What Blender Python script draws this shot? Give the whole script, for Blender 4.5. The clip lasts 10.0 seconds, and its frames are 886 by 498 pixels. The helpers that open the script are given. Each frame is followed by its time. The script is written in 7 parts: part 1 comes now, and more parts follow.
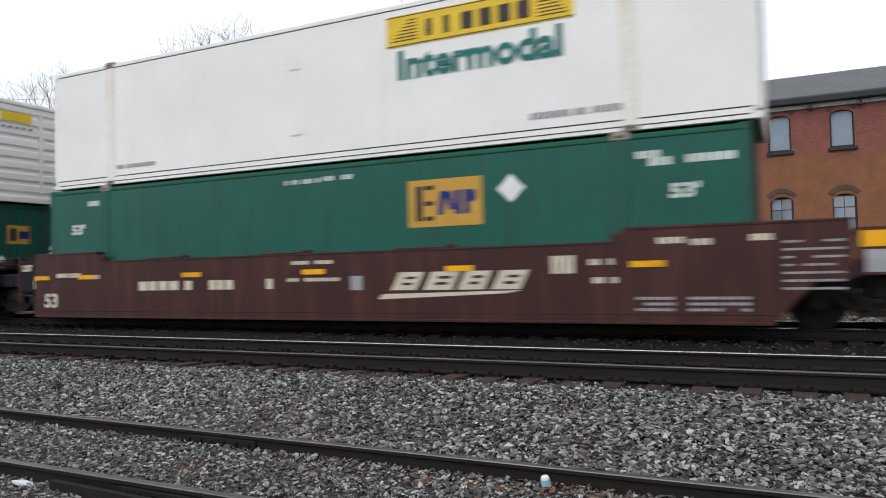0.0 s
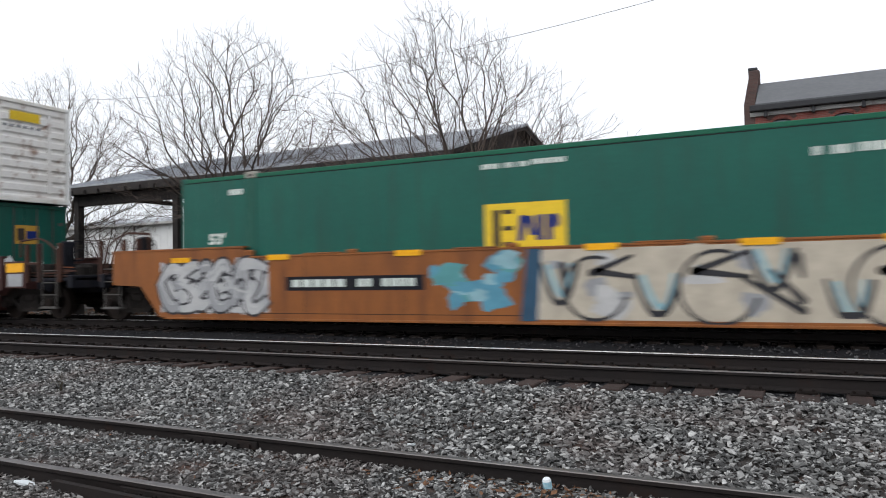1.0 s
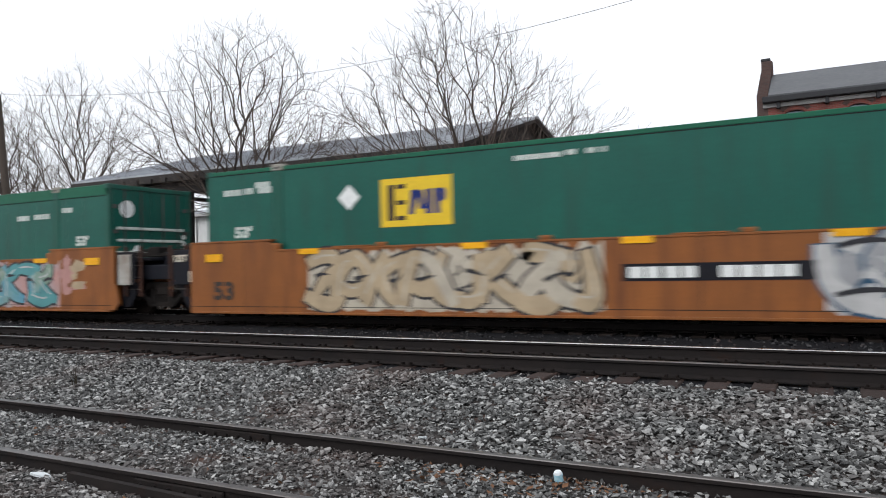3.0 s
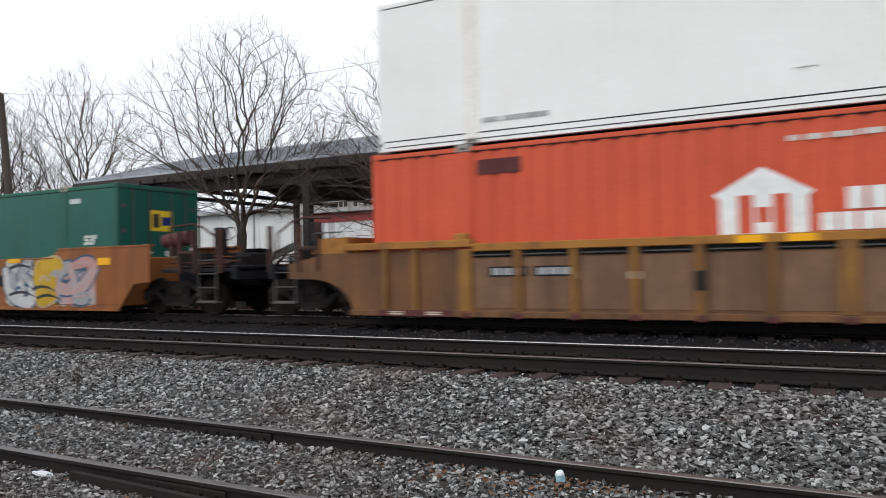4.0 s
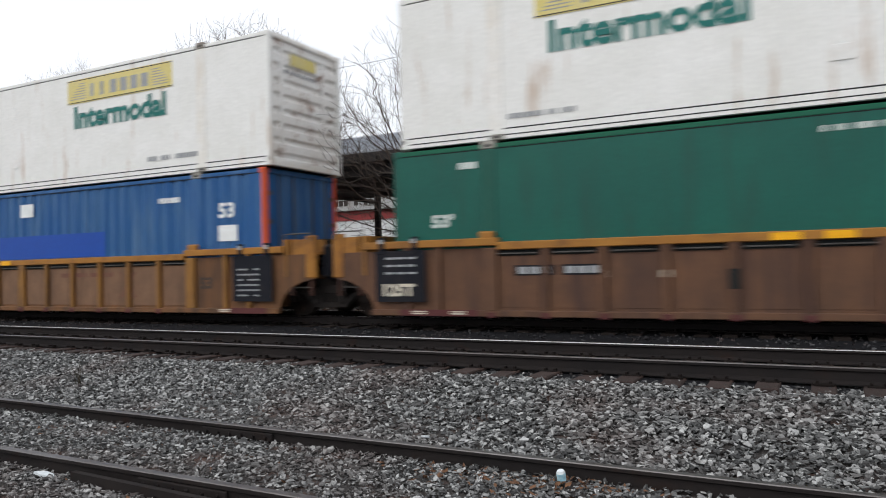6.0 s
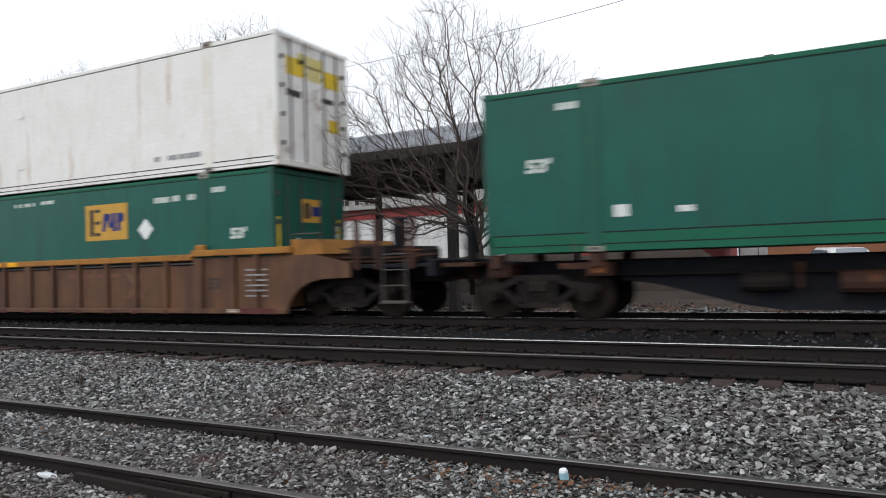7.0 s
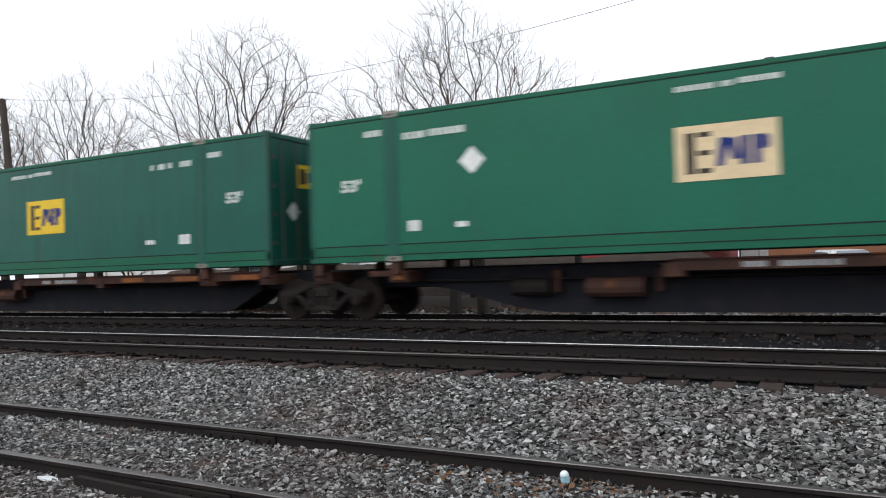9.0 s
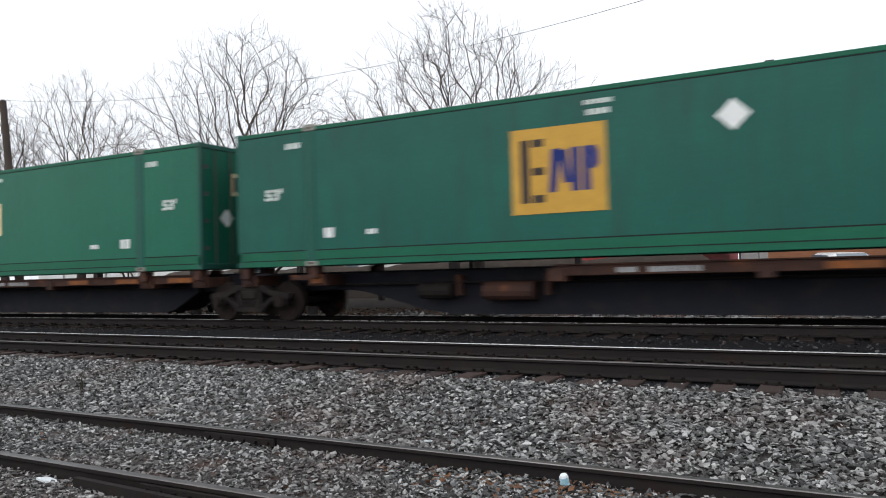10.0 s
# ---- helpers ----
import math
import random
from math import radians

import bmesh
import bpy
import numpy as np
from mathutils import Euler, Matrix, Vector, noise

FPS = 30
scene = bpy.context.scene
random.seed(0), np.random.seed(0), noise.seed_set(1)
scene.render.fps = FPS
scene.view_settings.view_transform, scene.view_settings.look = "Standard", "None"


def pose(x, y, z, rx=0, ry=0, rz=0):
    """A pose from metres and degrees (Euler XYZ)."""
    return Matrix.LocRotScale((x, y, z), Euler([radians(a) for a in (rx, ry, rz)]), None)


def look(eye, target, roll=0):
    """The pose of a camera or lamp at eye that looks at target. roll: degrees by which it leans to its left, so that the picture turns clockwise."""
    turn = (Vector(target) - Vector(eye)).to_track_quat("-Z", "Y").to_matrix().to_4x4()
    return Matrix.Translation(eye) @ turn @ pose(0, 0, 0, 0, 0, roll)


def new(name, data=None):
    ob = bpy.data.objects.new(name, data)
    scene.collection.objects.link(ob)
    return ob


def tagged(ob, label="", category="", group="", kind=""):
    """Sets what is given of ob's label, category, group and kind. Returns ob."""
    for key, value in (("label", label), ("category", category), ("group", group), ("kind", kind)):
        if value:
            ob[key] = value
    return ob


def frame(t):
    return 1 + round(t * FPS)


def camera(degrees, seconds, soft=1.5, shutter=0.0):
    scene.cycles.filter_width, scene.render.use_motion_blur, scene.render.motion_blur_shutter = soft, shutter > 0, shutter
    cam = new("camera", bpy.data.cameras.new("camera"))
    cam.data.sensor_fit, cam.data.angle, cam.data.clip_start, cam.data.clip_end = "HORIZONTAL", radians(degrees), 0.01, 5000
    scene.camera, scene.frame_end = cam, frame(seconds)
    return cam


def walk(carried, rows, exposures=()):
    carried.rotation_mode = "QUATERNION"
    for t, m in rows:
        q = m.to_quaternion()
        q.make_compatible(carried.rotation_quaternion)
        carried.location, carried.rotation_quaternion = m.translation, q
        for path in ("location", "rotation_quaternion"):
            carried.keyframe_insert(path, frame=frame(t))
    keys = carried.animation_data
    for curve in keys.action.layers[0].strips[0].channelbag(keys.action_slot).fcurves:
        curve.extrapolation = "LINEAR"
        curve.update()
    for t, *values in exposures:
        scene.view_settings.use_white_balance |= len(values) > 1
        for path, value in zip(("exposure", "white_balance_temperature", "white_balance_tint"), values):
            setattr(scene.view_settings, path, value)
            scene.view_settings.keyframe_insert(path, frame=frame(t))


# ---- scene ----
cam = camera(63.1, 10.0, soft=1.05, shutter=0.25)
EYE = (0.0, -13.346, 1.028)
walk(cam, [
    (0, pose(*EYE, 91.66, 1.33, 25.92)),
    (0.5, pose(*EYE, 91.57, 1.43, 25.84)),
    (1, pose(*EYE, 91.78, 1.14, 26.09)),
    (1.5, pose(*EYE, 91.62, 1.11, 26.09)),
    (2, pose(*EYE, 91.44, 1.14, 26.42)),
    (2.5, pose(*EYE, 91.28, 1.30, 26.77)),
    (4, pose(*EYE, 91.27, 1.20, 27.10)),
    (4.5, pose(*EYE, 91.10, 1.38, 27.02)),
    (5, pose(*EYE, 91.25, 1.36, 27.03)),
    (5.5, pose(*EYE, 91.24, 1.26, 27.11)),
    (7, pose(*EYE, 91.17, 1.66, 27.25)),
    (7.5, pose(*EYE, 91.40, 1.55, 27.35)),
    (8, pose(*EYE, 91.29, 1.66, 27.49)),
    (8.5, pose(*EYE, 91.24, 1.84, 27.25)),
    (9, pose(*EYE, 91.39, 1.73, 27.30)),
    (9.5, pose(*EYE, 91.45, 1.89, 27.31)),
    (10, pose(*EYE, 91.55, 1.60, 27.29)),
], exposures=[(0.0, 0.10), (0.5, 0.12), (1.0, 0.17), (2.0, 0.20), (2.7, 0.18), (4.0, 0.16), (4.5, 0.12), (5.5, 0.10), (6.6, 0.12), (7.5, 0.16), (10.0, 0.2)])

# ---- light: a bright overcast sky, with a very wide, weak sun ----
world = bpy.data.worlds.new("overcast_sky")
scene.world = world
world.use_nodes = True
wn, wl = world.node_tree.nodes, world.node_tree.links
wn.clear()
sky = wn.new("ShaderNodeTexSky")
sky.sky_type, sky.sun_disc = "NISHITA", False
sky.sun_elevation, sky.sun_rotation = radians(48), radians(200)
sky.dust_density, sky.air_density = 6.0, 1.0
grey = wn.new("ShaderNodeHueSaturation")
grey.inputs["Saturation"].default_value = 0.12
sky_bg = wn.new("ShaderNodeBackground")
sky_bg.inputs["Strength"].default_value = 0.05
cloud_bg = wn.new("ShaderNodeBackground")
cloud_bg.inputs["Color"].default_value = (0.945, 0.985, 1.055, 1)
cloud_bg.inputs["Strength"].default_value = 0.85
both = wn.new("ShaderNodeAddShader")
wout = wn.new("ShaderNodeOutputWorld")
wl.new(sky.outputs[0], grey.inputs["Color"])
wl.new(grey.outputs[0], sky_bg.inputs["Color"])
wl.new(sky_bg.outputs[0], both.inputs[0])
wl.new(cloud_bg.outputs[0], both.inputs[1])
wl.new(both.outputs[0], wout.inputs["Surface"])

sun = new("sun", bpy.data.lights.new("sun", "SUN"))
sun.data.energy, sun.data.angle, sun.data.color = 0.5, radians(40), (1.0, 0.98, 0.95)
sun.matrix_world = look((-10, -28, 30), (0, 0, 0))

# ---- materials ----
def nodes_of(m):
    m.use_nodes = True
    nt = m.node_tree
    return nt.nodes, nt.links, nt.nodes["Principled BSDF"]


def mix_rgb(n, l, fac, a, b, blend="MIX"):
    mx = n.new("ShaderNodeMix")
    mx.data_type, mx.blend_type = "RGBA", blend
    for sock, val in ((mx.inputs[0], fac), (mx.inputs[6], a), (mx.inputs[7], b)):
        if isinstance(val, (int, float)):
            sock.default_value = val
        elif isinstance(val, tuple):
            sock.default_value = (*val[:3], 1)
        else:
            l.new(val, sock)
    return mx.outputs[2]


def noise_of(n, l, scale, detail=4, rough=0.55, stretch=(1, 1, 1)):
    tc = n.new("ShaderNodeTexCoord")
    mp = n.new("ShaderNodeMapping")
    mp.inputs["Scale"].default_value = stretch
    tx = n.new("ShaderNodeTexNoise")
    tx.inputs["Scale"].default_value, tx.inputs["Detail"].default_value, tx.inputs["Roughness"].default_value = scale, detail, rough
    l.new(tc.outputs["Object"], mp.inputs[0])
    l.new(mp.outputs[0], tx.inputs["Vector"])
    return tx.outputs["Fac"]


def ramp_of(n, l, src, stops):
    r = n.new("ShaderNodeValToRGB")
    while len(r.color_ramp.elements) < len(stops):
        r.color_ramp.elements.new(0.5)
    for e, (p, c) in zip(r.color_ramp.elements, stops):
        e.position = p
        e.color = (c, c, c, 1) if isinstance(c, (int, float)) else (*c, 1)
    l.new(src, r.inputs[0])
    return r.outputs[0]


def surface(name, base, second=None, rough=0.6, metal=0.0, grain=18.0, patch=1.3, stain=None, streak=0.0,
            bump=0.0, bump_scale=60.0, stain_at=(0.52, 0.72), vary=0.0, spec=0.22, fine=(0.90, 1.05)):
    """Base colour broken up by grain and patches; stain colour by a blotch mask, drawn out downwards where streak is set."""
    m = bpy.data.materials.new(name)
    n, l, bsdf = nodes_of(m)
    second = second or tuple(c * 0.78 for c in base)
    col = mix_rgb(n, l, ramp_of(n, l, noise_of(n, l, patch), [(0.32, 0.0), (0.7, 1.0)]), base, second)
    fine = ramp_of(n, l, noise_of(n, l, grain, 5), [(0.3, fine[0]), (0.7, fine[1])])
    col = mix_rgb(n, l, 1.0, col, fine, "MULTIPLY")
    if stain:
        st = (1, 1, 0.12) if streak else (1, 1, 1)
        mask = ramp_of(n, l, noise_of(n, l, 3.2 if streak else 2.2, 7, 0.65, st), [(stain_at[0], 0.0), (stain_at[1], 0.85)])
        col = mix_rgb(n, l, mask, col, stain)
    if vary:
        oi = n.new("ShaderNodeObjectInfo")
        rnd = ramp_of(n, l, oi.outputs["Random"], [(0.0, 1 - vary), (1.0, 1 + vary)])
        col = mix_rgb(n, l, 1.0, col, rnd, "MULTIPLY")
    l.new(col, bsdf.inputs["Base Color"])
    bsdf.inputs["Metallic"].default_value = metal
    bsdf.inputs["Specular IOR Level"].default_value = spec
    rr = n.new("ShaderNodeMapRange")
    rr.inputs[3].default_value, rr.inputs[4].default_value = max(0.05, rough - 0.12), min(1, rough + 0.12)
    l.new(noise_of(n, l, grain * 0.5), rr.inputs[0])
    l.new(rr.outputs[0], bsdf.inputs["Roughness"])
    if bump:
        b = n.new("ShaderNodeBump")
        b.inputs["Strength"].default_value, b.inputs["Distance"].default_value = bump, 0.01
        l.new(noise_of(n, l, bump_scale, 5), b.inputs["Height"])
        l.new(b.outputs[0], bsdf.inputs["Normal"])
    return m


def island_stone(name, dark, mid, light, rough=0.75):
    """Broken stone: every loose piece takes its own grey."""
    m = bpy.data.materials.new(name)
    n, l, bsdf = nodes_of(m)
    geo = n.new("ShaderNodeNewGeometry")
    col = ramp_of(n, l, geo.outputs["Random Per Island"], [(0.0, dark), (0.55, mid), (0.9, light), (1.0, tuple(min(0.8, c * 1.3) for c in light))])
    col = mix_rgb(n, l, 1.0, col, ramp_of(n, l, noise_of(n, l, 55, 4), [(0.3, 0.7), (0.7, 1.15)]), "MULTIPLY")
    big = ramp_of(n, l, noise_of(n, l, 0.55, 5, 0.6), [(0.50, 0.0), (0.68, 0.38)])
    col = mix_rgb(n, l, big, col, (0.12, 0.072, 0.06))
    l.new(col, bsdf.inputs["Base Color"])
    bsdf.inputs["Roughness"].default_value = rough
    bsdf.inputs["Specular IOR Level"].default_value = 0.25
    return m


RUST = (0.10, 0.045, 0.022)
M_GREEN = surface("green_container_paint", (0.0090, 0.097, 0.072), (0.0080, 0.080, 0.062), 0.36, stain=(0.016, 0.062, 0.048), streak=1, patch=0.9, bump=0.06, stain_at=(0.50, 0.74))
M_GREEN_FRESH = surface("fresher_green_container_paint", (0.0095, 0.122, 0.074), (0.0085, 0.104, 0.064), 0.42, stain=(0.02, 0.09, 0.06), streak=1, patch=0.5, bump=0.04, stain_at=(0.56, 0.85))
M_GREEN_POST = surface("greyed_green_post_paint", (0.014, 0.090, 0.068), (0.010, 0.078, 0.056), 0.5, stain=(0.035, 0.068, 0.052), streak=1, stain_at=(0.50, 0.75), bump=0.06)
M_WHITE_POST = surface("tan_stained_white_post", (0.79, 0.78, 0.75), (0.72, 0.68, 0.61), 0.5, patch=2.0, stain=(0.52, 0.41, 0.30), streak=1, stain_at=(0.58, 0.78), bump=0.05)
M_GREEN_RAIL = surface("green_rail_paint", (0.0065, 0.105, 0.058), (0.006, 0.09, 0.05), 0.45, stain=RUST, stain_at=(0.66, 0.8))
M_WHITE = surface("white_container_paint", (0.8, 0.8, 0.785), (0.74, 0.74, 0.72), 0.45, patch=0.7, stain=(0.64, 0.62, 0.57), streak=1, stain_at=(0.60, 0.85), bump=0.02, fine=(0.97, 1.02))
M_WHITE_RUST = surface("rust_streaked_white_paint", (0.82, 0.81, 0.79), (0.76, 0.73, 0.69), 0.5, patch=1.6, stain=(0.26, 0.15, 0.10), streak=0, stain_at=(0.53, 0.64), bump=0.04)
M_WHITE_OLD = surface("worn_white_container_paint", (0.79, 0.785, 0.76), (0.73, 0.725, 0.69), 0.5, patch=1.3, stain=(0.46, 0.34, 0.25), streak=1, stain_at=(0.585, 0.68), bump=0.04)
M_ORANGE = surface("orange_container_paint", (0.58, 0.092, 0.042), (0.49, 0.075, 0.036), 0.45, patch=0.7, stain=(0.30, 0.07, 0.045), streak=1, stain_at=(0.60, 0.85), bump=0.03)
M_BLUE = surface("blue_container_paint", (0.012, 0.078, 0.235), (0.018, 0.088, 0.225), 0.48, patch=0.8, stain=(0.075, 0.15, 0.27), streak=1, stain_at=(0.46, 0.70), bump=0.03)
M_BLUE_NEW = surface("fresh_blue_paint_patch", (0.006, 0.062, 0.34), (0.005, 0.055, 0.31), 0.4)
M_RED_POST = surface("red_post_paint", (0.60, 0.095, 0.04), (0.52, 0.08, 0.036), 0.45, stain=RUST, stain_at=(0.62, 0.8))
M_ROOF = surface("container_roof", (0.30, 0.31, 0.30), None, 0.6, stain=RUST)
M_DARKSEAM = surface("dark_seam", (0.02, 0.022, 0.022), None, 0.7, spec=0.08)
M_CASTING = surface("galvanised_casting", (0.32, 0.31, 0.28), (0.22, 0.20, 0.17), 0.6, 0.2, stain=RUST, stain_at=(0.5, 0.75))
M_YELLOW = surface("yellow_decal", (0.736, 0.5152, 0.0276), (0.6808, 0.46, 0.0276), 0.4, patch=3)
M_YELLOW_FADED = surface("faded_yellow_decal", (0.66, 0.55, 0.18), (0.62, 0.54, 0.26), 0.5, patch=3)
M_GOLD = surface("golden_decal", (0.527, 0.306, 0.051), (0.4675, 0.2635, 0.0425), 0.45, patch=3)
M_CREAM = surface("cream_decal", (0.72, 0.58, 0.36), (0.66, 0.52, 0.33), 0.5, patch=3)
M_DECAL_DARK = surface("dark_decal", (0.045, 0.035, 0.03), None, 0.5)
M_DECAL_BLUE = surface("blue_decal", (0.008, 0.024, 0.16), None, 0.45)
M_DECAL_TEAL = surface("teal_lettering", (0.012, 0.16, 0.14), None, 0.45)
M_DECAL_WHITE = surface("white_decal", (0.76, 0.78, 0.77), (0.66, 0.68, 0.67), 0.5, patch=5)
M_DECAL_PALE = surface("pale_decal", (0.60, 0.66, 0.62), None, 0.5, patch=5)
M_DECAL_GREY = surface("grey_decal", (0.34, 0.35, 0.36), None, 0.5, patch=5)
M_DECAL_RED = surface("red_decal", (0.50, 0.03, 0.04), None, 0.5)
M_DECAL_CREAM = surface("stencil_cream", (0.62, 0.56, 0.46), (0.5, 0.45, 0.36), 0.55, patch=4)
M_STRIP_DULL = surface("dirty_orange_strip", (0.26, 0.085, 0.02), (0.14, 0.055, 0.022), 0.6, patch=5, stain=(0.05, 0.03, 0.02))
M_REFLECT = surface("reflective_yellow_strip", (0.85, 0.42, 0.01), None, 0.3)

M_CAR_ORANGE = surface("orange_car_paint", (0.262, 0.092, 0.024), (0.200, 0.072, 0.021), 0.5, patch=0.8, stain=(0.12, 0.042, 0.018), streak=1, stain_at=(0.47, 0.70), bump=0.06)
M_CAR_BROWN = surface("brown_car_paint", (0.04752, 0.01656, 0.0144), (0.03744, 0.0144, 0.01296), 0.5, patch=0.8, stain=(0.085, 0.032, 0.024), streak=1, stain_at=(0.48, 0.72), bump=0.06)
M_CAR_OCHRE = surface("weathered_ochre_car_paint", (0.178, 0.082, 0.034), (0.122, 0.06, 0.030), 0.7, patch=1.6, stain=(0.055, 0.034, 0.024), streak=1, stain_at=(0.44, 0.66), bump=0.08)
M_CAR_FADED = surface("sun_faded_ochre_panel", (0.20, 0.112, 0.066), (0.145, 0.084, 0.052), 0.75, patch=2.2, stain=(0.09, 0.05, 0.032), streak=1, stain_at=(0.46, 0.66), bump=0.08)
M_CAR_POST = surface("yellowed_post_paint", (0.26, 0.125, 0.030), (0.19, 0.09, 0.028), 0.65, patch=2.0, stain=(0.08, 0.045, 0.026), streak=1, stain_at=(0.50, 0.72), bump=0.06)
M_CAR_WORN = surface("rust_brown_car_paint", (0.135, 0.066, 0.036), (0.090, 0.048, 0.030), 0.7, patch=1.4, stain=(0.05, 0.028, 0.024), streak=1, stain_at=(0.46, 0.68), bump=0.06)
M_CAR_CHORD = surface("ochre_top_chord_paint", (0.3444, 0.1558, 0.0287), (0.2706, 0.1148, 0.0246), 0.55, stain=RUST, stain_at=(0.5, 0.75))
M_CAR_RUST = surface("rusted_steel", (0.068, 0.030, 0.020), (0.036, 0.020, 0.017), 0.8, grain=25, patch=2, stain=(0.20, 0.075, 0.028), stain_at=(0.58, 0.72), bump=0.1)
M_BLACK = surface("black_car_paint", (0.0125, 0.0138, 0.0195), (0.0150, 0.0152, 0.0190), 0.6, stain=(0.028, 0.024, 0.025), stain_at=(0.5, 0.75), spec=0.08)
M_TRUCK = surface("grimy_cast_steel", (0.014, 0.0125, 0.012), (0.023, 0.019, 0.017), 0.75, grain=30, patch=3, bump=0.1, spec=0.08)
M_WHEEL = surface("brown_wheel_steel", (0.019, 0.014, 0.012), (0.012, 0.010, 0.0095), 0.7, 0.1, grain=20, patch=2, stain=(0.055, 0.034, 0.026), spec=0.08)
M_STEEL = surface("dull_galvanised_steel", (0.10, 0.095, 0.09), (0.07, 0.065, 0.06), 0.6, 0.2)
M_TRIM_PALE = surface("scuffed_pale_grey_panel", (0.42, 0.41, 0.38), (0.30, 0.28, 0.25), 0.6, patch=3, stain=(0.16, 0.10, 0.07), stain_at=(0.5, 0.75))
M_FADED_RED = surface("faded_maroon_stencil", (0.145, 0.055, 0.042), (0.135, 0.066, 0.045), 0.75, patch=4, stain=(0.15, 0.085, 0.05), stain_at=(0.45, 0.65))
M_MAROON = surface("maroon_wear_plate", (0.10, 0.03, 0.03), None, 0.7)

GRAF_TONES = dict(
    cream=(0.475, 0.425, 0.346), tan=(0.432, 0.338, 0.223), white=(0.49, 0.49, 0.49), silver=(0.302, 0.31, 0.324), black=(0.03, 0.03, 0.035),
    blue=(0.0936, 0.274, 0.374), sky=(0.245, 0.418, 0.475), teal=(0.0936, 0.288, 0.302), mint=(0.216, 0.302, 0.238), pink=(0.446, 0.238, 0.216),
    yellow=(0.475, 0.302, 0.0216), navy=(0.03, 0.08, 0.14))
GRAF = {k: surface("spray_paint_" + k, c, None, 0.5, patch=2.5, grain=9) for k, c in GRAF_TONES.items()}
for _k, _a, _b in (("blue_cream", "blue", "cream"), ("sky_cream", "sky", "white"), ("teal_mint", "teal", "mint"), ("mint_sky", "mint", "sky"), ("blue_mint", "blue", "mint"), ("pink_silver", "pink", "silver"), ("dull_silver", "silver", "white")):
    _c = [GRAF_TONES[q] for q in (_a, _b)]
    GRAF[_k] = surface("spray_fade_" + _k, _c[0], _c[1], 0.5, patch=1.4, grain=9, stain=tuple(0.5 * v for v in _c[0]), stain_at=(0.62, 0.85))

M_STONE = island_stone("broken_granite_ballast", (0.032, 0.032, 0.032), (0.136, 0.136, 0.134), (0.345, 0.345, 0.338))
# Oil-stained stones, with the shade around the train darkened into their greys.
M_STONE_OILY_SHADE = island_stone("oil_stained_ballast", (0.007, 0.007, 0.009), (0.016, 0.016, 0.018), (0.050, 0.050, 0.052))
M_RUBBLE = island_stone("dirty_rubble", (0.020, 0.017, 0.016), (0.085, 0.073, 0.066), (0.36, 0.33, 0.31))
M_BED = surface("fine_ballast_bed", (0.045, 0.040, 0.038), (0.034, 0.030, 0.028), 0.9, grain=42, patch=0.8, stain=(0.11, 0.06, 0.045), bump=1.0, bump_scale=26)
# Oily bed; the shadow band under the cars is part of its colour.
M_BED_OILY_SHADE = surface("oil_stained_bed", (0.012, 0.012, 0.014), (0.009, 0.009, 0.010), 0.9, grain=42, patch=0.8, bump=1.0, bump_scale=26, spec=0.08)
M_LITTER_GROUND = surface("leaf_littered_dirt", (0.042, 0.031, 0.024), (0.027, 0.022, 0.018), 0.95, grain=24, patch=0.5, stain=(0.066, 0.05, 0.037), bump=1.0, bump_scale=14)
M_RAIL = surface("rusty_rail_side", (0.0165, 0.0150, 0.0152), (0.023, 0.0190, 0.0180), 0.7, grain=20, patch=1.2, stain=(0.028, 0.015, 0.011), stain_at=(0.58, 0.78), bump=0.1, spec=0.05)
M_RAILTOP = surface("polished_rail_head", (0.55, 0.55, 0.54), (0.48, 0.47, 0.46), 0.28, 1.0)
M_RAILTOP_DULL = surface("dull_rail_head", (0.16, 0.152, 0.152), (0.11, 0.10, 0.098), 0.42, 0.8)
M_TIE = surface("creosoted_wooden_tie", (0.030, 0.0215, 0.0195), (0.044, 0.029, 0.0255), 0.85, grain=30, patch=3, stain=(0.095, 0.052, 0.038), bump=0.5, vary=0.25)
M_TIE_DARK = surface("oil_blackened_tie", (0.014, 0.011, 0.010), (0.020, 0.015, 0.013), 0.85, grain=30, patch=3, bump=0.5, vary=0.25, spec=0.1)
M_PLATE_DARK = surface("oil_blackened_plate", (0.012, 0.009, 0.008), None, 0.8, patch=4, spec=0.1)
M_PLATE = surface("rusty_tie_plate", (0.030, 0.018, 0.014), None, 0.8, patch=4, stain=(0.075, 0.042, 0.03))

M_BARK = surface("grey_bark", (0.0825, 0.0682, 0.0572), (0.055, 0.0462, 0.0418), 0.9, grain=14, patch=2, bump=0.6, bump_scale=20)
M_TWIG = surface("brown_twigs", (0.098, 0.075, 0.063), (0.07, 0.056, 0.05), 0.9)
M_ROOF_METAL = surface("weathered_metal_roof", (0.391, 0.414, 0.4485), (0.299, 0.3105, 0.3335), 0.5, 0.2, patch=0.5, stain=(0.20, 0.16, 0.13), streak=0, stain_at=(0.58, 0.75))
M_BOARD_DARK = surface("dark_weathered_boards", (0.052, 0.047, 0.045), (0.036, 0.032, 0.031), 0.9, grain=20, patch=1.5, bump=0.4)
M_SHED_RED = surface("red_corrugated_siding", (0.30, 0.052, 0.050), (0.25, 0.044, 0.042), 0.6, patch=0.6, stain=(0.16, 0.05, 0.04), streak=1, stain_at=(0.55, 0.8))
M_SIDING_WHITE = surface("white_corrugated_siding", (0.66, 0.67, 0.67), (0.58, 0.59, 0.58), 0.6, patch=0.6, stain=(0.36, 0.32, 0.28), streak=1, stain_at=(0.6, 0.8))
M_TRIM_WHITE = surface("white_trim", (0.74, 0.74, 0.73), None, 0.5)
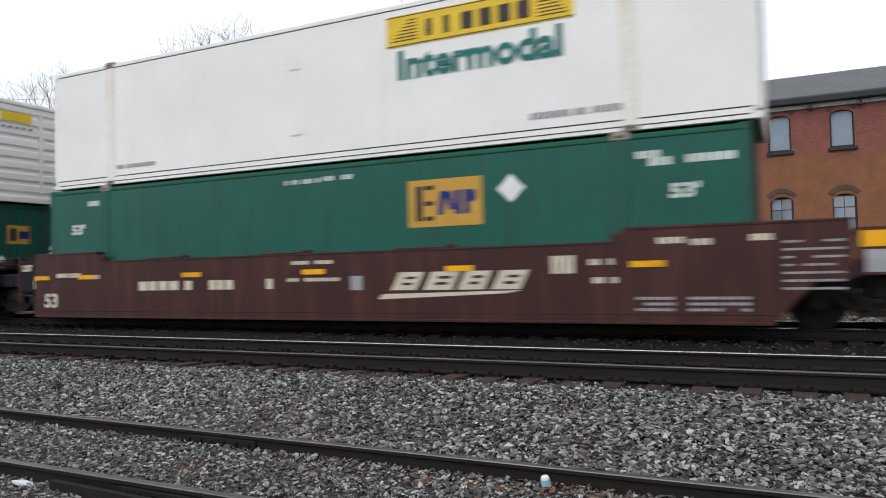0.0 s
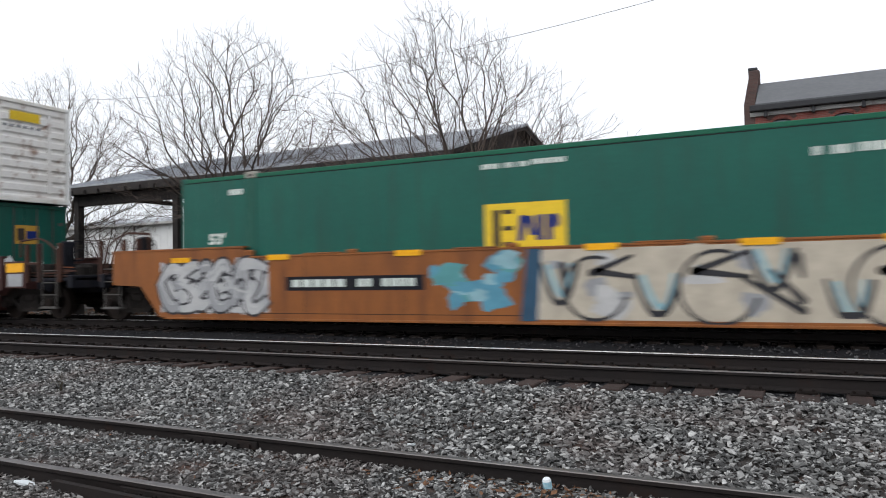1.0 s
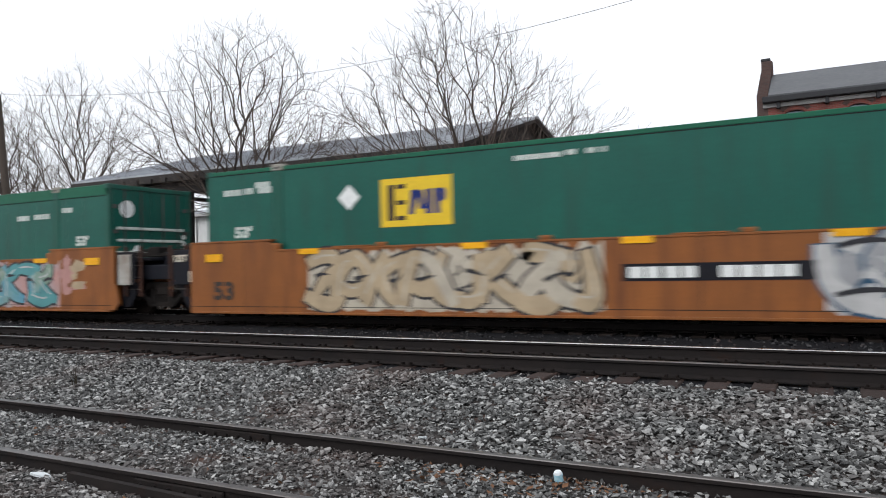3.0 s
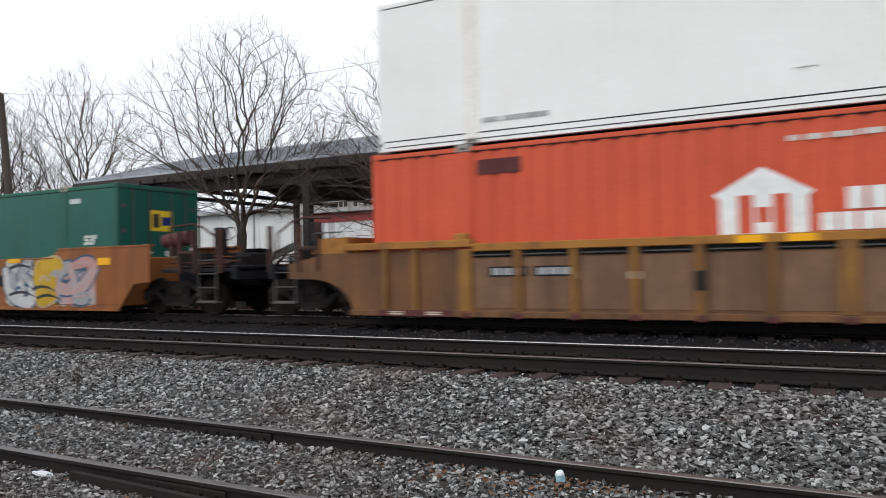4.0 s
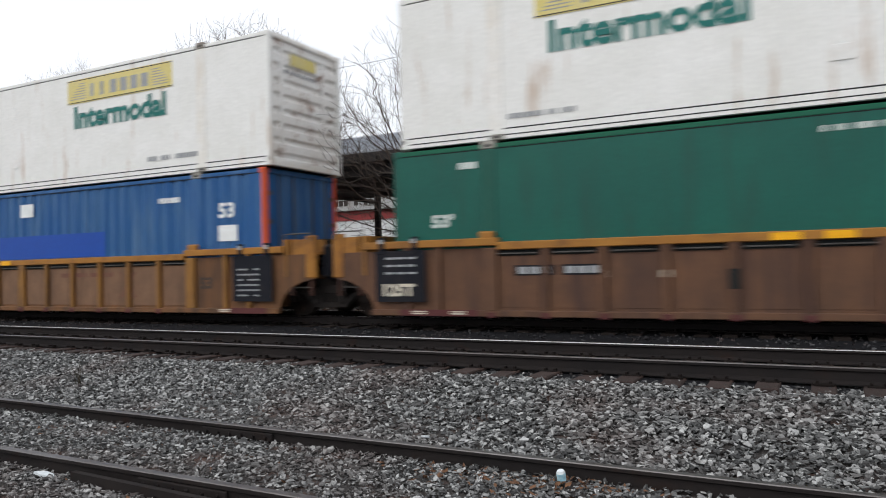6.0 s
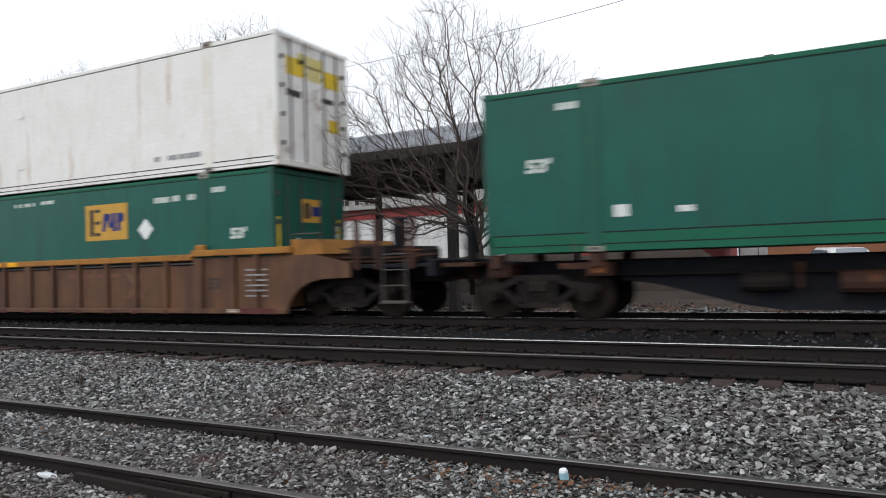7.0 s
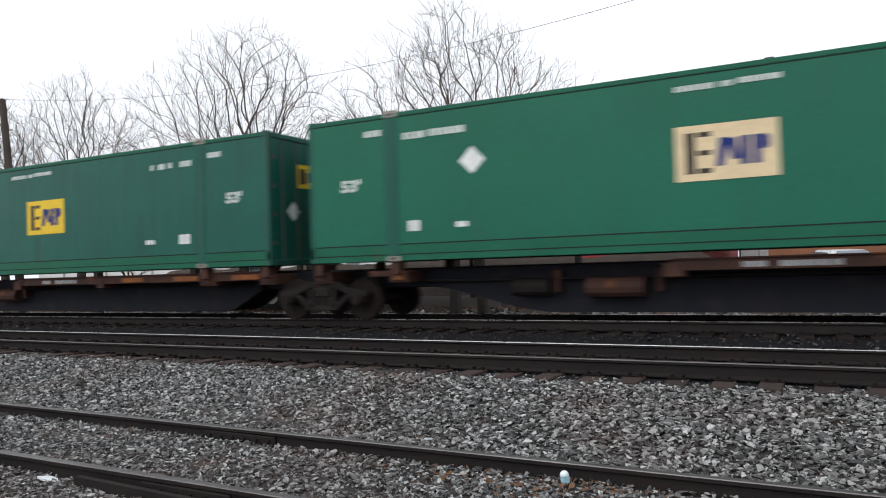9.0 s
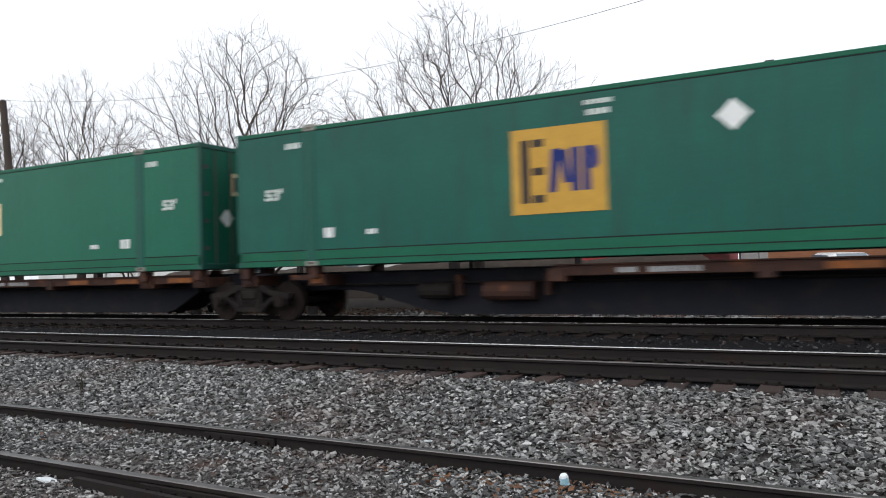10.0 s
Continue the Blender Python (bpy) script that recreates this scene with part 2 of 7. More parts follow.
M_TRIM_GREY = surface("grey_fascia_board", (0.42, 0.42, 0.41), (0.33, 0.33, 0.32), 0.7, stain=(0.2, 0.17, 0.15))
M_SLATE = surface("grey_slate_roof", (0.092, 0.096, 0.104), (0.076, 0.08, 0.0864), 0.6, grain=9, patch=0.7)
M_CORNICE = surface("dark_painted_cornice", (0.035, 0.036, 0.04), None, 0.6)
M_POLE = surface("weathered_pole_wood", (0.075, 0.06, 0.05), None, 0.9, grain=20, bump=0.4)
M_CABLE = surface("grey_cable", (0.10, 0.10, 0.10), None, 0.6)
M_PLASTIC = surface("pale_plastic_scrap", (0.66, 0.70, 0.72), None, 0.4)
M_CUP_BLUE = surface("pale_blue_can_print", (0.22, 0.50, 0.62), (0.5, 0.66, 0.72), 0.35, patch=30)
M_CONCRETE = surface("old_concrete", (0.36, 0.35, 0.33), (0.28, 0.27, 0.26), 0.85, grain=20, patch=2, bump=0.3)
M_WEED = surface("dry_weed", (0.05, 0.042, 0.03), None, 0.9)
M_CARPAINT = {k: surface("vehicle_paint_" + k, c, None, 0.3) for k, c in dict(white=(0.72, 0.73, 0.74), silver=(0.34, 0.36, 0.39), grey=(0.12, 0.126, 0.135), dark=(0.03, 0.035, 0.04)).items()}
M_TYRE = surface("tyre_rubber", (0.02, 0.02, 0.02), None, 0.85)
M_FOIL = surface("rusty_leaf", (0.17, 0.085, 0.045), (0.10, 0.055, 0.035), 0.9, patch=6)

M_GLASS = bpy.data.materials.new("window_glass")
_n, _l, _b = nodes_of(M_GLASS)
_b.inputs["Base Color"].default_value = (0.12, 0.15, 0.18, 1)
_b.inputs["Roughness"].default_value, _b.inputs["IOR"].default_value = 0.08, 2.2
M_PANE_UP = surface("pale_painted_board_pane", (0.27, 0.324, 0.387), (0.234, 0.288, 0.351), 0.2, patch=2)


def brick_material(name, c1, c2, mortar, lower):
    """Brickwork in real courses; the lower storey keeps an old ochre wash that has worn off unevenly."""
    m = bpy.data.materials.new(name)
    n, l, bsdf = nodes_of(m)
    tc = n.new("ShaderNodeTexCoord")
    mp = n.new("ShaderNodeMapping")
    mp.inputs["Rotation"].default_value = (radians(90), 0, 0)
    bt = n.new("ShaderNodeTexBrick")
    bt.inputs["Scale"].default_value = 1.0
    bt.inputs["Brick Width"].default_value, bt.inputs["Row Height"].default_value, bt.inputs["Mortar Size"].default_value = 0.215, 0.075, 0.009
    bt.inputs["Color1"].default_value, bt.inputs["Color2"].default_value, bt.inputs["Mortar"].default_value = (*c1, 1), (*c2, 1), (*mortar, 1)
    l.new(tc.outputs["Object"], mp.inputs[0])
    l.new(mp.outputs[0], bt.inputs["Vector"])
    sep = n.new("ShaderNodeSeparateXYZ")
    l.new(tc.outputs["Object"], sep.inputs[0])
    add = n.new("ShaderNodeMath")
    add.operation = "MULTIPLY_ADD"
    add.inputs[1].default_value = 2.4
    l.new(noise_of(n, l, 0.5, 5), add.inputs[0])
    l.new(sep.outputs["Z"], add.inputs[2])
    wash = n.new("ShaderNodeMapRange")
    wash.inputs[1].default_value, wash.inputs[2].default_value, wash.inputs[3].default_value, wash.inputs[4].default_value = 6.6, 7.6, 0.75, 0.0
    l.new(add.outputs[0], wash.inputs[0])
    col = mix_rgb(n, l, wash.outputs[0], bt.outputs["Color"], lower)
    col = mix_rgb(n, l, 1.0, col, ramp_of(n, l, noise_of(n, l, 1.6, 6), [(0.3, 0.78), (0.72, 1.12)]), "MULTIPLY")
    l.new(col, bsdf.inputs["Base Color"])
    bsdf.inputs["Roughness"].default_value = 0.85
    return m


# Darker brick for arch heads; on the end wall its shade is in the colour.
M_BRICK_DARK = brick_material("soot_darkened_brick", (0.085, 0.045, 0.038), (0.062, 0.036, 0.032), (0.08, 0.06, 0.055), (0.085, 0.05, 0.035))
M_BRICK = brick_material("old_red_brick", (0.235, 0.057, 0.042), (0.182, 0.044, 0.035), (0.19, 0.115, 0.095), (0.215, 0.092, 0.036))

# ---- mesh helpers ----
def thing(name, label, category, group="", kind="", at=None):
    e = new(name)
    if at is not None:
        e.matrix_basis = at
    return tagged(e, label, category, group, kind)


def part(name, bm, material, parent=None, label="", at=None):
    """Links a bmesh as one mesh object under its parent."""
    me = bpy.data.meshes.new(name)
    bm.normal_update()
    bm.to_mesh(me)
    bm.free()
    for m in (material if isinstance(material, (list, tuple)) else [material]):
        me.materials.append(m)
    ob = new(name, me)
    ob.parent = parent
    if at is not None:
        ob.matrix_basis = at
    if label:
        ob["label"] = label
    return ob


def again(ob, parent, at):
    """Another piece on the same mesh."""
    o = new(ob.name.split(".")[0], ob.data)
    o.parent, o.matrix_basis = parent, at
    return o


def box(x0, x1, y0, y1, z0, z1, bm=None, bevel=0.0):
    bm = bm or bmesh.new()
    r = bmesh.ops.create_cube(bm, size=1, matrix=Matrix.Translation(((x0 + x1) / 2, (y0 + y1) / 2, (z0 + z1) / 2)) @ Matrix.Diagonal((abs(x1 - x0), abs(y1 - y0), abs(z1 - z0), 1)))
    if bevel:
        es = list({e for v in r["verts"] for e in v.link_edges})
        bmesh.ops.bevel(bm, geom=es, offset=bevel, segments=1, affect="EDGES")
    return bm


def prism(pts, a0, a1, axis="y", bm=None):
    """A closed outline swept from a0 to a1: (x, z) outlines along y, (y, z) outlines along x, (x, y) outlines along z."""
    bm = bm or bmesh.new()
    def at(p, a):
        return (p[0], a, p[1]) if axis == "y" else (a, p[0], p[1]) if axis == "x" else (p[0], p[1], a)
    v0 = [bm.verts.new(at(p, a0)) for p in pts]
    v1 = [bm.verts.new(at(p, a1)) for p in pts]
    fs = [bm.faces.new(v0), bm.faces.new(v1[::-1])]
    k = len(pts)
    for i in range(k):
        fs.append(bm.faces.new((v0[i], v1[i], v1[(i + 1) % k], v0[(i + 1) % k])))
    bmesh.ops.recalc_face_normals(bm, faces=fs)
    return bm


def rod(p, q, r, sides=8, bm=None, r2=None):
    bm = bm or bmesh.new()
    p, q = Vector(p), Vector(q)
    d = q - p
    m = Matrix.Translation((p + q) / 2) @ d.to_track_quat("Z", "Y").to_matrix().to_4x4()
    bmesh.ops.create_cone(bm, cap_ends=True, segments=sides, radius1=r, radius2=r if r2 is None else r2, depth=d.length, matrix=m)
    return bm


def lettering(text, size, parent, material, x, y, z, wide=1.0, rot=(90, 0, 0), bold=0.0):
    cu = bpy.data.curves.new("lettering", "FONT")
    cu.body, cu.size, cu.extrude, cu.offset = text, size, 0.0015, bold
    cu.resolution_u = 3
    cu.materials.append(material)
    ob = new("lettering", cu)
    ob.parent = parent
    ob.matrix_basis = pose(x, y, z, *rot) @ Matrix.Diagonal((wide, 1, 1, 1))
    return ob

# ---- the train: sizes in metres, x along the train from a load's front end, z from the rail top ----
LONG, HALF, TALL = 16.15, 1.295, 2.90
POST = (1.98, 14.17)
ON_WELL, ON_STACK, ON_SPINE = 0.30, 3.225, 1.15


def decal(parent, name, x0, x1, z0, z1, material, y=-HALF, proud=0.004, label=""):
    return part(name, box(x0, x1, y - proud, y - proud + 0.003, z0, z1), material, parent, label)


def bars(parent, x0, x1, z0, z1, material, count=6, y=-HALF, proud=0.004, seed=1, lean=0.0):
    """A line of lettering too blurred to read, as short plain bars, each a part of its own."""
    rnd = random.Random(seed)
    step = (x1 - x0) / count
    for i in range(count):
        if count > 3 and rnd.random() < 0.10:
            continue
        a, b = x0 + i * step, x0 + (i + rnd.uniform(0.72, 0.88)) * step
        bm = prism([(a, z0), (b, z0), (b + lean, z1), (a + lean, z1)], y - proud, y - proud + 0.003, "y")
        part("marking", bm, material, parent)


def square_emblem(parent, x0, x1, z0, z1, panel):
    """A yellow square panel with plain dark and blue blocks on it."""
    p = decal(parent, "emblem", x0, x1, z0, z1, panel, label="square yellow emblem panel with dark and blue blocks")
    w, h = x1 - x0, z1 - z0
    def flat(name, pts, material):
        part(name, prism([(x0 + a * w, z0 + b * h) for a, b in pts], -HALF - 0.0065, -HALF - 0.0035), material, p)
    flat("dark_block", [(0.10, 0.13), (0.20, 0.13), (0.20, 0.87), (0.10, 0.87)], M_DECAL_DARK)
    for b in (0.13, 0.45, 0.78):
        flat("dark_block", [(0.225, b), (0.36, b), (0.36, b + 0.09), (0.225, b + 0.09)], M_DECAL_DARK)
    flat("blue_block", [(0.40, 0.24), (0.48, 0.24), (0.54, 0.74), (0.44, 0.74)], M_DECAL_BLUE)
    flat("blue_block", [(0.51, 0.72), (0.60, 0.72), (0.64, 0.34), (0.56, 0.34)], M_DECAL_BLUE)
    flat("blue_block", [(0.64, 0.24), (0.73, 0.24), (0.73, 0.74), (0.64, 0.74)], M_DECAL_BLUE)
    flat("blue_block", [(0.76, 0.24), (0.84, 0.24), (0.84, 0.74), (0.76, 0.74)], M_DECAL_BLUE)
    flat("blue_block", [(0.845, 0.48), (0.89, 0.48), (0.925, 0.54), (0.925, 0.68), (0.89, 0.74), (0.845, 0.74)], M_DECAL_BLUE)


def house_emblem(parent, x0, x1, z0, z1, inner):
    w, h = x1 - x0, z1 - z0
    bm = prism([(x0 + 0.06 * w, z0), (x1 - 0.06 * w, z0), (x1 - 0.06 * w, z0 + 0.55 * h), (x1, z0 + 0.62 * h), (x0 + w / 2, z1), (x0, z0 + 0.62 * h), (x0 + 0.06 * w, z0 + 0.55 * h)],
               -HALF - 0.004, -HALF - 0.001)
    p = part("emblem", bm, M_DECAL_WHITE, parent, "white gabled emblem with two upright bars")
    bm = bmesh.new()
    for a, b, c, d in ((0.25, 0.40, 0.05, 0.60), (0.60, 0.75, 0.05, 0.60)):
        box(x0 + a * w, x0 + b * w, -HALF - 0.0065, -HALF - 0.0035, z0 + c * h, z0 + d * h, bm)
    part("upright_bar", bm, inner, p)
    part("small_block", box(x0 + 0.43 * w, x0 + 0.57 * w, -HALF - 0.0065, -HALF - 0.0035, z0 + 0.2 * h, z0 + 0.42 * h), inner, p)


def diamond(parent, x, z, r=0.28, y=-HALF, axis="y"):
    pts = [(-r, 0), (0, -r), (r, 0), (0, r)]
    if axis == "y":
        return part("placard", prism([(x + a, z + b) for a, b in pts], y - 0.004, y - 0.001), M_DECAL_WHITE, parent, "white diamond placard")
    return part("placard", prism([(y + a, z + b) for a, b in pts], x + 0.001, x + 0.004, "x"), M_DECAL_WHITE, parent, "white diamond placard")


def ribbed_panel(x0, x1, z0, z1, y, pitch, deep, flat, sign=-1):
    """An upright sheet pressed into flats and grooves; sign -1: outer face towards -y."""
    prof, x = [(x0, 0.0)], x0 + pitch * 0.5
    while x < x1 - pitch * 0.5:
        s = (pitch - flat) / 4
        prof += [(x - 2 * s, 0.0), (x - s, deep), (x + s, deep), (x + 2 * s, 0.0)]
        x += pitch
    prof.append((x1, 0.0))
    bm = bmesh.new()
    rows = [[bm.verts.new((a, y - sign * d, z)) for a, d in prof] for z in (z0, z1)]
    back = [[bm.verts.new((a, y - sign * (0.06), z)) for a in (x0, x1)] for z in (z0, z1)]
    for i in range(len(prof) - 1):
        bm.faces.new((rows[0][i], rows[0][i + 1], rows[1][i + 1], rows[1][i]))
    bm.faces.new((back[0][0], back[1][0], back[1][1], back[0][1]))
    bmesh.ops.recalc_face_normals(bm, faces=bm.faces)
    return bm


def freight_container(z, paint, rail_paint, label, ribs="fine", end="doors", posts=None, lower_rail=0.16, end_paint=None, upper_rail=0.10, corners=None):
    """A 53-foot container; its near side faces -y and its rear end +x."""
    c = thing("freight_container", label, "container", "containers on the train")
    c["rest"] = z
    posts = posts or rail_paint
    pitch, deep, flat = {"fine": (0.61, 0.0035, 0.57), "deep": (0.36, 0.034, 0.13), "plate": (0.305, 0.006, 0.265)}[ribs]
    z0, z1 = z + lower_rail, z + TALL - upper_rail
    for sgn in (-1, 1):
        spans = ((0.10, POST[0] - 0.09), (POST[0] + 0.09, POST[1] - 0.09), (POST[1] + 0.09, LONG - 0.10))
        for a, b in spans:
            part("side_panel", ribbed_panel(a, b, z0, z1, sgn * (HALF - 0.006), pitch, deep, flat, sgn), paint, c)
        part("bottom_rail", box(0.02, LONG - 0.02, sgn * HALF, sgn * (HALF - 0.09), z + 0.01, z0 - 0.012, bevel=0.008), rail_paint, c)
        part("rail_seam", box(0.12, LONG - 0.12, sgn * (HALF - 0.005), sgn * (HALF - 0.07), z0 - 0.02, z0 + 0.010), M_DARKSEAM, c)
        part("rail_groove", box(0.14, LONG - 0.14, sgn * (HALF + 0.002), sgn * (HALF - 0.004), z + 0.38 * lower_rail, z + 0.38 * lower_rail + 0.020), M_DARKSEAM, c)
        part("rail_groove", box(0.14, LONG - 0.14, sgn * (HALF - 0.003), sgn * (HALF - 0.012), z1 - 0.022, z1 - 0.006), M_DARKSEAM, c)
        part("top_rail", box(0.02, LONG - 0.02, sgn * HALF, sgn * (HALF - 0.08), z1 - 0.005, z + TALL - 0.02, bevel=0.01), rail_paint, c)
        for x in POST:
            part("lifting_post", box(x - 0.13, x + 0.13, sgn * (HALF + 0.010), sgn * (HALF - 0.10), z + 0.10, z + TALL - 0.11, bevel=0.014), posts, c)
            for dx in (-0.142, 0.130):
                part("post_seam", box(x + dx + 0.002, x + dx + 0.010, sgn * (HALF - 0.001), sgn * (HALF - 0.02), z0 + 0.02, z1 - 0.02), posts, c)
            for zz, tall in ((z, 0.105), (z + TALL - 0.115, 0.145)):
                part("casting", box(x - 0.15, x + 0.15, sgn * (HALF + 0.014), sgn * (HALF - 0.15), zz, zz + tall, bevel=0.016), M_CASTING, c)
                part("casting_slot", box(x - 0.05, x + 0.05, sgn * (HALF + 0.016), sgn * (HALF + 0.012), zz + 0.04, zz + 0.085), M_DARKSEAM, c)
        for x in (0.0, LONG):
            part("corner_post", box(x, x + (0.11 if x == 0 else -0.11), sgn * HALF, sgn * (HALF - 0.12), z + 0.01, z + TALL - 0.01, bevel=0.012), corners or posts, c)
            for zz in (z, z + TALL - 0.12):
                part("casting", box(x - 0.004 if x == 0 else x - 0.17, x + 0.17 if x == 0 else x + 0.004, sgn * (HALF + 0.005), sgn * (HALF - 0.15), zz, zz + 0.12, bevel=0.014), corners or posts, c)
    part("roof", box(0.03, LONG - 0.03, -HALF + 0.02, HALF - 0.02, z + TALL - 0.06, z + TALL - 0.03), M_ROOF, c)
    part("floor", box(0.03, LONG - 0.03, -HALF + 0.03, HALF - 0.03, z + 0.02, z + 0.13), M_DARKSEAM, c)
    ep = end_paint or paint
    part("front_wall", box(0.02, 0.06, -HALF + 0.1, HALF - 0.1, z + 0.1, z + TALL - 0.1), ep, c)
    X = LONG - 0.03
    if end == "doors":
        for a, b in ((-HALF + 0.11, -0.006), (0.006, HALF - 0.11)):
            d = part("door", box(X - 0.05, X, a, b, z + 0.14, z + TALL - 0.12, bevel=0.01), ep, c)
            for f in (0.3, 0.72):
                y = a + (b - a) * f
                part("locking_rod", rod((X + 0.025, y, z + 0.10), (X + 0.025, y, z + TALL - 0.10), 0.018, 6), M_STEEL, d)
            for k in range(4):
                zz = z + 0.45 + k * 0.62
                part("hinge", box(X, X + 0.03, a if a < -0.5 else b - 0.14, a + 0.14 if a < -0.5 else b, zz, zz + 0.09), M_STEEL, d)
    else:
        bm = bmesh.new()
        prof = [(X - 0.02, z + 0.14)]
        n = 8
        h = (TALL - 0.30) / n
        for k in range(n):
            b0 = z + 0.14 + k * h
            prof += [(X - 0.02, b0 + 0.12 * h), (X - 0.075, b0 + 0.28 * h), (X - 0.075, b0 + 0.46 * h), (X - 0.02, b0 + 0.62 * h)]
        prof.append((X - 0.02, z + TALL - 0.12))
        prism(prof + [(X - 0.12, z + TALL - 0.12), (X - 0.12, z + 0.14)], -HALF + 0.1, HALF - 0.1, "y", bm)
        part("ribbed_end", bm, ep, c)
        for y0 in (-0.9, 0.6):
            part("end_stiffener", box(X - 0.09, X - 0.012, y0, y0 + 0.12, z + 0.3, z + TALL - 0.3), ep, c)
    part("end_sill", box(X - 0.08, LONG, -HALF + 0.1, HALF - 0.1, z + 0.01, z + 0.15, bevel=0.01), posts, c)
    part("end_header", box(X - 0.08, LONG, -HALF + 0.1, HALF - 0.1, z + TALL - 0.12, z + TALL - 0.01, bevel=0.01), posts, c)
    return c


def small_labels(c, z, spots, material=None, seed=0):
    """Unreadable small labels: rows of (x, height, width, tall)."""
    for i, (x, h, w, t) in enumerate(spots):
        bars(c, x, x + w, z + h, z + h + t, material or M_DECAL_PALE, max(2, int(w / t / 0.9)), seed=seed * 31 + i)


def end_labels(c, z, panel):
    X = LONG - 0.03
    if panel:
        part("emblem", box(X, X + 0.004, -0.28, 0.42, z + 1.75, z + 2.28), panel, c, "small emblem panel on the end door")
        part("dark_block", box(X + 0.004, X + 0.007, -0.21, 0.0, z + 1.84, z + 2.19), M_DECAL_DARK, c)
        part("blue_block", box(X + 0.004, X + 0.007, 0.06, 0.36, z + 1.90, z + 2.12), M_DECAL_BLUE, c)
    else:
        hexa = [(-0.75 + 0.22 * math.cos(k * math.pi / 6), z + 2.3 + 0.22 * math.sin(k * math.pi / 6)) for k in range(12)]
        part("emblem", prism(hexa, X, X + 0.004, "x"), M_DECAL_WHITE, c, "round white emblem on the end door")
        for k in range(3):
            part("end_bar", box(X, X + 0.035, -1.05, 1.05, z + 1.18 + 0.30 * k, z + 1.25 + 0.30 * k, bevel=0.008), M_DECAL_PALE, c)
    diamond(c, X, z + 1.2, 0.22, -0.45, "x")
    lettering("53'", 0.30, c, M_DECAL_PALE, X + 0.003, 0.15, z + 1.02, 1.2, (90, 0, 90), bold=0.012)
    for k in range(7):
        part("marking", box(X, X + 0.004, 1.0, 1.12, z + 0.5 + k * 0.18, z + 0.62 + k * 0.18), M_DECAL_WHITE, c)


def green_box(z, panel, ex, ez, label, fifty=1.42, lower=0.33, placard=None, end="doors", low_labels=True, seed=0, ew=1.5, eh=0.88, number=12.6, drop=0.0, upper=0.10, paint=M_GREEN, top_label=True):
    c = freight_container(z, paint, M_GREEN_RAIL, label, "fine", end, posts=M_GREEN_POST, lower_rail=lower, upper_rail=upper)
    if panel:
        square_emblem(c, ex, ex + ew, z + ez, z + ez + eh, panel)
    for x in (0.80, 14.94):
        lettering("53'", 0.31, c, M_DECAL_PALE, x, -HALF - 0.005, z + fifty, 1.25, bold=0.014)
    small_labels(c, z - drop, [(7.3, 2.54, 0.88, 0.09), (8.25, 2.56, 0.70, 0.09)] if top_label else [(7.78, 2.58, 0.5, 0.08), (7.82, 2.40, 0.42, 0.10)], seed=seed)
    small_labels(c, z - drop, [(1.38, 2.46, 0.40, 0.12), (14.42, 2.46, 0.40, 0.12)], seed=seed)
    small_labels(c, z - drop, [(number, 2.33, 0.5, 0.13), (number + 0.58, 2.34, 0.75, 0.13)], seed=seed + 1)
    if low_labels:
        small_labels(c, z, [(2.33, 0.57, 0.26, 0.20), (3.35, 0.60, 0.25, 0.10), (12.4, 0.60, 0.3, 0.10), (13.5, 0.57, 0.34, 0.22)], M_DECAL_WHITE, seed=seed + 2)
    if placard:
        diamond(c, placard[0], z + placard[1], 0.255)
    end_labels(c, z, panel)
    return c


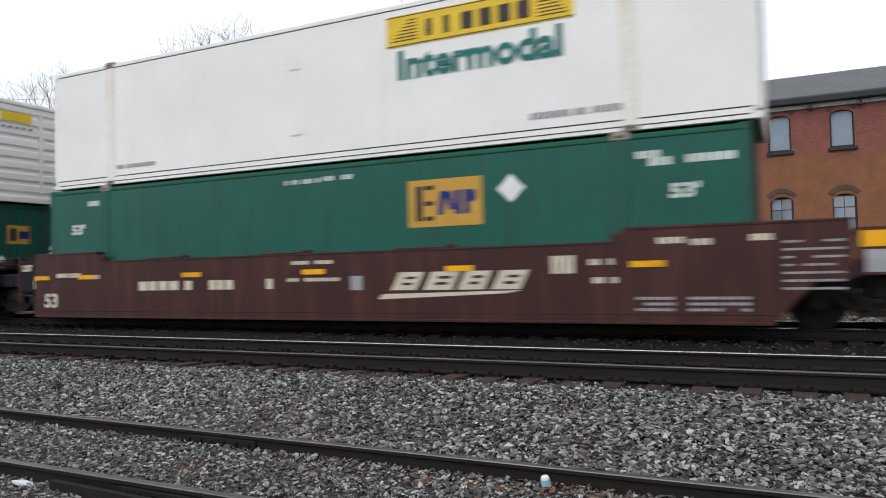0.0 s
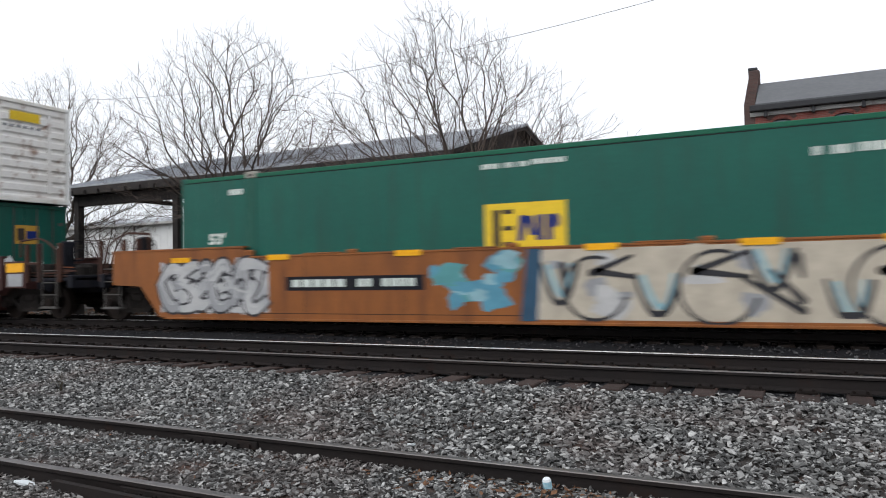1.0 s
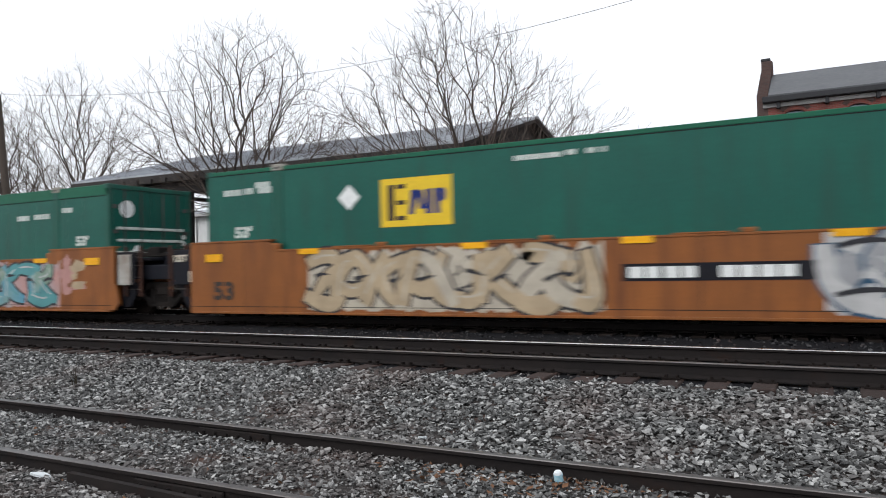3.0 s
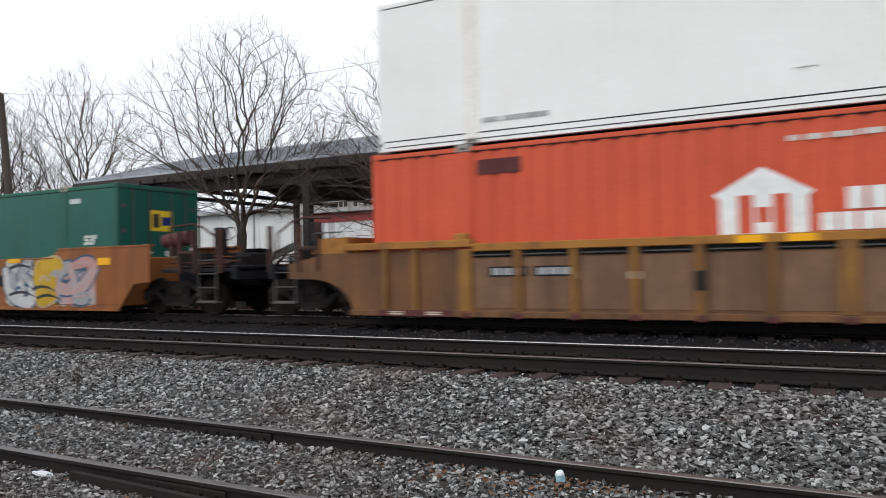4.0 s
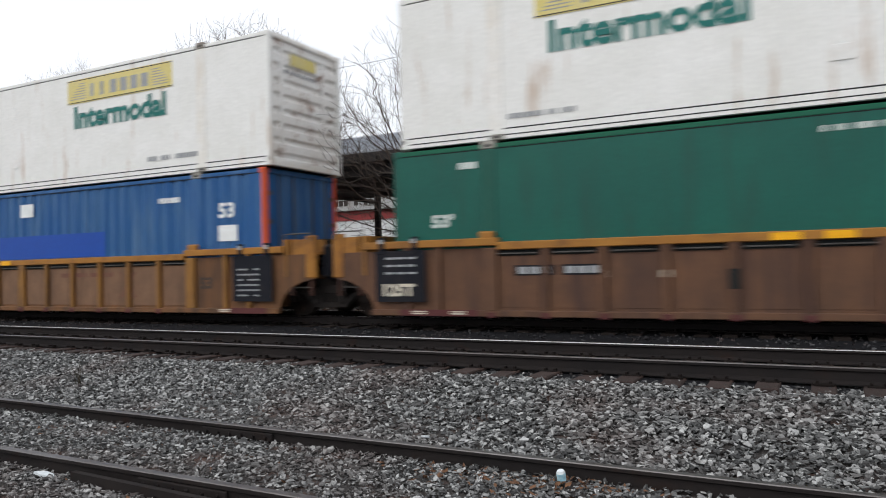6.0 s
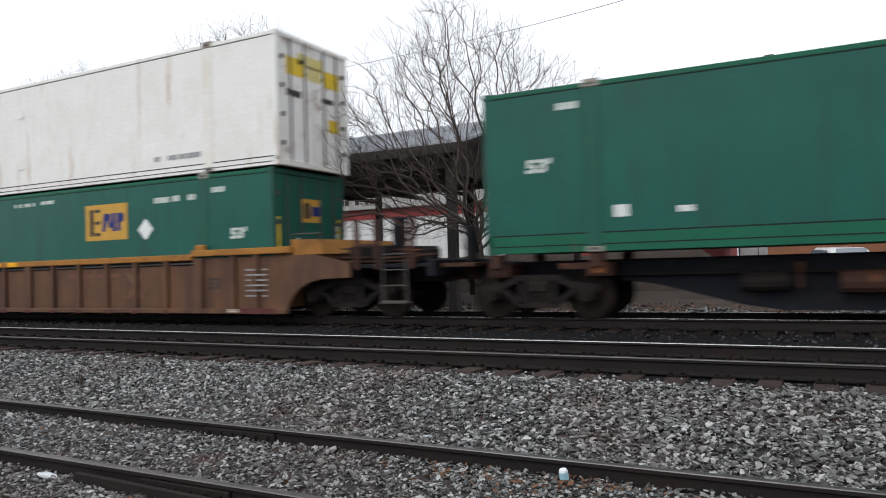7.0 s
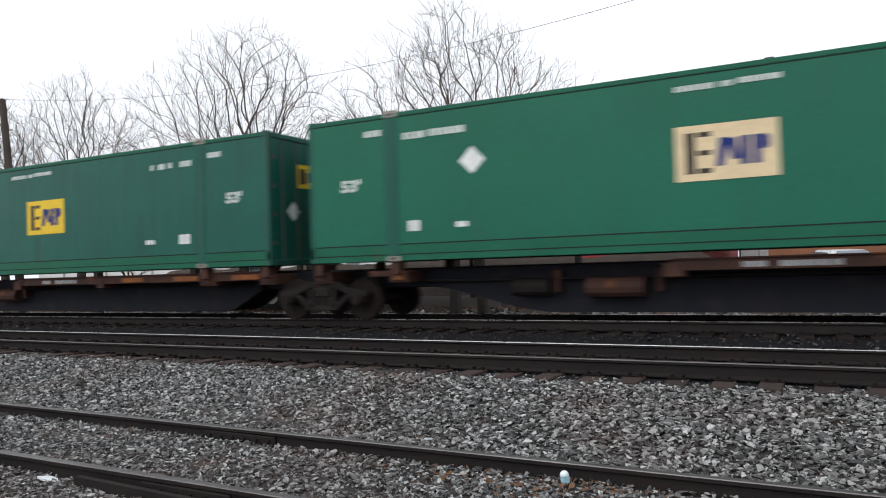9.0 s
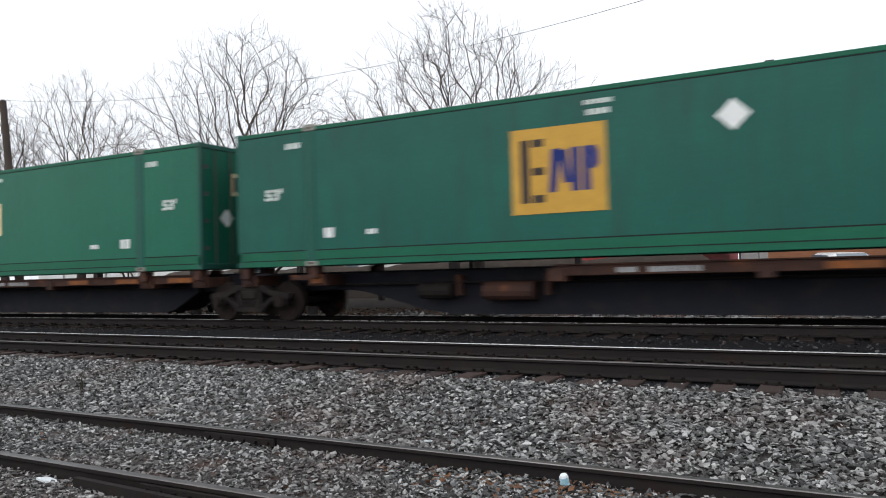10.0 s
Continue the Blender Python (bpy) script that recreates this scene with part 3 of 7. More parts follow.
def white_box(z, old=False, label="", end="ribs", panel=None, seed=0, b0=9.61):
    paint = M_WHITE_OLD if old else M_WHITE
    c = freight_container(z, paint, paint, label, "plate", end, posts=M_WHITE_POST, corners=paint, lower_rail=0.20, end_paint=M_WHITE_RUST if old or seed == 51 else None)
    p = decal(c, "banner", b0, b0 + 3.67, z + 2.06, z + 2.66, panel or M_YELLOW, label="long yellow banner with dark bars")
    for h in (2.075, 2.625):
        part("banner_edge", box(b0, b0 + 3.67, -HALF - 0.006, -HALF - 0.003, z + h, z + h + 0.02), M_DECAL_DARK, p)
    for k in range(6):
        x = b0 + 0.85 + 0.36 * k
        part("banner_block", box(x, x + (0.12 if k in (0, 1) else 0.24), -HALF - 0.007, -HALF - 0.004, z + 2.18, z + 2.50), M_DECAL_GREY if old else M_DECAL_DARK, p)
    for a, rising in ((b0 + 0.10, True), (b0 + 3.02, False)):
        for k in range(7):
            x0, x1 = (a + 0.06 * k, a + 0.56) if rising else (a, a + 0.56 - 0.05 * k)
            part("scroll_line", box(x0, x1, -HALF - 0.007, -HALF - 0.004, z + 2.16 + k * 0.062, z + 2.182 + k * 0.062), M_DECAL_GREY if old else M_DECAL_DARK, p)
    lettering("Intermodal", 0.74, c, M_DECAL_TEAL, b0 + 0.20, -HALF - 0.005, z + 1.45, 1.0, bold=0.026)
    small_labels(c, z, [(2.2, 0.36, 1.25, 0.09), (12.45, 0.38, 0.75, 0.11), (13.25, 0.38, 0.8, 0.11)], M_DECAL_GREY, seed)
    for zz in (0.75, 2.1):
        diamond(c, 7.42, z + zz, 0.17)
        part("plate_holder", box(7.28, 7.56, -HALF - 0.012, -HALF - 0.005, z + zz - 0.12, z + zz + 0.12, bevel=0.004), paint, c)
    X = LONG - 0.03
    part("emblem", box(X, X + 0.004, -0.55, 0.35, z + 2.30, z + 2.56), panel or M_YELLOW, c, "yellow panel on the end wall")
    bm = bmesh.new()
    for k in range(6):
        box(X - 0.015, X + 0.003, -0.75 + 0.2 * k, -0.62 + 0.2 * k, z + 2.1, z + 2.17, bm)
    part("marking", bm, M_DECAL_GREY, c)
    return c


# ---- running gear ----
WHEEL_R, AXLE = 0.42, 0.89
wheelsets = []


def wheelset(parent, x):
    """Two wheels on an axle, turning about the axle."""
    bm = bmesh.new()
    for s in (-1, 1):
        y = s * 0.78
        rod((0, y - 0.05, 0), (0, y + 0.05, 0), WHEEL_R, 28, bm)
        rod((0, y - s * 0.075, 0), (0, y - s * 0.045, 0), WHEEL_R + 0.025, 28, bm)
        rod((0, y + s * 0.04, 0), (0, y + s * 0.12, 0), 0.12, 14, bm)
        for k in range(6):
            a = k * math.pi / 3
            rod((0.24 * math.cos(a), y + s * 0.045, 0.24 * math.sin(a)), (0.24 * math.cos(a), y + s * 0.058, 0.24 * math.sin(a)), 0.045, 8, bm)
    rod((0, -0.95, 0), (0, 0.95, 0), 0.075, 10, bm)
    w = part("wheelset", bm, M_WHEEL, parent, "brown steel wheels on an axle", Matrix.Translation((x, 0, WHEEL_R)))
    wheelsets.append((w, x))
    return w


def truck(parent, x):
    """A two-axle freight truck: bolster, cast side frames, springs and wheelsets."""
    t = part("truck", box(-0.20, 0.20, -1.08, 1.08, 0.46, 0.66, bevel=0.03), M_TRUCK, parent, "grimy cast steel truck", Matrix.Translation((x, 0, 0)))
    for s in (-1, 1):
        bm = bmesh.new()
        y0, y1 = s * 0.93, s * 1.06
        prism([(-1.12, 0.48), (-1.12, 0.60), (-0.62, 0.66), (-0.42, 0.78), (0.42, 0.78), (0.62, 0.66), (1.12, 0.60), (1.12, 0.48), (0.70, 0.50), (0.44, 0.62), (-0.44, 0.62), (-0.70, 0.50)], y0, y1, "y", bm)
        prism([(-0.74, 0.52), (-0.36, 0.20), (0.36, 0.20), (0.74, 0.52), (0.60, 0.52), (0.30, 0.30), (-0.30, 0.30), (-0.60, 0.52)], y0, y1, "y", bm)
        for q in (-1, 1):
            box(q * 0.30 - 0.05, q * 0.30 + 0.05, y0, y1, 0.26, 0.68, bm)
            box(q * AXLE - 0.15, q * AXLE + 0.15, s * 0.90, s * 1.08, 0.34, 0.56, bm)
        part("side_frame", bm, M_TRUCK, t)
    for s in (-1, 1):
        for k in (-0.17, 0, 0.17):
            part("spring", rod((k, s * 1.0, 0.29), (k, s * 1.0, 0.47), 0.07, 10), M_TRUCK, t)
        for q in (-1, 1):
            part("bearing_cap", rod((q * AXLE, s * 1.06, 0.42), (q * AXLE, s * 1.16, 0.42), 0.115, 14), M_WHEEL, t)
    for q in (-1, 1):
        wheelset(t, q * AXLE)
    return t


def brake_gear(car, x, side, tank=False):
    """Hand-brake stand, ladder, handrail, coupler and hose of a free car end; side is +1 or -1 along the train."""
    s = side
    x = x + 0.45
    out = 2.4 if s > 0 else 1.9
    part("end_platform", box(x, x + s * out, -1.35, 1.35, 0.98, 1.06, bevel=0.01), M_BLACK, car)
    part("end_beam", box(x + s * (out - 0.15), x + s * out, -1.45, 1.45, 0.80, 1.12, bevel=0.015), M_BLACK, car)
    part("draft_sill", box(x - s * 0.6, x + s * 2.0, -0.28, 0.28, 0.66, 1.0, bevel=0.02), M_BLACK, car)
    if s > 0:
        part("brake_valve", box(x + 1.86, x + 2.16, -1.0, -0.65, 1.05, 1.38, bevel=0.07), M_TRUCK, car)
        part("release_rod", rod((x + 1.2, -1.38, 1.16), (x + 2.36, -1.30, 1.22), 0.018, 6), M_CAR_RUST, car)
    bm = rod((x + s * 1.9, 0, 0.84), (x + s * 2.55, 0, 0.84), 0.10, 8)
    box(x + s * 2.45, x + s * 2.72, -0.17, 0.15, 0.70, 0.98, bm, 0.03)
    part("coupler", bm, M_CAR_RUST, car)
    st = part("brake_stand", box(x + s * 1.15, x + s * 1.32, -0.85, -0.52, 1.05, 2.0, bevel=0.03), M_BLACK, car)
    bm = bmesh.new()
    for k in range(16):
        a, b = k * math.pi / 8, (k + 1) * math.pi / 8
        rod((x + s * 1.38, -0.5 + 0.26 * math.cos(a), 1.75 + 0.26 * math.sin(a)), (x + s * 1.38, -0.5 + 0.26 * math.cos(b), 1.75 + 0.26 * math.sin(b)), 0.016, 6, bm)
    for k in range(4):
        a = k * math.pi / 2 + 0.4
        rod((x + s * 1.38, -0.5, 1.75), (x + s * 1.38, -0.5 + 0.25 * math.cos(a), 1.75 + 0.25 * math.sin(a)), 0.012, 6, bm)
    part("brake_wheel", bm, M_BLACK, st)
    bm = bmesh.new()
    for yy in (-1.40,):
        for xx in (x + s * 1.25, x + s * 1.78):
            rod((xx, yy, 0.30), (xx, yy, 1.95 if xx == x + s * 1.25 else 1.15), 0.016, 6, bm)
        for k in range(4):
            rod((x + s * 1.25, yy, 0.34 + k * 0.30), (x + s * 1.78, yy, 0.34 + k * 0.30), 0.013, 6, bm)
    part("ladder", bm, M_STEEL, car)
    bm = bmesh.new()
    bend = [(0.35, 1.60), (0.35, 2.02), (1.05, 2.06), (1.35, 1.98), (1.72, 1.76), (1.76, 1.10)]
    for (a, za), (b, zb) in zip(bend, bend[1:]):
        rod((x + s * a, -1.36, za), (x + s * b, -1.36, zb), 0.026, 8, bm)
    part("handrail", bm, M_CAR_RUST, car)
    bm = bmesh.new()
    pts = [(x + s * 2.2, 0.3, 0.78), (x + s * 2.45, 0.32, 0.52), (x + s * 2.75, 0.3, 0.50)]
    for a, b in zip(pts, pts[1:]):
        rod(a, b, 0.03, 6, bm)
    part("air_hose", bm, M_TYRE, car)
    for a in (0.62, 1.08, 1.86):
        part("end_post", box(x + s * a, x + s * (a + 0.09), -1.44, -1.34, 0.95, 1.92, bevel=0.012), M_CAR_RUST, car)
    part("post_rail", box(x + s * 0.62, x + s * 1.17, -1.45, -1.41, 1.40, 1.46, bevel=0.008), M_CAR_RUST, car)
    part("equipment_rack", box(x + s * 0.30, x + s * 1.30, -1.15, 0.9, 1.06, 1.42, bevel=0.03), M_TRUCK, car)
    for k in range(4):
        part("brake_pipe", rod((x + s * 0.1, -1.25 + 0.05 * k, 1.12 + 0.09 * k), (x + s * 1.9, -1.2 + 0.06 * k, 1.10 + 0.07 * k), 0.016, 6), M_CAR_RUST, car)
    part("brake_lever", box(x + s * 1.5, x + s * 1.62, -1.2, -1.1, 0.55, 1.30, bevel=0.02), M_TRUCK, car)
    part("step_tread", box(x + s * 1.22, x + s * 1.82, -1.46, -1.30, 0.30, 0.335), M_STEEL, car)
    if tank:
        part("brake_cylinder", rod((x - 0.15, -1.02, 1.72), (x + 0.62, -1.02, 1.78), 0.17, 16), M_MAROON, car, "dull maroon brake cylinder")
        part("cylinder_bracket", box(x + 0.05, x + 0.20, -1.15, -0.85, 1.36, 1.60), M_CAR_RUST, car)
    part("reservoir", rod((x + s * 0.25, 0.2, 1.25), (x + s * 1.05, 0.2, 1.25), 0.19, 14), M_BLACK, car)


def joint_gear(car, x, side, paint):
    """The articulated end: tapering end sill, top cover, and pipes over the shared truck."""
    s = side
    pts = [(x, -1.2), (x + s * 0.9, -0.62), (x + s * 1.66, -0.40), (x + s * 1.66, 0.40), (x + s * 0.9, 0.62), (x, 1.2)]
    part("end_sill", prism(pts, 0.86, 1.30, "z"), M_BLACK, car)
    part("end_cap", box(x + s * 0.0, x + s * 0.95, -1.30, 1.30, 1.28, 1.36, bevel=0.015), paint, car)
    bm = bmesh.new()
    for yy in (-1.05, -0.75, 0.8):
        rod((x, yy, 1.48), (x + s * 1.6, yy * 0.6, 1.36), 0.02, 6, bm)
    part("brake_pipe", bm, M_TRUCK, car)
    for k in range(5):
        part("air_hose", rod((x + s * 0.05, -1.2 + 0.1 * k, 1.38 + 0.045 * k), (x + s * 1.5, -0.75 + 0.06 * k, 1.42 + 0.03 * k), 0.018, 6), M_TRUCK, car)
    part("joint_housing", box(x + s * 1.02, x + s * 1.62, -0.85, 0.85, 1.00, 1.48, bevel=0.06), M_BLACK, car)
    part("slack_adjuster", rod((x + s * 0.9, -1.02, 1.08), (x + s * 1.62, -0.95, 1.12), 0.07, 10), M_TRUCK, car)
    part("valve", box(x + s * 0.5, x + s * 0.85, -0.95, -0.6, 1.36, 1.62, bevel=0.03), M_TRUCK, car)
    bm = bmesh.new()
    for k in range(3):
        rod((x + s * 0.25, -1.32, 0.62 + 0.28 * k), (x + s * 0.7, -1.32, 0.62 + 0.28 * k), 0.013, 6, bm)
    rod((x + s * 0.25, -1.32, 0.55), (x + s * 0.25, -1.32, 1.32), 0.016, 6, bm)
    rod((x + s * 0.7, -1.32, 0.55), (x + s * 0.7, -1.32, 1.32), 0.016, 6, bm)
    part("ladder", bm, M_STEEL, car)
    for a in (0.22, 0.72):
        part("ladder_stile", box(x + s * a, x + s * (a + 0.07), -1.40, -1.34, 0.45, 1.62, bevel=0.01), M_CAR_RUST, car)


def well_floor(car, paint):
    part("well_floor", box(0.0, LONG, -1.25, 1.25, 0.12, 0.24), M_BLACK, car)
    for x in (-0.22, LONG + 0.06):
        part("bulkhead", box(x, x + 0.16, -1.38, 1.38, 0.20, 1.38, bevel=0.02), paint, car)
    for x in (2.0, 5.4, 8.1, 10.8, 14.2):
        part("cross_bearer", box(x - 0.15, x + 0.15, -1.42, 1.42, 0.075, 0.13), M_BLACK, car)


SIDE_Y = 1.50


def smooth_well_car(paint, label, left, right):
    """A smooth-sided well car unit: raised side ends, plain plate sides; each end is free or jointed."""
    car = thing("well_car", label, "rail car", "cars of the freight train")
    a = -1.98 if left == "free" else -0.32
    b = LONG + 1.30 if right == "free" else LONG + 0.42
    lo = [(a, 1.62), (a, 0.86), (a + 0.9, 0.82), (-0.48, 0.13)] if left == "free" else [(a, 1.62), (a, 0.13)]
    hi = [(LONG + 0.25, 0.13), (LONG + 0.80, 0.74), (b, 0.78), (b, 1.60)] if right == "free" else [(b, 0.13), (b, 1.62)]
    outline = lo + hi + [(14.25, 1.62), (14.10, 1.40), (2.05, 1.40), (1.90, 1.62)]
    for s in (-1, 1):
        side = part("side", prism(outline, s * (SIDE_Y - 0.07), s * SIDE_Y), paint, car)
        part("lower_flange", box(-0.3, LONG + 0.25, s * (SIDE_Y - 0.10), s * (SIDE_Y + 0.03), 0.09, 0.135, bevel=0.006), paint, side)
        part("top_flange", box(2.1, 14.05, s * (SIDE_Y - 0.16), s * (SIDE_Y + 0.012), 1.385, 1.425, bevel=0.006), paint, side)
        for x0, x1 in ((a, 1.95), (14.2, b)):
            part("raised_flange", box(x0, x1, s * (SIDE_Y - 0.16), s * (SIDE_Y + 0.012), 1.60, 1.645, bevel=0.006), paint, side)
        for x in POST:
            part("guide", box(x - 0.16, x + 0.16, s * (SIDE_Y - 0.14), s * (SIDE_Y - 0.02), 1.38, 1.56, bevel=0.03), paint, side)
        for x in (4.6, 7.9, 11.1):
            part("top_plate", box(x - 1.1, x - 0.25, s * (SIDE_Y - 0.15), s * (SIDE_Y + 0.016), 1.426, 1.452, bevel=0.006), paint, side)
            part("guide_knob", box(x - 0.11, x + 0.11, s * (SIDE_Y - 0.12), s * (SIDE_Y - 0.01), 1.41, 1.50, bevel=0.025), paint, side)
    part("weld_seam", box(-0.3, LONG + 0.3, -SIDE_Y - 0.0025, -SIDE_Y + 0.001, 0.235, 0.247), M_DARKSEAM, car)
    for k in range(7):
        part("weld_seam", box(1.2 + k * 2.3, 1.208 + k * 2.3, -SIDE_Y - 0.0008, -SIDE_Y + 0.001, 0.25, 1.38), M_DARKSEAM, car)
    well_floor(car, paint)
    for kind, x, s in ((left, a, -1), (right, b, 1)):
        if kind == "free":
            brake_gear(car, -1.05 if s < 0 else LONG + 1.05, s, s > 0 and paint == M_CAR_ORANGE)
        else:
            joint_gear(car, x, s, M_BLACK)
            part("end_plate", box(x + s * 0.01, x + s * 0.62, -SIDE_Y + 0.06, -SIDE_Y + 0.10, 0.72, 1.50, bevel=0.01), M_BLACK, car)
            part("truck_shield", prism([(x + s * 0.02, 0.20), (x + s * 0.30, 0.20), (x + s * 0.62, 0.74), (x + s * 0.02, 0.74)], -1.30, -1.24), M_BLACK, car)
            part("shield_bracket", box(x + s * 0.62, x + s * 1.25, -1.22, -1.12, 0.84, 1.18, bevel=0.02), M_BLACK, car)
            if s > 0:
                part("end_flare", prism([(x + 0.0, 0.14), (x + 0.16, 0.30), (x + 0.05, 0.74), (x + 0.0, 0.74)], -SIDE_Y, -SIDE_Y + 0.06), paint, car)
                part("end_panel", box(x + 0.10, x + 0.52, -SIDE_Y + 0.02, -SIDE_Y + 0.05, 0.72, 1.44, bevel=0.01), M_TRIM_PALE, car, "pale grey end panel")
            if s < 0:
                lettering("125T", 0.20, car, M_DECAL_CREAM, x - 0.60, -SIDE_Y + 0.052, 1.24, 1.0, bold=0.01)
                part("white_tag", box(x - 0.10, x - 0.012, -SIDE_Y + 0.045, -SIDE_Y + 0.055, 0.78, 1.02), M_DECAL_CREAM, car)
    return car


def ribbed_well_car(label, left, right, worn=None):
    """A well car unit with posts along its weathered sides and a bright top chord."""
    car = thing("well_car", label, "rail car", "cars of the freight train")
    ax = -1.38 if left == "joint" else -2.0
    bx = LONG + 1.38 if right == "joint" else LONG + 2.0
    arch = [(0.42, 0.16), (0.47, 0.30), (0.58, 0.47), (0.76, 0.62), (1.0, 0.73), (1.3, 0.79)]
    outline = [(LONG + p, q) for p, q in arch] + [(bx, 0.81), (bx, 1.10), (LONG + 1.1, 1.30), (-1.1, 1.30), (ax, 1.10), (ax, 0.81)] + [(-p, q) for p, q in reversed(arch)]
    for s in (-1, 1):
        side = part("side", prism(outline, s * (SIDE_Y - 0.13), s * (SIDE_Y - 0.09)), worn or M_CAR_OCHRE, car)
        part("top_chord", box(2.2, 13.95, s * (SIDE_Y - 0.15), s * SIDE_Y, 1.26, 1.40, bevel=0.012), M_CAR_CHORD, side)
        for x0, x1 in ((-0.6, 2.2), (13.95, LONG + 0.6)):
            part("raised_chord", box(x0, x1, s * (SIDE_Y - 0.15), s * SIDE_Y, 1.34, 1.48, bevel=0.012), M_CAR_CHORD, side)
        part("lower_sill", box(-0.45, LONG + 0.45, s * (SIDE_Y - 0.15), s * SIDE_Y, 0.08, 0.19, bevel=0.012), worn or M_CAR_OCHRE, side)
        for k in range(13):
            x = 2.05 + k * 1.006
            wide = 0.13 if k in (0, 12, 6) else 0.055
            part("post", box(x - wide, x + wide, s * (SIDE_Y - 0.12), s * (SIDE_Y - 0.004), 0.185, 1.30, bevel=0.012), worn or M_CAR_POST, side)
        for x in (0.35, 1.0, 15.15, 15.8):
            part("post", box(x - 0.05, x + 0.05, s * (SIDE_Y - 0.12), s * (SIDE_Y - 0.006), 0.185, 1.36, bevel=0.01), worn or M_CAR_POST, side)
        for k in range(12):
            x = 2.55 + k * 1.006
            # Dark strip: the slot opening and the shadow below the chord, as colour.
            part("slot", box(x - 0.40, x + 0.40, s * (SIDE_Y - 0.092), s * (SIDE_Y - 0.085), 1.15, 1.25), M_DARKSEAM, side)
            part("panel", box(x - 0.40, x + 0.40, s * (SIDE_Y - 0.092), s * (SIDE_Y - 0.082), 0.24, 1.13, bevel=0.004), worn or M_CAR_FADED, side)
            part("tie_down", rod((x - 0.36, s * (SIDE_Y - 0.05), 1.19), (x + 0.36, s * (SIDE_Y - 0.05), 1.19), 0.014, 6), M_STEEL, side)
            part("foot", box(x - 0.56, x - 0.42, s * (SIDE_Y - 0.02), s * (SIDE_Y + 0.02), 0.06, 0.16, bevel=0.006), M_MAROON, side)
        for x in POST:
            part("guide", box(x - 0.14, x + 0.14, s * (SIDE_Y - 0.14), s * (SIDE_Y - 0.01), 1.40, 1.60, bevel=0.03), M_CAR_CHORD, side)
        for x in (0.2, 15.3):
            part("wear_plate", box(x, x + 1.6 if x < 1 else x + 1.0, s * SIDE_Y, s * (SIDE_Y + 0.006), 0.085, 0.20), M_MAROON, side)
    well_floor(car, M_CAR_OCHRE)
    for kind, x, s in ((left, -0.55, -1), (right, LONG + 0.55, 1)):
        hood = [(x, 1.30), (x, 1.62), (x + s * 0.72, 1.60), (x + s * 0.84, 1.30)]
        part("end_hood", prism(hood, -1.40, 1.40), M_CAR_CHORD, car)
        bm = bmesh.new()
        rod((x + s * 0.1, -1.46, 1.62), (x + s * 0.1, -1.46, 1.72), 0.014, 6, bm)
        rod((x + s * 0.75, -1.46, 1.56), (x + s * 0.75, -1.46, 1.72), 0.014, 6, bm)
        rod((x + s * 0.1, -1.46, 1.72), (x + s * 0.75, -1.46, 1.72), 0.014, 6, bm)
        part("grab_rail", bm, M_STEEL, car)
        if kind == "free":
            brake_gear(car, -1.05 if s < 0 else LONG + 1.05, s)
        else:
            joint_gear(car, x - s * 0.05, s, M_CAR_CHORD)
            part("end_post", box(x + s * 0.58, x + s * 0.84, -1.43, -1.31, 0.80, 1.68, bevel=0.03), M_CAR_CHORD, car)
            part("joint_pillar", box(x + s * 0.90, x + s * 1.14, -1.28, -0.85, 0.78, 1.50, bevel=0.06), M_BLACK, car)
            part("hood_rib", box(x + s * 0.05, x + s * 0.12, -1.43, -1.40, 0.85, 1.60), M_CAR_POST, car)
            for a in (0.30, 1.02):
                part("board_bracket", box(x - s * a, x - s * (a + 0.12), -SIDE_Y - 0.03, -SIDE_Y + 0.06, 1.24, 1.56, bevel=0.012), M_BLACK, car)
                part("bolt_plate", box(x - s * a, x - s * (a + 0.11), -SIDE_Y - 0.036, -SIDE_Y - 0.03, 1.44, 1.52), M_DECAL_GREY, car)
            part("stencil_board", box(x - s * 1.30, x - s * 0.22, -SIDE_Y - 0.008, -SIDE_Y - 0.002, 0.34, 1.30), M_BLACK, car, "black stencil board")
            if s < 0:
                lettering("125T", 0.30, car, M_DECAL_CREAM, x + 0.34, -SIDE_Y - 0.012, 0.46, 1.15, bold=0.014)
                for k in range(3):
                    bars(car, x + 0.45, x + 1.15, 0.86 + k * 0.14, 0.90 + k * 0.14, M_DECAL_GREY, 3, -SIDE_Y - 0.006, 0.006, seed=200 + k)
    # stencilled notices
    for x, w, z0, z1 in ((9.62, 0.95, 0.92, 1.02), (10.02, 0.14, 0.42, 0.92), (10.72, 0.80, 0.92, 1.02), (11.02, 0.14, 0.42, 0.92)):
        part("faded_mark", box(x, x + w, -SIDE_Y + 0.078, -SIDE_Y + 0.081, z0, z1), M_FADED_RED, car, "faded maroon mark")
    for p, q in ((11.74, 12.20), (12.20, 11.74)):
        part("faded_mark", prism([(p, 0.42), (p + 0.14, 0.42), (q + 0.14, 1.02), (q, 1.02)], -SIDE_Y + 0.078 - 0.0005 * (p > q), -SIDE_Y + 0.081), M_FADED_RED, car, "faded maroon mark")
    for x in (2.5, 3.35):
        part("label_plate", box(x, x + 0.72, -SIDE_Y + 0.076, -SIDE_Y + 0.081, 0.80, 0.98), M_BLACK, car)
        bars(car, x + 0.06, x + 0.66, 0.83, 0.95, M_DECAL_GREY, 3, -SIDE_Y + 0.076, 0.004, seed=int(x * 10))
    for x in (0.45, 1.25, 15.0):
        bars(car, x, x + 0.38, 0.115, 0.14, M_DECAL_CREAM, 1, -SIDE_Y - 0.006, 0.004, seed=5)
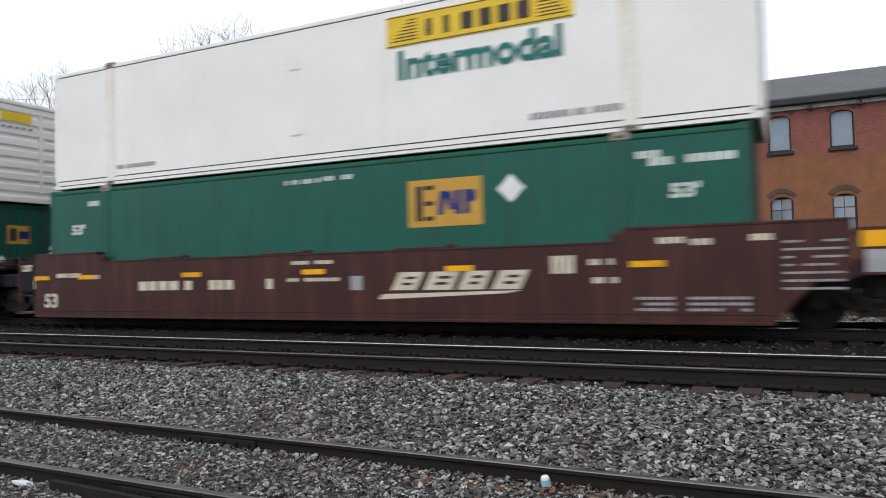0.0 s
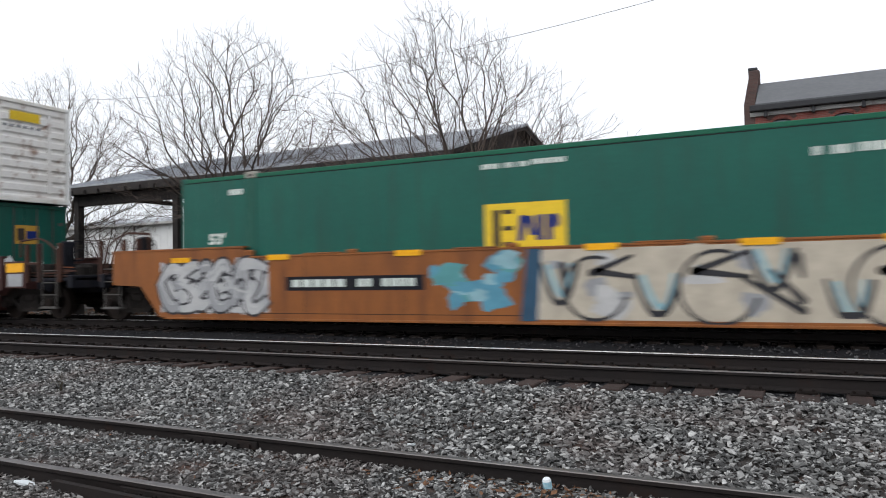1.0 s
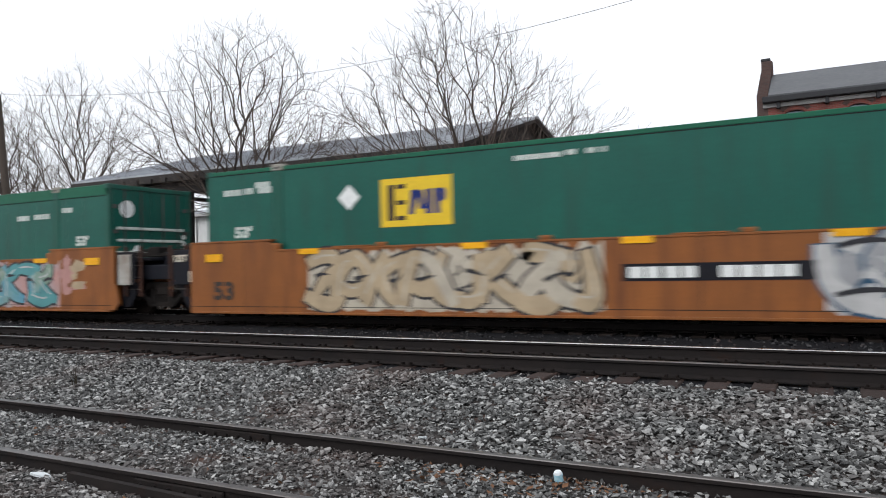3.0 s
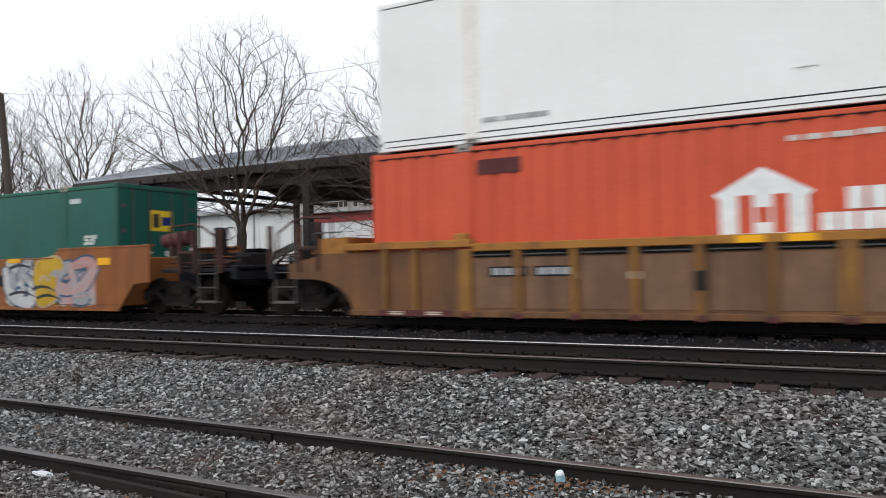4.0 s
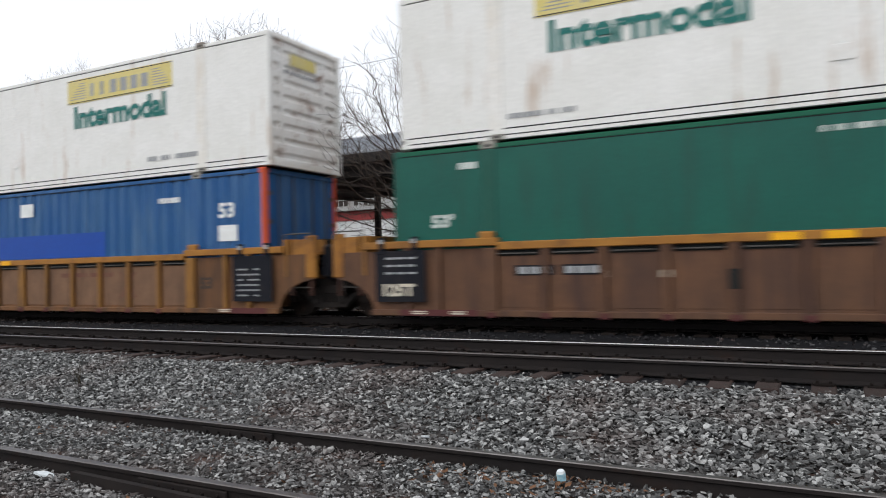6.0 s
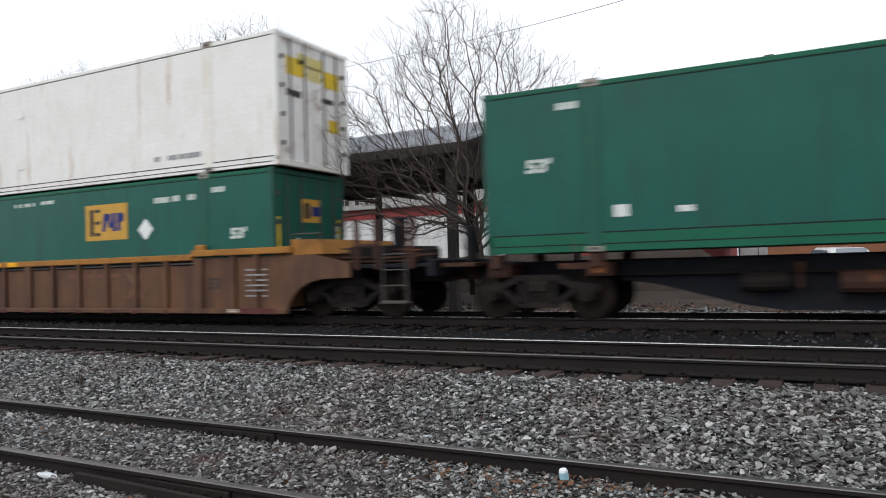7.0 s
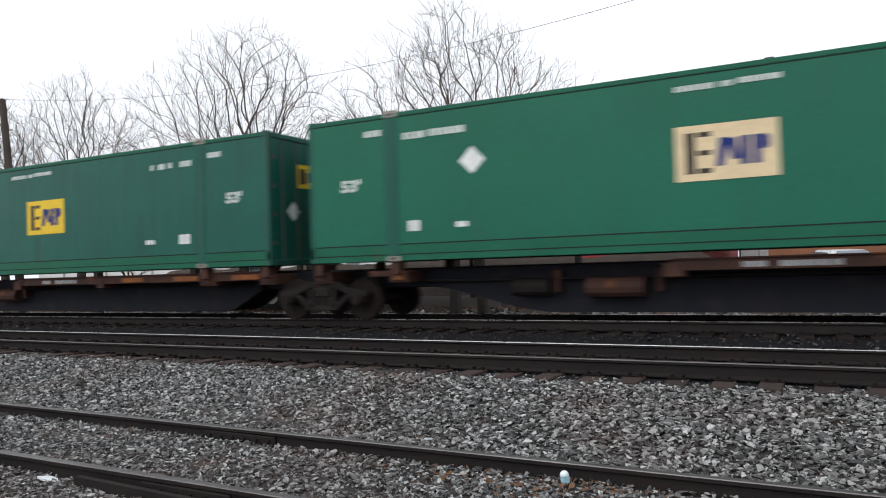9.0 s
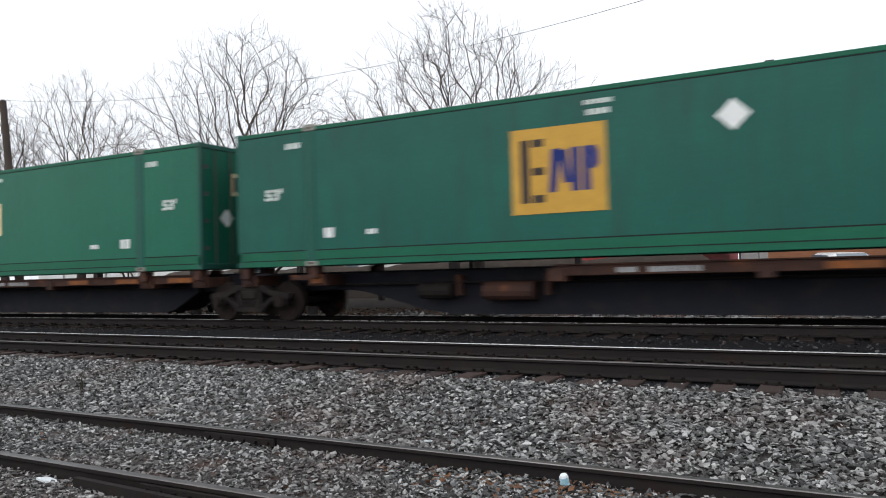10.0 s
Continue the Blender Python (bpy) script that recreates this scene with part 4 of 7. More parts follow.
        bars(car, x, x + 0.38, 0.155, 0.175, M_DECAL_CREAM, 1, -SIDE_Y - 0.006, 0.004, seed=5)
    part("drain_slot", box(6.0, 6.14, -SIDE_Y + 0.002, -SIDE_Y + 0.006, 0.55, 0.86), M_DARKSEAM, car)
    bars(car, 8.2, 8.75, 0.62, 0.95, M_DECAL_CREAM, 1, -SIDE_Y + 0.09, 0.006, seed=3)
    bars(car, 4.0, 5.2, 0.74, 0.86, M_DECAL_CREAM, 7, -SIDE_Y + 0.09, 0.006, seed=4)
    return car


def spine_platform(label, free):
    """One platform of a spine car: deep dark centre sill, rusty side sill, outriggers and pedestals."""
    car = thing("spine_car", label, "rail car", "cars of the freight train")
    part("centre_sill", box(-0.62, LONG + 0.62, -0.34, 0.34, 0.62, 1.02, bevel=0.02), M_BLACK, car)
    part("belly", prism([(2.2, 0.98), (2.2, 0.66), (2.8, 0.58), (4.2, 0.22), (4.8, 0.13), (14.1, 0.13), (14.4, 0.20), (15.2, 0.62), (15.2, 0.98)], -0.50, 0.50), M_BLACK, car)
    for s in (-1, 1):
        part("side_sill", box(7.1, 15.75, s * 0.94, s * 1.08, 0.84, 1.02, bevel=0.01), M_CAR_RUST, car)
        part("side_sill_lip", box(7.1, 15.75, s * 0.92, s * 1.11, 1.02, 1.045), M_CAR_RUST, car)
    for x, w in ((0.15, 0.2), (POST[0], 0.2), (7.15, 0.16), (10.5, 0.12), (POST[1], 0.22), (15.9, 0.2)):
        part("outrigger", box(x - w, x + w, -1.12, 1.12, 0.74, 0.98, bevel=0.015), M_CAR_RUST, car)
    for x in (0.15, POST[0], POST[1], 15.95):
        for s in (-1, 1):
            part("pedestal", box(x - 0.10, x + 0.10, s * 1.0, s * 1.26, 0.90, 1.148, bevel=0.015), M_CAR_RUST, car)
            part("corner_guide", prism([(x - 0.12, 0.80), (x + 0.12, 0.80), (x + 0.12, 0.98), (x - 0.12, 0.98)], s * 1.10, s * 1.17), M_STRIP_DULL if x == POST[0] else M_CAR_RUST, car)
    for x in (1.3, 11.3, 13.1, 14.9):
        part("reflective_strip", box(x, x + 0.75, -1.125, -1.115, 0.87, 0.98), M_STRIP_DULL if x > 11 else M_CAR_RUST, car)
    bars(car, 8.2, 9.6, 0.88, 0.97, M_DECAL_GREY, 8, -1.08, 0.005, seed=8)
    bm = bmesh.new()
    rod((2.3, -0.62, 0.75), (14.9, -0.62, 0.75), 0.025, 6, bm)
    part("brake_pipe", bm, M_TRUCK, car)
    part("brake_cylinder", rod((4.2, -0.66, 0.60), (4.9, -0.66, 0.60), 0.16, 12), M_TRUCK, car)
    part("air_tank", rod((5.6, -0.68, 0.58), (6.6, -0.68, 0.58), 0.18, 12), M_CAR_RUST, car)
    for x in (5.0, 6.8):
        part("hanger", box(x, x + 0.08, -0.72, -0.5, 0.5, 0.9), M_CAR_RUST, car)
    if free:
        bm = rod((-0.6, 0, 0.84), (-1.2, 0, 0.84), 0.10, 8)
        box(-1.36, -1.1, -0.15, 0.17, 0.70, 0.98, bm, 0.03)
        part("coupler", bm, M_CAR_RUST, car)
        part("end_platform", box(-0.95, -0.30, -1.25, 1.25, 0.96, 1.04, bevel=0.01), M_CAR_RUST, car)
        bs = part("brake_stand", box(-0.72, -0.58, -0.70, -0.45, 1.04, 1.75, bevel=0.02), M_BLACK, car)
        bm = bmesh.new()
        for k in range(16):
            p0, p1 = k * math.pi / 8, (k + 1) * math.pi / 8
            rod((-0.76, -0.58 + 0.25 * math.cos(p0), 1.55 + 0.25 * math.sin(p0)), (-0.76, -0.58 + 0.25 * math.cos(p1), 1.55 + 0.25 * math.sin(p1)), 0.016, 6, bm)
        part("brake_wheel", bm, M_BLACK, bs)
    return car

# ---- the setting: ground, ballast, tracks ----
def ground_z(y):
    ys = (-1500, -40, -7.9, -7.3, -5.75, -5.4, -3.0, -2.0, 1.5, 2.1, 3.2, 9.0, 30.0, 1500)
    zs = (-0.66, -0.66, -0.64, -0.60, -0.33, -0.30, -0.29, -0.20, -0.20, -0.28, -0.46, -0.50, -0.42, -0.42)
    return float(np.interp(y, ys, zs))


def lay_ground():
    bm = bmesh.new()
    xs = [-1500, -400, -150, -80] + [-50 + 1.0 * i for i in range(71)] + [40, 80, 150, 400, 1500]
    ys = [-1500, -200, -40, -20] + [-12 + 0.35 * i for i in range(70)] + [13 + 2 * i for i in range(10)] + [45, 80, 200, 1500]
    grid = []
    for y in ys:
        row = []
        for x in xs:
            near = 1.0 if abs(x) < 60 and -15 < y < 40 else 0.0
            h = near * (0.022 * noise.noise((x * 0.9, y * 0.9, 0)) + 0.03 * noise.noise((x * 0.25, y * 0.25, 4)))
            row.append(bm.verts.new((x, y, ground_z(y) + h - 0.01)))
        grid.append(row)
    for j in range(len(ys) - 1):
        for i in range(len(xs) - 1):
            f = bm.faces.new((grid[j][i], grid[j][i + 1], grid[j + 1][i + 1], grid[j + 1][i]))
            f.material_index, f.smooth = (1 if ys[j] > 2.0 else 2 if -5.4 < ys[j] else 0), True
    return tagged(part("ground", bm, [M_BED, M_LITTER_GROUND, M_BED_OILY_SHADE]), "grey ballast and leaf-littered dirt ground", "ground", kind="structure")


def rock_shapes(count, points, seed):
    rnd = random.Random(seed)
    out = []
    for _ in range(count):
        bm = bmesh.new()
        for _k in range(points):
            v = Vector((rnd.gauss(0, 1), rnd.gauss(0, 1), rnd.gauss(0, 1))).normalized() * rnd.uniform(0.8, 1.1)
            bm.verts.new(v)
        bmesh.ops.convex_hull(bm, input=bm.verts)
        bmesh.ops.delete(bm, geom=[v for v in bm.verts if not v.link_faces], context="VERTS")
        bmesh.ops.triangulate(bm, faces=bm.faces)
        bm.verts.index_update()
        out.append((np.array([v.co[:] for v in bm.verts]), np.array([[v.index for v in f.verts] for f in bm.faces])))
        bm.free()
    return out


def scatter(name, material, spots, sizes, shapes, flat, seed, label, category):
    """Many loose pieces in one mesh: each a turned, stretched copy of a few rough shapes."""
    rng = np.random.default_rng(seed)
    V, F, base = [], [], 0
    pick = rng.integers(0, len(shapes), len(spots))
    for s, (verts, faces) in enumerate(shapes):
        idx = np.nonzero(pick == s)[0]
        k = len(idx)
        if not k:
            continue
        q = rng.normal(size=(k, 4))
        q /= np.linalg.norm(q, axis=1)[:, None]
        w, x, y, z = q.T
        R = np.stack([1 - 2 * (y * y + z * z), 2 * (x * y - w * z), 2 * (x * z + w * y), 2 * (x * y + w * z), 1 - 2 * (x * x + z * z), 2 * (y * z - w * x),
                      2 * (x * z - w * y), 2 * (y * z + w * x), 1 - 2 * (x * x + y * y)], 1).reshape(k, 3, 3)
        st = np.stack([rng.uniform(0.9, 1.5, k), rng.uniform(0.7, 1.15, k), rng.uniform(0.38, 0.75, k)], 1) * sizes[idx][:, None]
        P = np.einsum("kij,kvj->kvi", R, verts[None] * st[:, None, :])
        P[..., 2] *= flat
        P += spots[idx][:, None, :]
        V.append(P.reshape(-1, 3))
        F.append((faces[None] + (base + np.arange(k) * len(verts))[:, None, None]).reshape(-1, 3))
        base += k * len(verts)
    V, F = np.concatenate(V), np.concatenate(F)
    me = bpy.data.meshes.new(name)
    me.vertices.add(len(V))
    me.vertices.foreach_set("co", V.astype(np.float32).ravel())
    me.loops.add(F.size)
    me.loops.foreach_set("vertex_index", F.astype(np.int32).ravel())
    me.polygons.add(len(F))
    me.polygons.foreach_set("loop_start", np.arange(0, F.size, 3, dtype=np.int32))
    me.polygons.foreach_set("use_smooth", np.zeros(len(F), dtype=bool))
    me.update(calc_edges=True)
    me.materials.append(material)
    return tagged(new(name, me), label, category, kind="stuff")


def ballast():
    rng = np.random.default_rng(11)
    shapes = rock_shapes(24, 8, 3)
    def field(n, x0, x1, y0, y1, lift):
        x, y = rng.uniform(x0, x1, n), rng.uniform(y0, y1, n)
        z = np.array([ground_z(v) for v in y]) + lift + rng.uniform(-0.012, 0.022, n)
        return np.stack([x, y, z], 1)
    a = np.concatenate([field(44000, -15.5, 4.5, -7.75, -5.56, 0.008), field(3500, -15.5, 4.5, -5.56, -5.2, -0.02)])
    b = field(44000, -12.5, 4.0, -10.6, -7.75, 0.006)
    c = field(13000, -30, 5, -5.3, -2.4, -0.02)
    d = field(9000, -30, 5, -2.4, 2.6, -0.01)
    e = field(9000, -34, -13, -10.0, -5.4, 0.0)
    spots = np.concatenate([a, b, e])
    sizes = np.concatenate([0.020 + 0.030 * rng.random(len(a)) ** 1.5, 0.015 + 0.024 * rng.random(len(b)) ** 1.6, rng.uniform(0.025, 0.05, len(e))])
    scatter("ballast", M_STONE, spots, sizes, shapes, 0.60, 12, "loose broken grey granite ballast stones", "gravel")
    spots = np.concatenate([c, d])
    scatter("ballast", M_STONE_OILY_SHADE, spots, rng.uniform(0.02, 0.042, len(spots)), shapes, 0.7, 14, "oil-stained ballast between the main line rails, train shade in its dark grey", "gravel")


RAIL_OUTLINE = [(-0.070, 0), (0.070, 0), (0.070, 0.012), (0.012, 0.035), (0.010, 0.125), (0.036, 0.138), (0.036, 0.165), (0.030, 0.172), (-0.030, 0.172),
                (-0.036, 0.165), (-0.036, 0.138), (-0.010, 0.125), (-0.012, 0.035), (-0.070, 0.012)]


def track(label, y, top, x0, x1, turn, heads, tie_span, tie_lift, group, wood=M_TIE, iron=M_PLATE):
    t = thing("railway_track", label, "railway track", group, "structure", pose(0, y, top - 0.172, 0, 0, turn))
    for s, head in zip((-1, 1), heads):
        bm = prism([(s * 0.7535 + a, b) for a, b in RAIL_OUTLINE], x0, x1, "x")
        bm.normal_update()
        for f in bm.faces:
            c = f.calc_center_median()
            if f.normal.z > 0.4 and c.z > 0.15:
                f.material_index = 1
        part("rail", bm, [M_RAIL, head], t)
    tie = plate = None
    n = int((tie_span[1] - tie_span[0]) / 0.485)
    rnd = random.Random(int(abs(y) * 100))
    for i in range(n):
        x = tie_span[0] + i * 0.485 + rnd.uniform(-0.025, 0.025)
        m = Matrix.Translation((x, rnd.uniform(-0.04, 0.04), tie_lift)) @ pose(0, 0, 0, rnd.uniform(-0.6, 0.6), rnd.uniform(-1, 1), rnd.uniform(-1.2, 1.2))
        if tie is None:
            tie = part("tie", box(-0.115, 0.115, -1.30, 1.30, -0.17, 0.0, bevel=0.012), wood, t, at=m)
        else:
            again(tie, t, m)
        for s in (-1, 1):
            pm = Matrix.Translation((x, s * 0.7535, tie_lift - 0.002))
            if plate is None:
                bm = box(-0.095, 0.095, -0.165, 0.165, 0.0, 0.018)
                for px in (-0.06, 0.06):
                    for py in (-0.12, -0.085, 0.085, 0.12):
                        box(px - 0.014, px + 0.014, py - 0.012, py + 0.012, 0.015, 0.045, bm)
                plate = part("tie_plate", bm, iron, t, at=pm)
            else:
                again(plate, t, pm)
    return t


lay_ground()
main_track = track("main line track with polished rails carrying the train", -0.12, 0.0, -220, 60, 0, (M_RAILTOP, M_RAILTOP), (-22, 6), -0.004, "parallel tracks", M_TIE_DARK, M_PLATE_DARK)
near_track = track("main line track with one bright rail and dark wooden ties", -4.2525, -0.104, -220, 60, 0, (M_RAILTOP_DULL, M_RAILTOP), (-30, 6), -0.004, "parallel tracks", M_TIE, M_PLATE_DARK)
side_track = track("rusty siding track half buried in ballast", -8.7405, -0.502, -160, 40, -0.73, (M_RAILTOP_DULL, M_RAILTOP_DULL), (-14, 3), -0.012, "parallel tracks")


def joint_bar(parent, x, y, side):
    bm = box(x - 0.46, x + 0.46, y - side * 0.012, y - side * 0.040, 0.045, 0.125, bevel=0.008)
    for k in range(6):
        xx = x - 0.38 + k * 0.152
        rod((xx, y - side * 0.03, 0.085), (xx, y - side * 0.068, 0.085), 0.018, 6, bm)
    part("joint_bar", bm, M_RAIL, parent, "bolted rail joint bar")


joint_bar(side_track, -5.1, 0.7535, 1)
joint_bar(side_track, -4.2, -0.7535, 1)
part("rail_brace", prism([(-5.3, -0.9), (-3.4, -0.98), (-3.4, -0.93), (-5.3, -0.85)], 0.02, 0.12, "z"), M_RAIL, side_track, "loose rail length beside the siding")
ballast()

# ---- buildings beyond the tracks ----
def corrugated_wall(x0, x1, y, z0, z1, pitch=0.3, deep=0.03):
    bm = ribbed_panel(x0, x1, z0, z1, y, pitch, deep, pitch * 0.5, -1)
    return bm


# the far row of buildings, drawn at 1 : 1.24 and set back
FAR = Matrix.Translation(EYE) @ Matrix.Scale(1.24, 4) @ Matrix.Translation(Vector(EYE) * -1)


def open_shed():
    """A long open-sided shed with a metal roof and a dark boarded gable."""
    x0, x1, y0, y1, eave, ridge = -24.6, -9.05, 5.2, 17.4, 4.55, 6.22
    yc = (y0 + y1) / 2
    s = thing("open_shed", "long open timber shed with weathered grey metal roof", "shed")
    for a, b in ((y0 - 0.4, yc), (y1 + 0.4, yc)):
        zz = eave - 0.12 if a < yc else eave + 0.09
        bm = prism([(a, zz), (b, ridge), (b, ridge + 0.05), (a, zz + 0.05)], x0 - 0.5, x1 + 0.5, "x")
        roof = part("roof_slope", bm, M_ROOF_METAL, s)
        bm = bmesh.new()
        n = 40
        for k in range(n + 1):
            x = x0 - 0.45 + k * (x1 - x0 + 0.9) / n
            prism([(a, zz + 0.05), (b, ridge + 0.05), (b, ridge + 0.085), (a, zz + 0.085)], x - 0.02, x + 0.02, "x", bm)
        part("roof_seams", bm, M_ROOF_METAL, roof)
        bm = prism([(a, zz - 0.14), (b, ridge - 0.14), (b, ridge - 0.02), (a, zz - 0.02)], x0 - 0.4, x1 + 0.4, "x")
        part("roof_lining", bm, M_BOARD_DARK, roof)
    part("fascia_board", box(x0 - 0.5, x1 + 0.5, y0 - 0.44, y0 - 0.39, eave - 0.40, eave - 0.125, bevel=0.01), M_BOARD_DARK, s)
    part("ridge_cap", prism([(yc - 0.25, ridge - 0.02), (yc, ridge + 0.10), (yc + 0.25, ridge - 0.02), (yc, ridge + 0.05)], x0 - 0.5, x1 + 0.5, "x"), M_ROOF_METAL, s)
    for y in (y0, y1):
        if y == y0:
            part("eave_beam", box(x0, x1, y - 0.12, y + 0.12, eave - 0.80, eave - 0.42, bevel=0.02), M_BOARD_DARK, s)
            for k in range(22):
                x = x0 + 0.3 + k * (x1 - x0 - 0.6) / 21
                part("rafter_end", box(x - 0.10, x + 0.10, y - 0.55, y + 0.3, eave - 0.42, eave - 0.26), M_BOARD_DARK, s)
        for k in range(4):
            x = x0 + 0.15 + k * (x1 - x0 - 0.3) / 3
            part("post", box(x - 0.13, x + 0.13, y - 0.13, y + 0.13, -0.6, eave - 0.24 if y == y0 else eave + 0.15, bevel=0.02), M_BOARD_DARK, s)
    for x in (x1,):
        n = 40
        h = lambda v: ridge - 0.1 - abs(v - yc) * (ridge - eave - (0.3 if v > yc else 0)) / (yc - y0)
        for k in range(n):
            ya = y0 + k * (y1 - y0) / n
            yb = ya + (y1 - y0) / n - 0.02
            low = eave - 0.95 - 0.05 * ((k * 7) % 5) / 4
            part("board", prism([(ya, low), (yb, low), (yb, h(yb)), (ya, h(ya))], x - 0.04 - 0.010 * (k % 2), x, "x"), M_BOARD_DARK, s)
    for k in range(7):
        x = x0 + 0.2 + k * (x1 - x0 - 0.4) / 6
        part("truss", box(x - 0.06, x + 0.06, y0, y1, eave - 0.42, eave - 0.25), M_BOARD_DARK, s)
    return s


def office_block():
    """A low white block with a grey fascia, standing under the shed."""
    x0, x1, y = -24.6, -13.0, 18.4
    s = thing("office_block", "low white office block with grey fascia beyond the shed", "building", at=FAR)
    part("wall", corrugated_wall(x0, x1, y, -0.6, 3.45, 0.35, 0.02), M_SIDING_WHITE, s)
    part("core", box(x0, x1, y + 0.07, y + 4, -0.6, 4.4), M_BOARD_DARK, s)
    part("red_band", box(x0, x1, y - 0.05, y + 0.06, 3.45, 3.95), M_SHED_RED, s)
    f = part("fascia", box(x0 - 0.3, x1 + 0.3, y - 0.35, y - 0.02, 3.95, 4.75, bevel=0.02), M_TRIM_GREY, s)
    bars(f, x0 + 1.5, x0 + 4.6, 4.2, 4.5, M_DECAL_DARK, 10, y - 0.35, 0.01, seed=21)
    d = part("door", box(-20.3, -19.3, y - 0.05, y - 0.01, -0.6, 2.6), M_TRIM_WHITE, s)
    diamond(d, -19.8, 1.75, 0.18, y - 0.05)
    w = part("window", box(-22.2, -21.3, y - 0.04, y - 0.008, 0.9, 2.3), M_TRIM_GREY, s)
    part("pane", box(-22.12, -21.38, y - 0.05, y - 0.042, 0.98, 2.22), M_GLASS, w)
    return s


def red_shed():
    x0, x1, y, top = -12.6, -4.3, 18.6, 4.45
    s = thing("metal_shed", "large red corrugated metal shed with pale roof edge", "shed", at=FAR)
    part("front_wall", corrugated_wall(x0, x1, y, -0.6, top, 0.30, 0.035), M_SHED_RED, s)
    bm = corrugated_wall(0, 17.0, 0, -0.6, top, 0.30, 0.035)
    part("end_wall", bm, M_SHED_RED, s, at=pose(x1, y, 0, 0, 0, 90))
    part("core", box(x0 + 0.1, x1 - 0.1, y + 0.1, y + 17, -0.6, top - 0.05), M_BOARD_DARK, s)
    part("roof", prism([(y - 0.25, top), (y + 8.5, top + 0.9), (y + 17.3, top), (y + 17.3, top + 0.08), (y + 8.5, top + 0.98), (y - 0.25, top + 0.08)], x0 - 0.2, x1 + 0.25, "x"), M_ROOF_METAL, s)
    part("gutter", box(x0, x1 + 0.2, y - 0.34, y - 0.2, top - 0.10, top + 0.06, bevel=0.02), M_TRIM_WHITE, s)
    part("corner_trim", box(x1 - 0.12, x1 + 0.05, y - 0.06, y + 0.10, -0.6, top - 0.02), M_TRIM_WHITE, s)
    part("translucent_panel", corrugated_wall(-7.25, -6.60, y - 0.02, 0.9, top - 0.05, 0.2, 0.02), M_TRIM_GREY, s, "pale translucent wall panel")
    d = part("roller_door", box(-12.5, -10.6, y - 0.08, y - 0.02, -0.6, 3.23), M_TRIM_WHITE, s, "white roller door")
    bm = bmesh.new()
    for k in range(10):
        box(-12.4, -10.7, y - 0.095, y - 0.08, -0.4 + k * 0.36, -0.37 + k * 0.36, bm)
    part("door_ribs", bm, M_TRIM_GREY, d)
    part("concrete_plinth", box(x0, x1 + 0.03, y - 0.12, y - 0.04, -0.6, 0.15), M_CONCRETE, s)
    part("vent_pipe", rod((-2.9 - 1.6, y + 11, top), (-2.9 - 1.6, y + 11, top + 1.7), 0.07, 8), M_BOARD_DARK, s)
    return s


def white_hall():
    x0, x1, y, top = -52.0, -27.5, 21.0, 4.6
    s = thing("white_hall", "long white corrugated metal hall", "building", at=FAR)
    part("front_wall", corrugated_wall(x0, x1, y, -0.6, top, 0.6, 0.03), M_SIDING_WHITE, s)
    part("core", box(x0, x1, y + 0.08, y + 12, -0.6, top - 0.05), M_SIDING_WHITE, s)
    part("roof", prism([(y - 0.3, top), (y + 6, top + 0.9), (y + 12.3, top), (y + 12.3, top + 0.1), (y + 6, top + 1.0), (y - 0.3, top + 0.1)], x0 - 0.3, x1 + 0.3, "x"), M_ROOF_METAL, s)
    part("gutter", box(x0, x1, y - 0.42, y - 0.28, top - 0.12, top + 0.04), M_TRIM_GREY, s)
    for k in range(5):
        x = x0 + 3 + k * 4.6
        part("downpipe", rod((x, y - 0.06, -0.5), (x, y - 0.06, top - 0.1), 0.05, 8), M_TRIM_GREY, s)
    return s


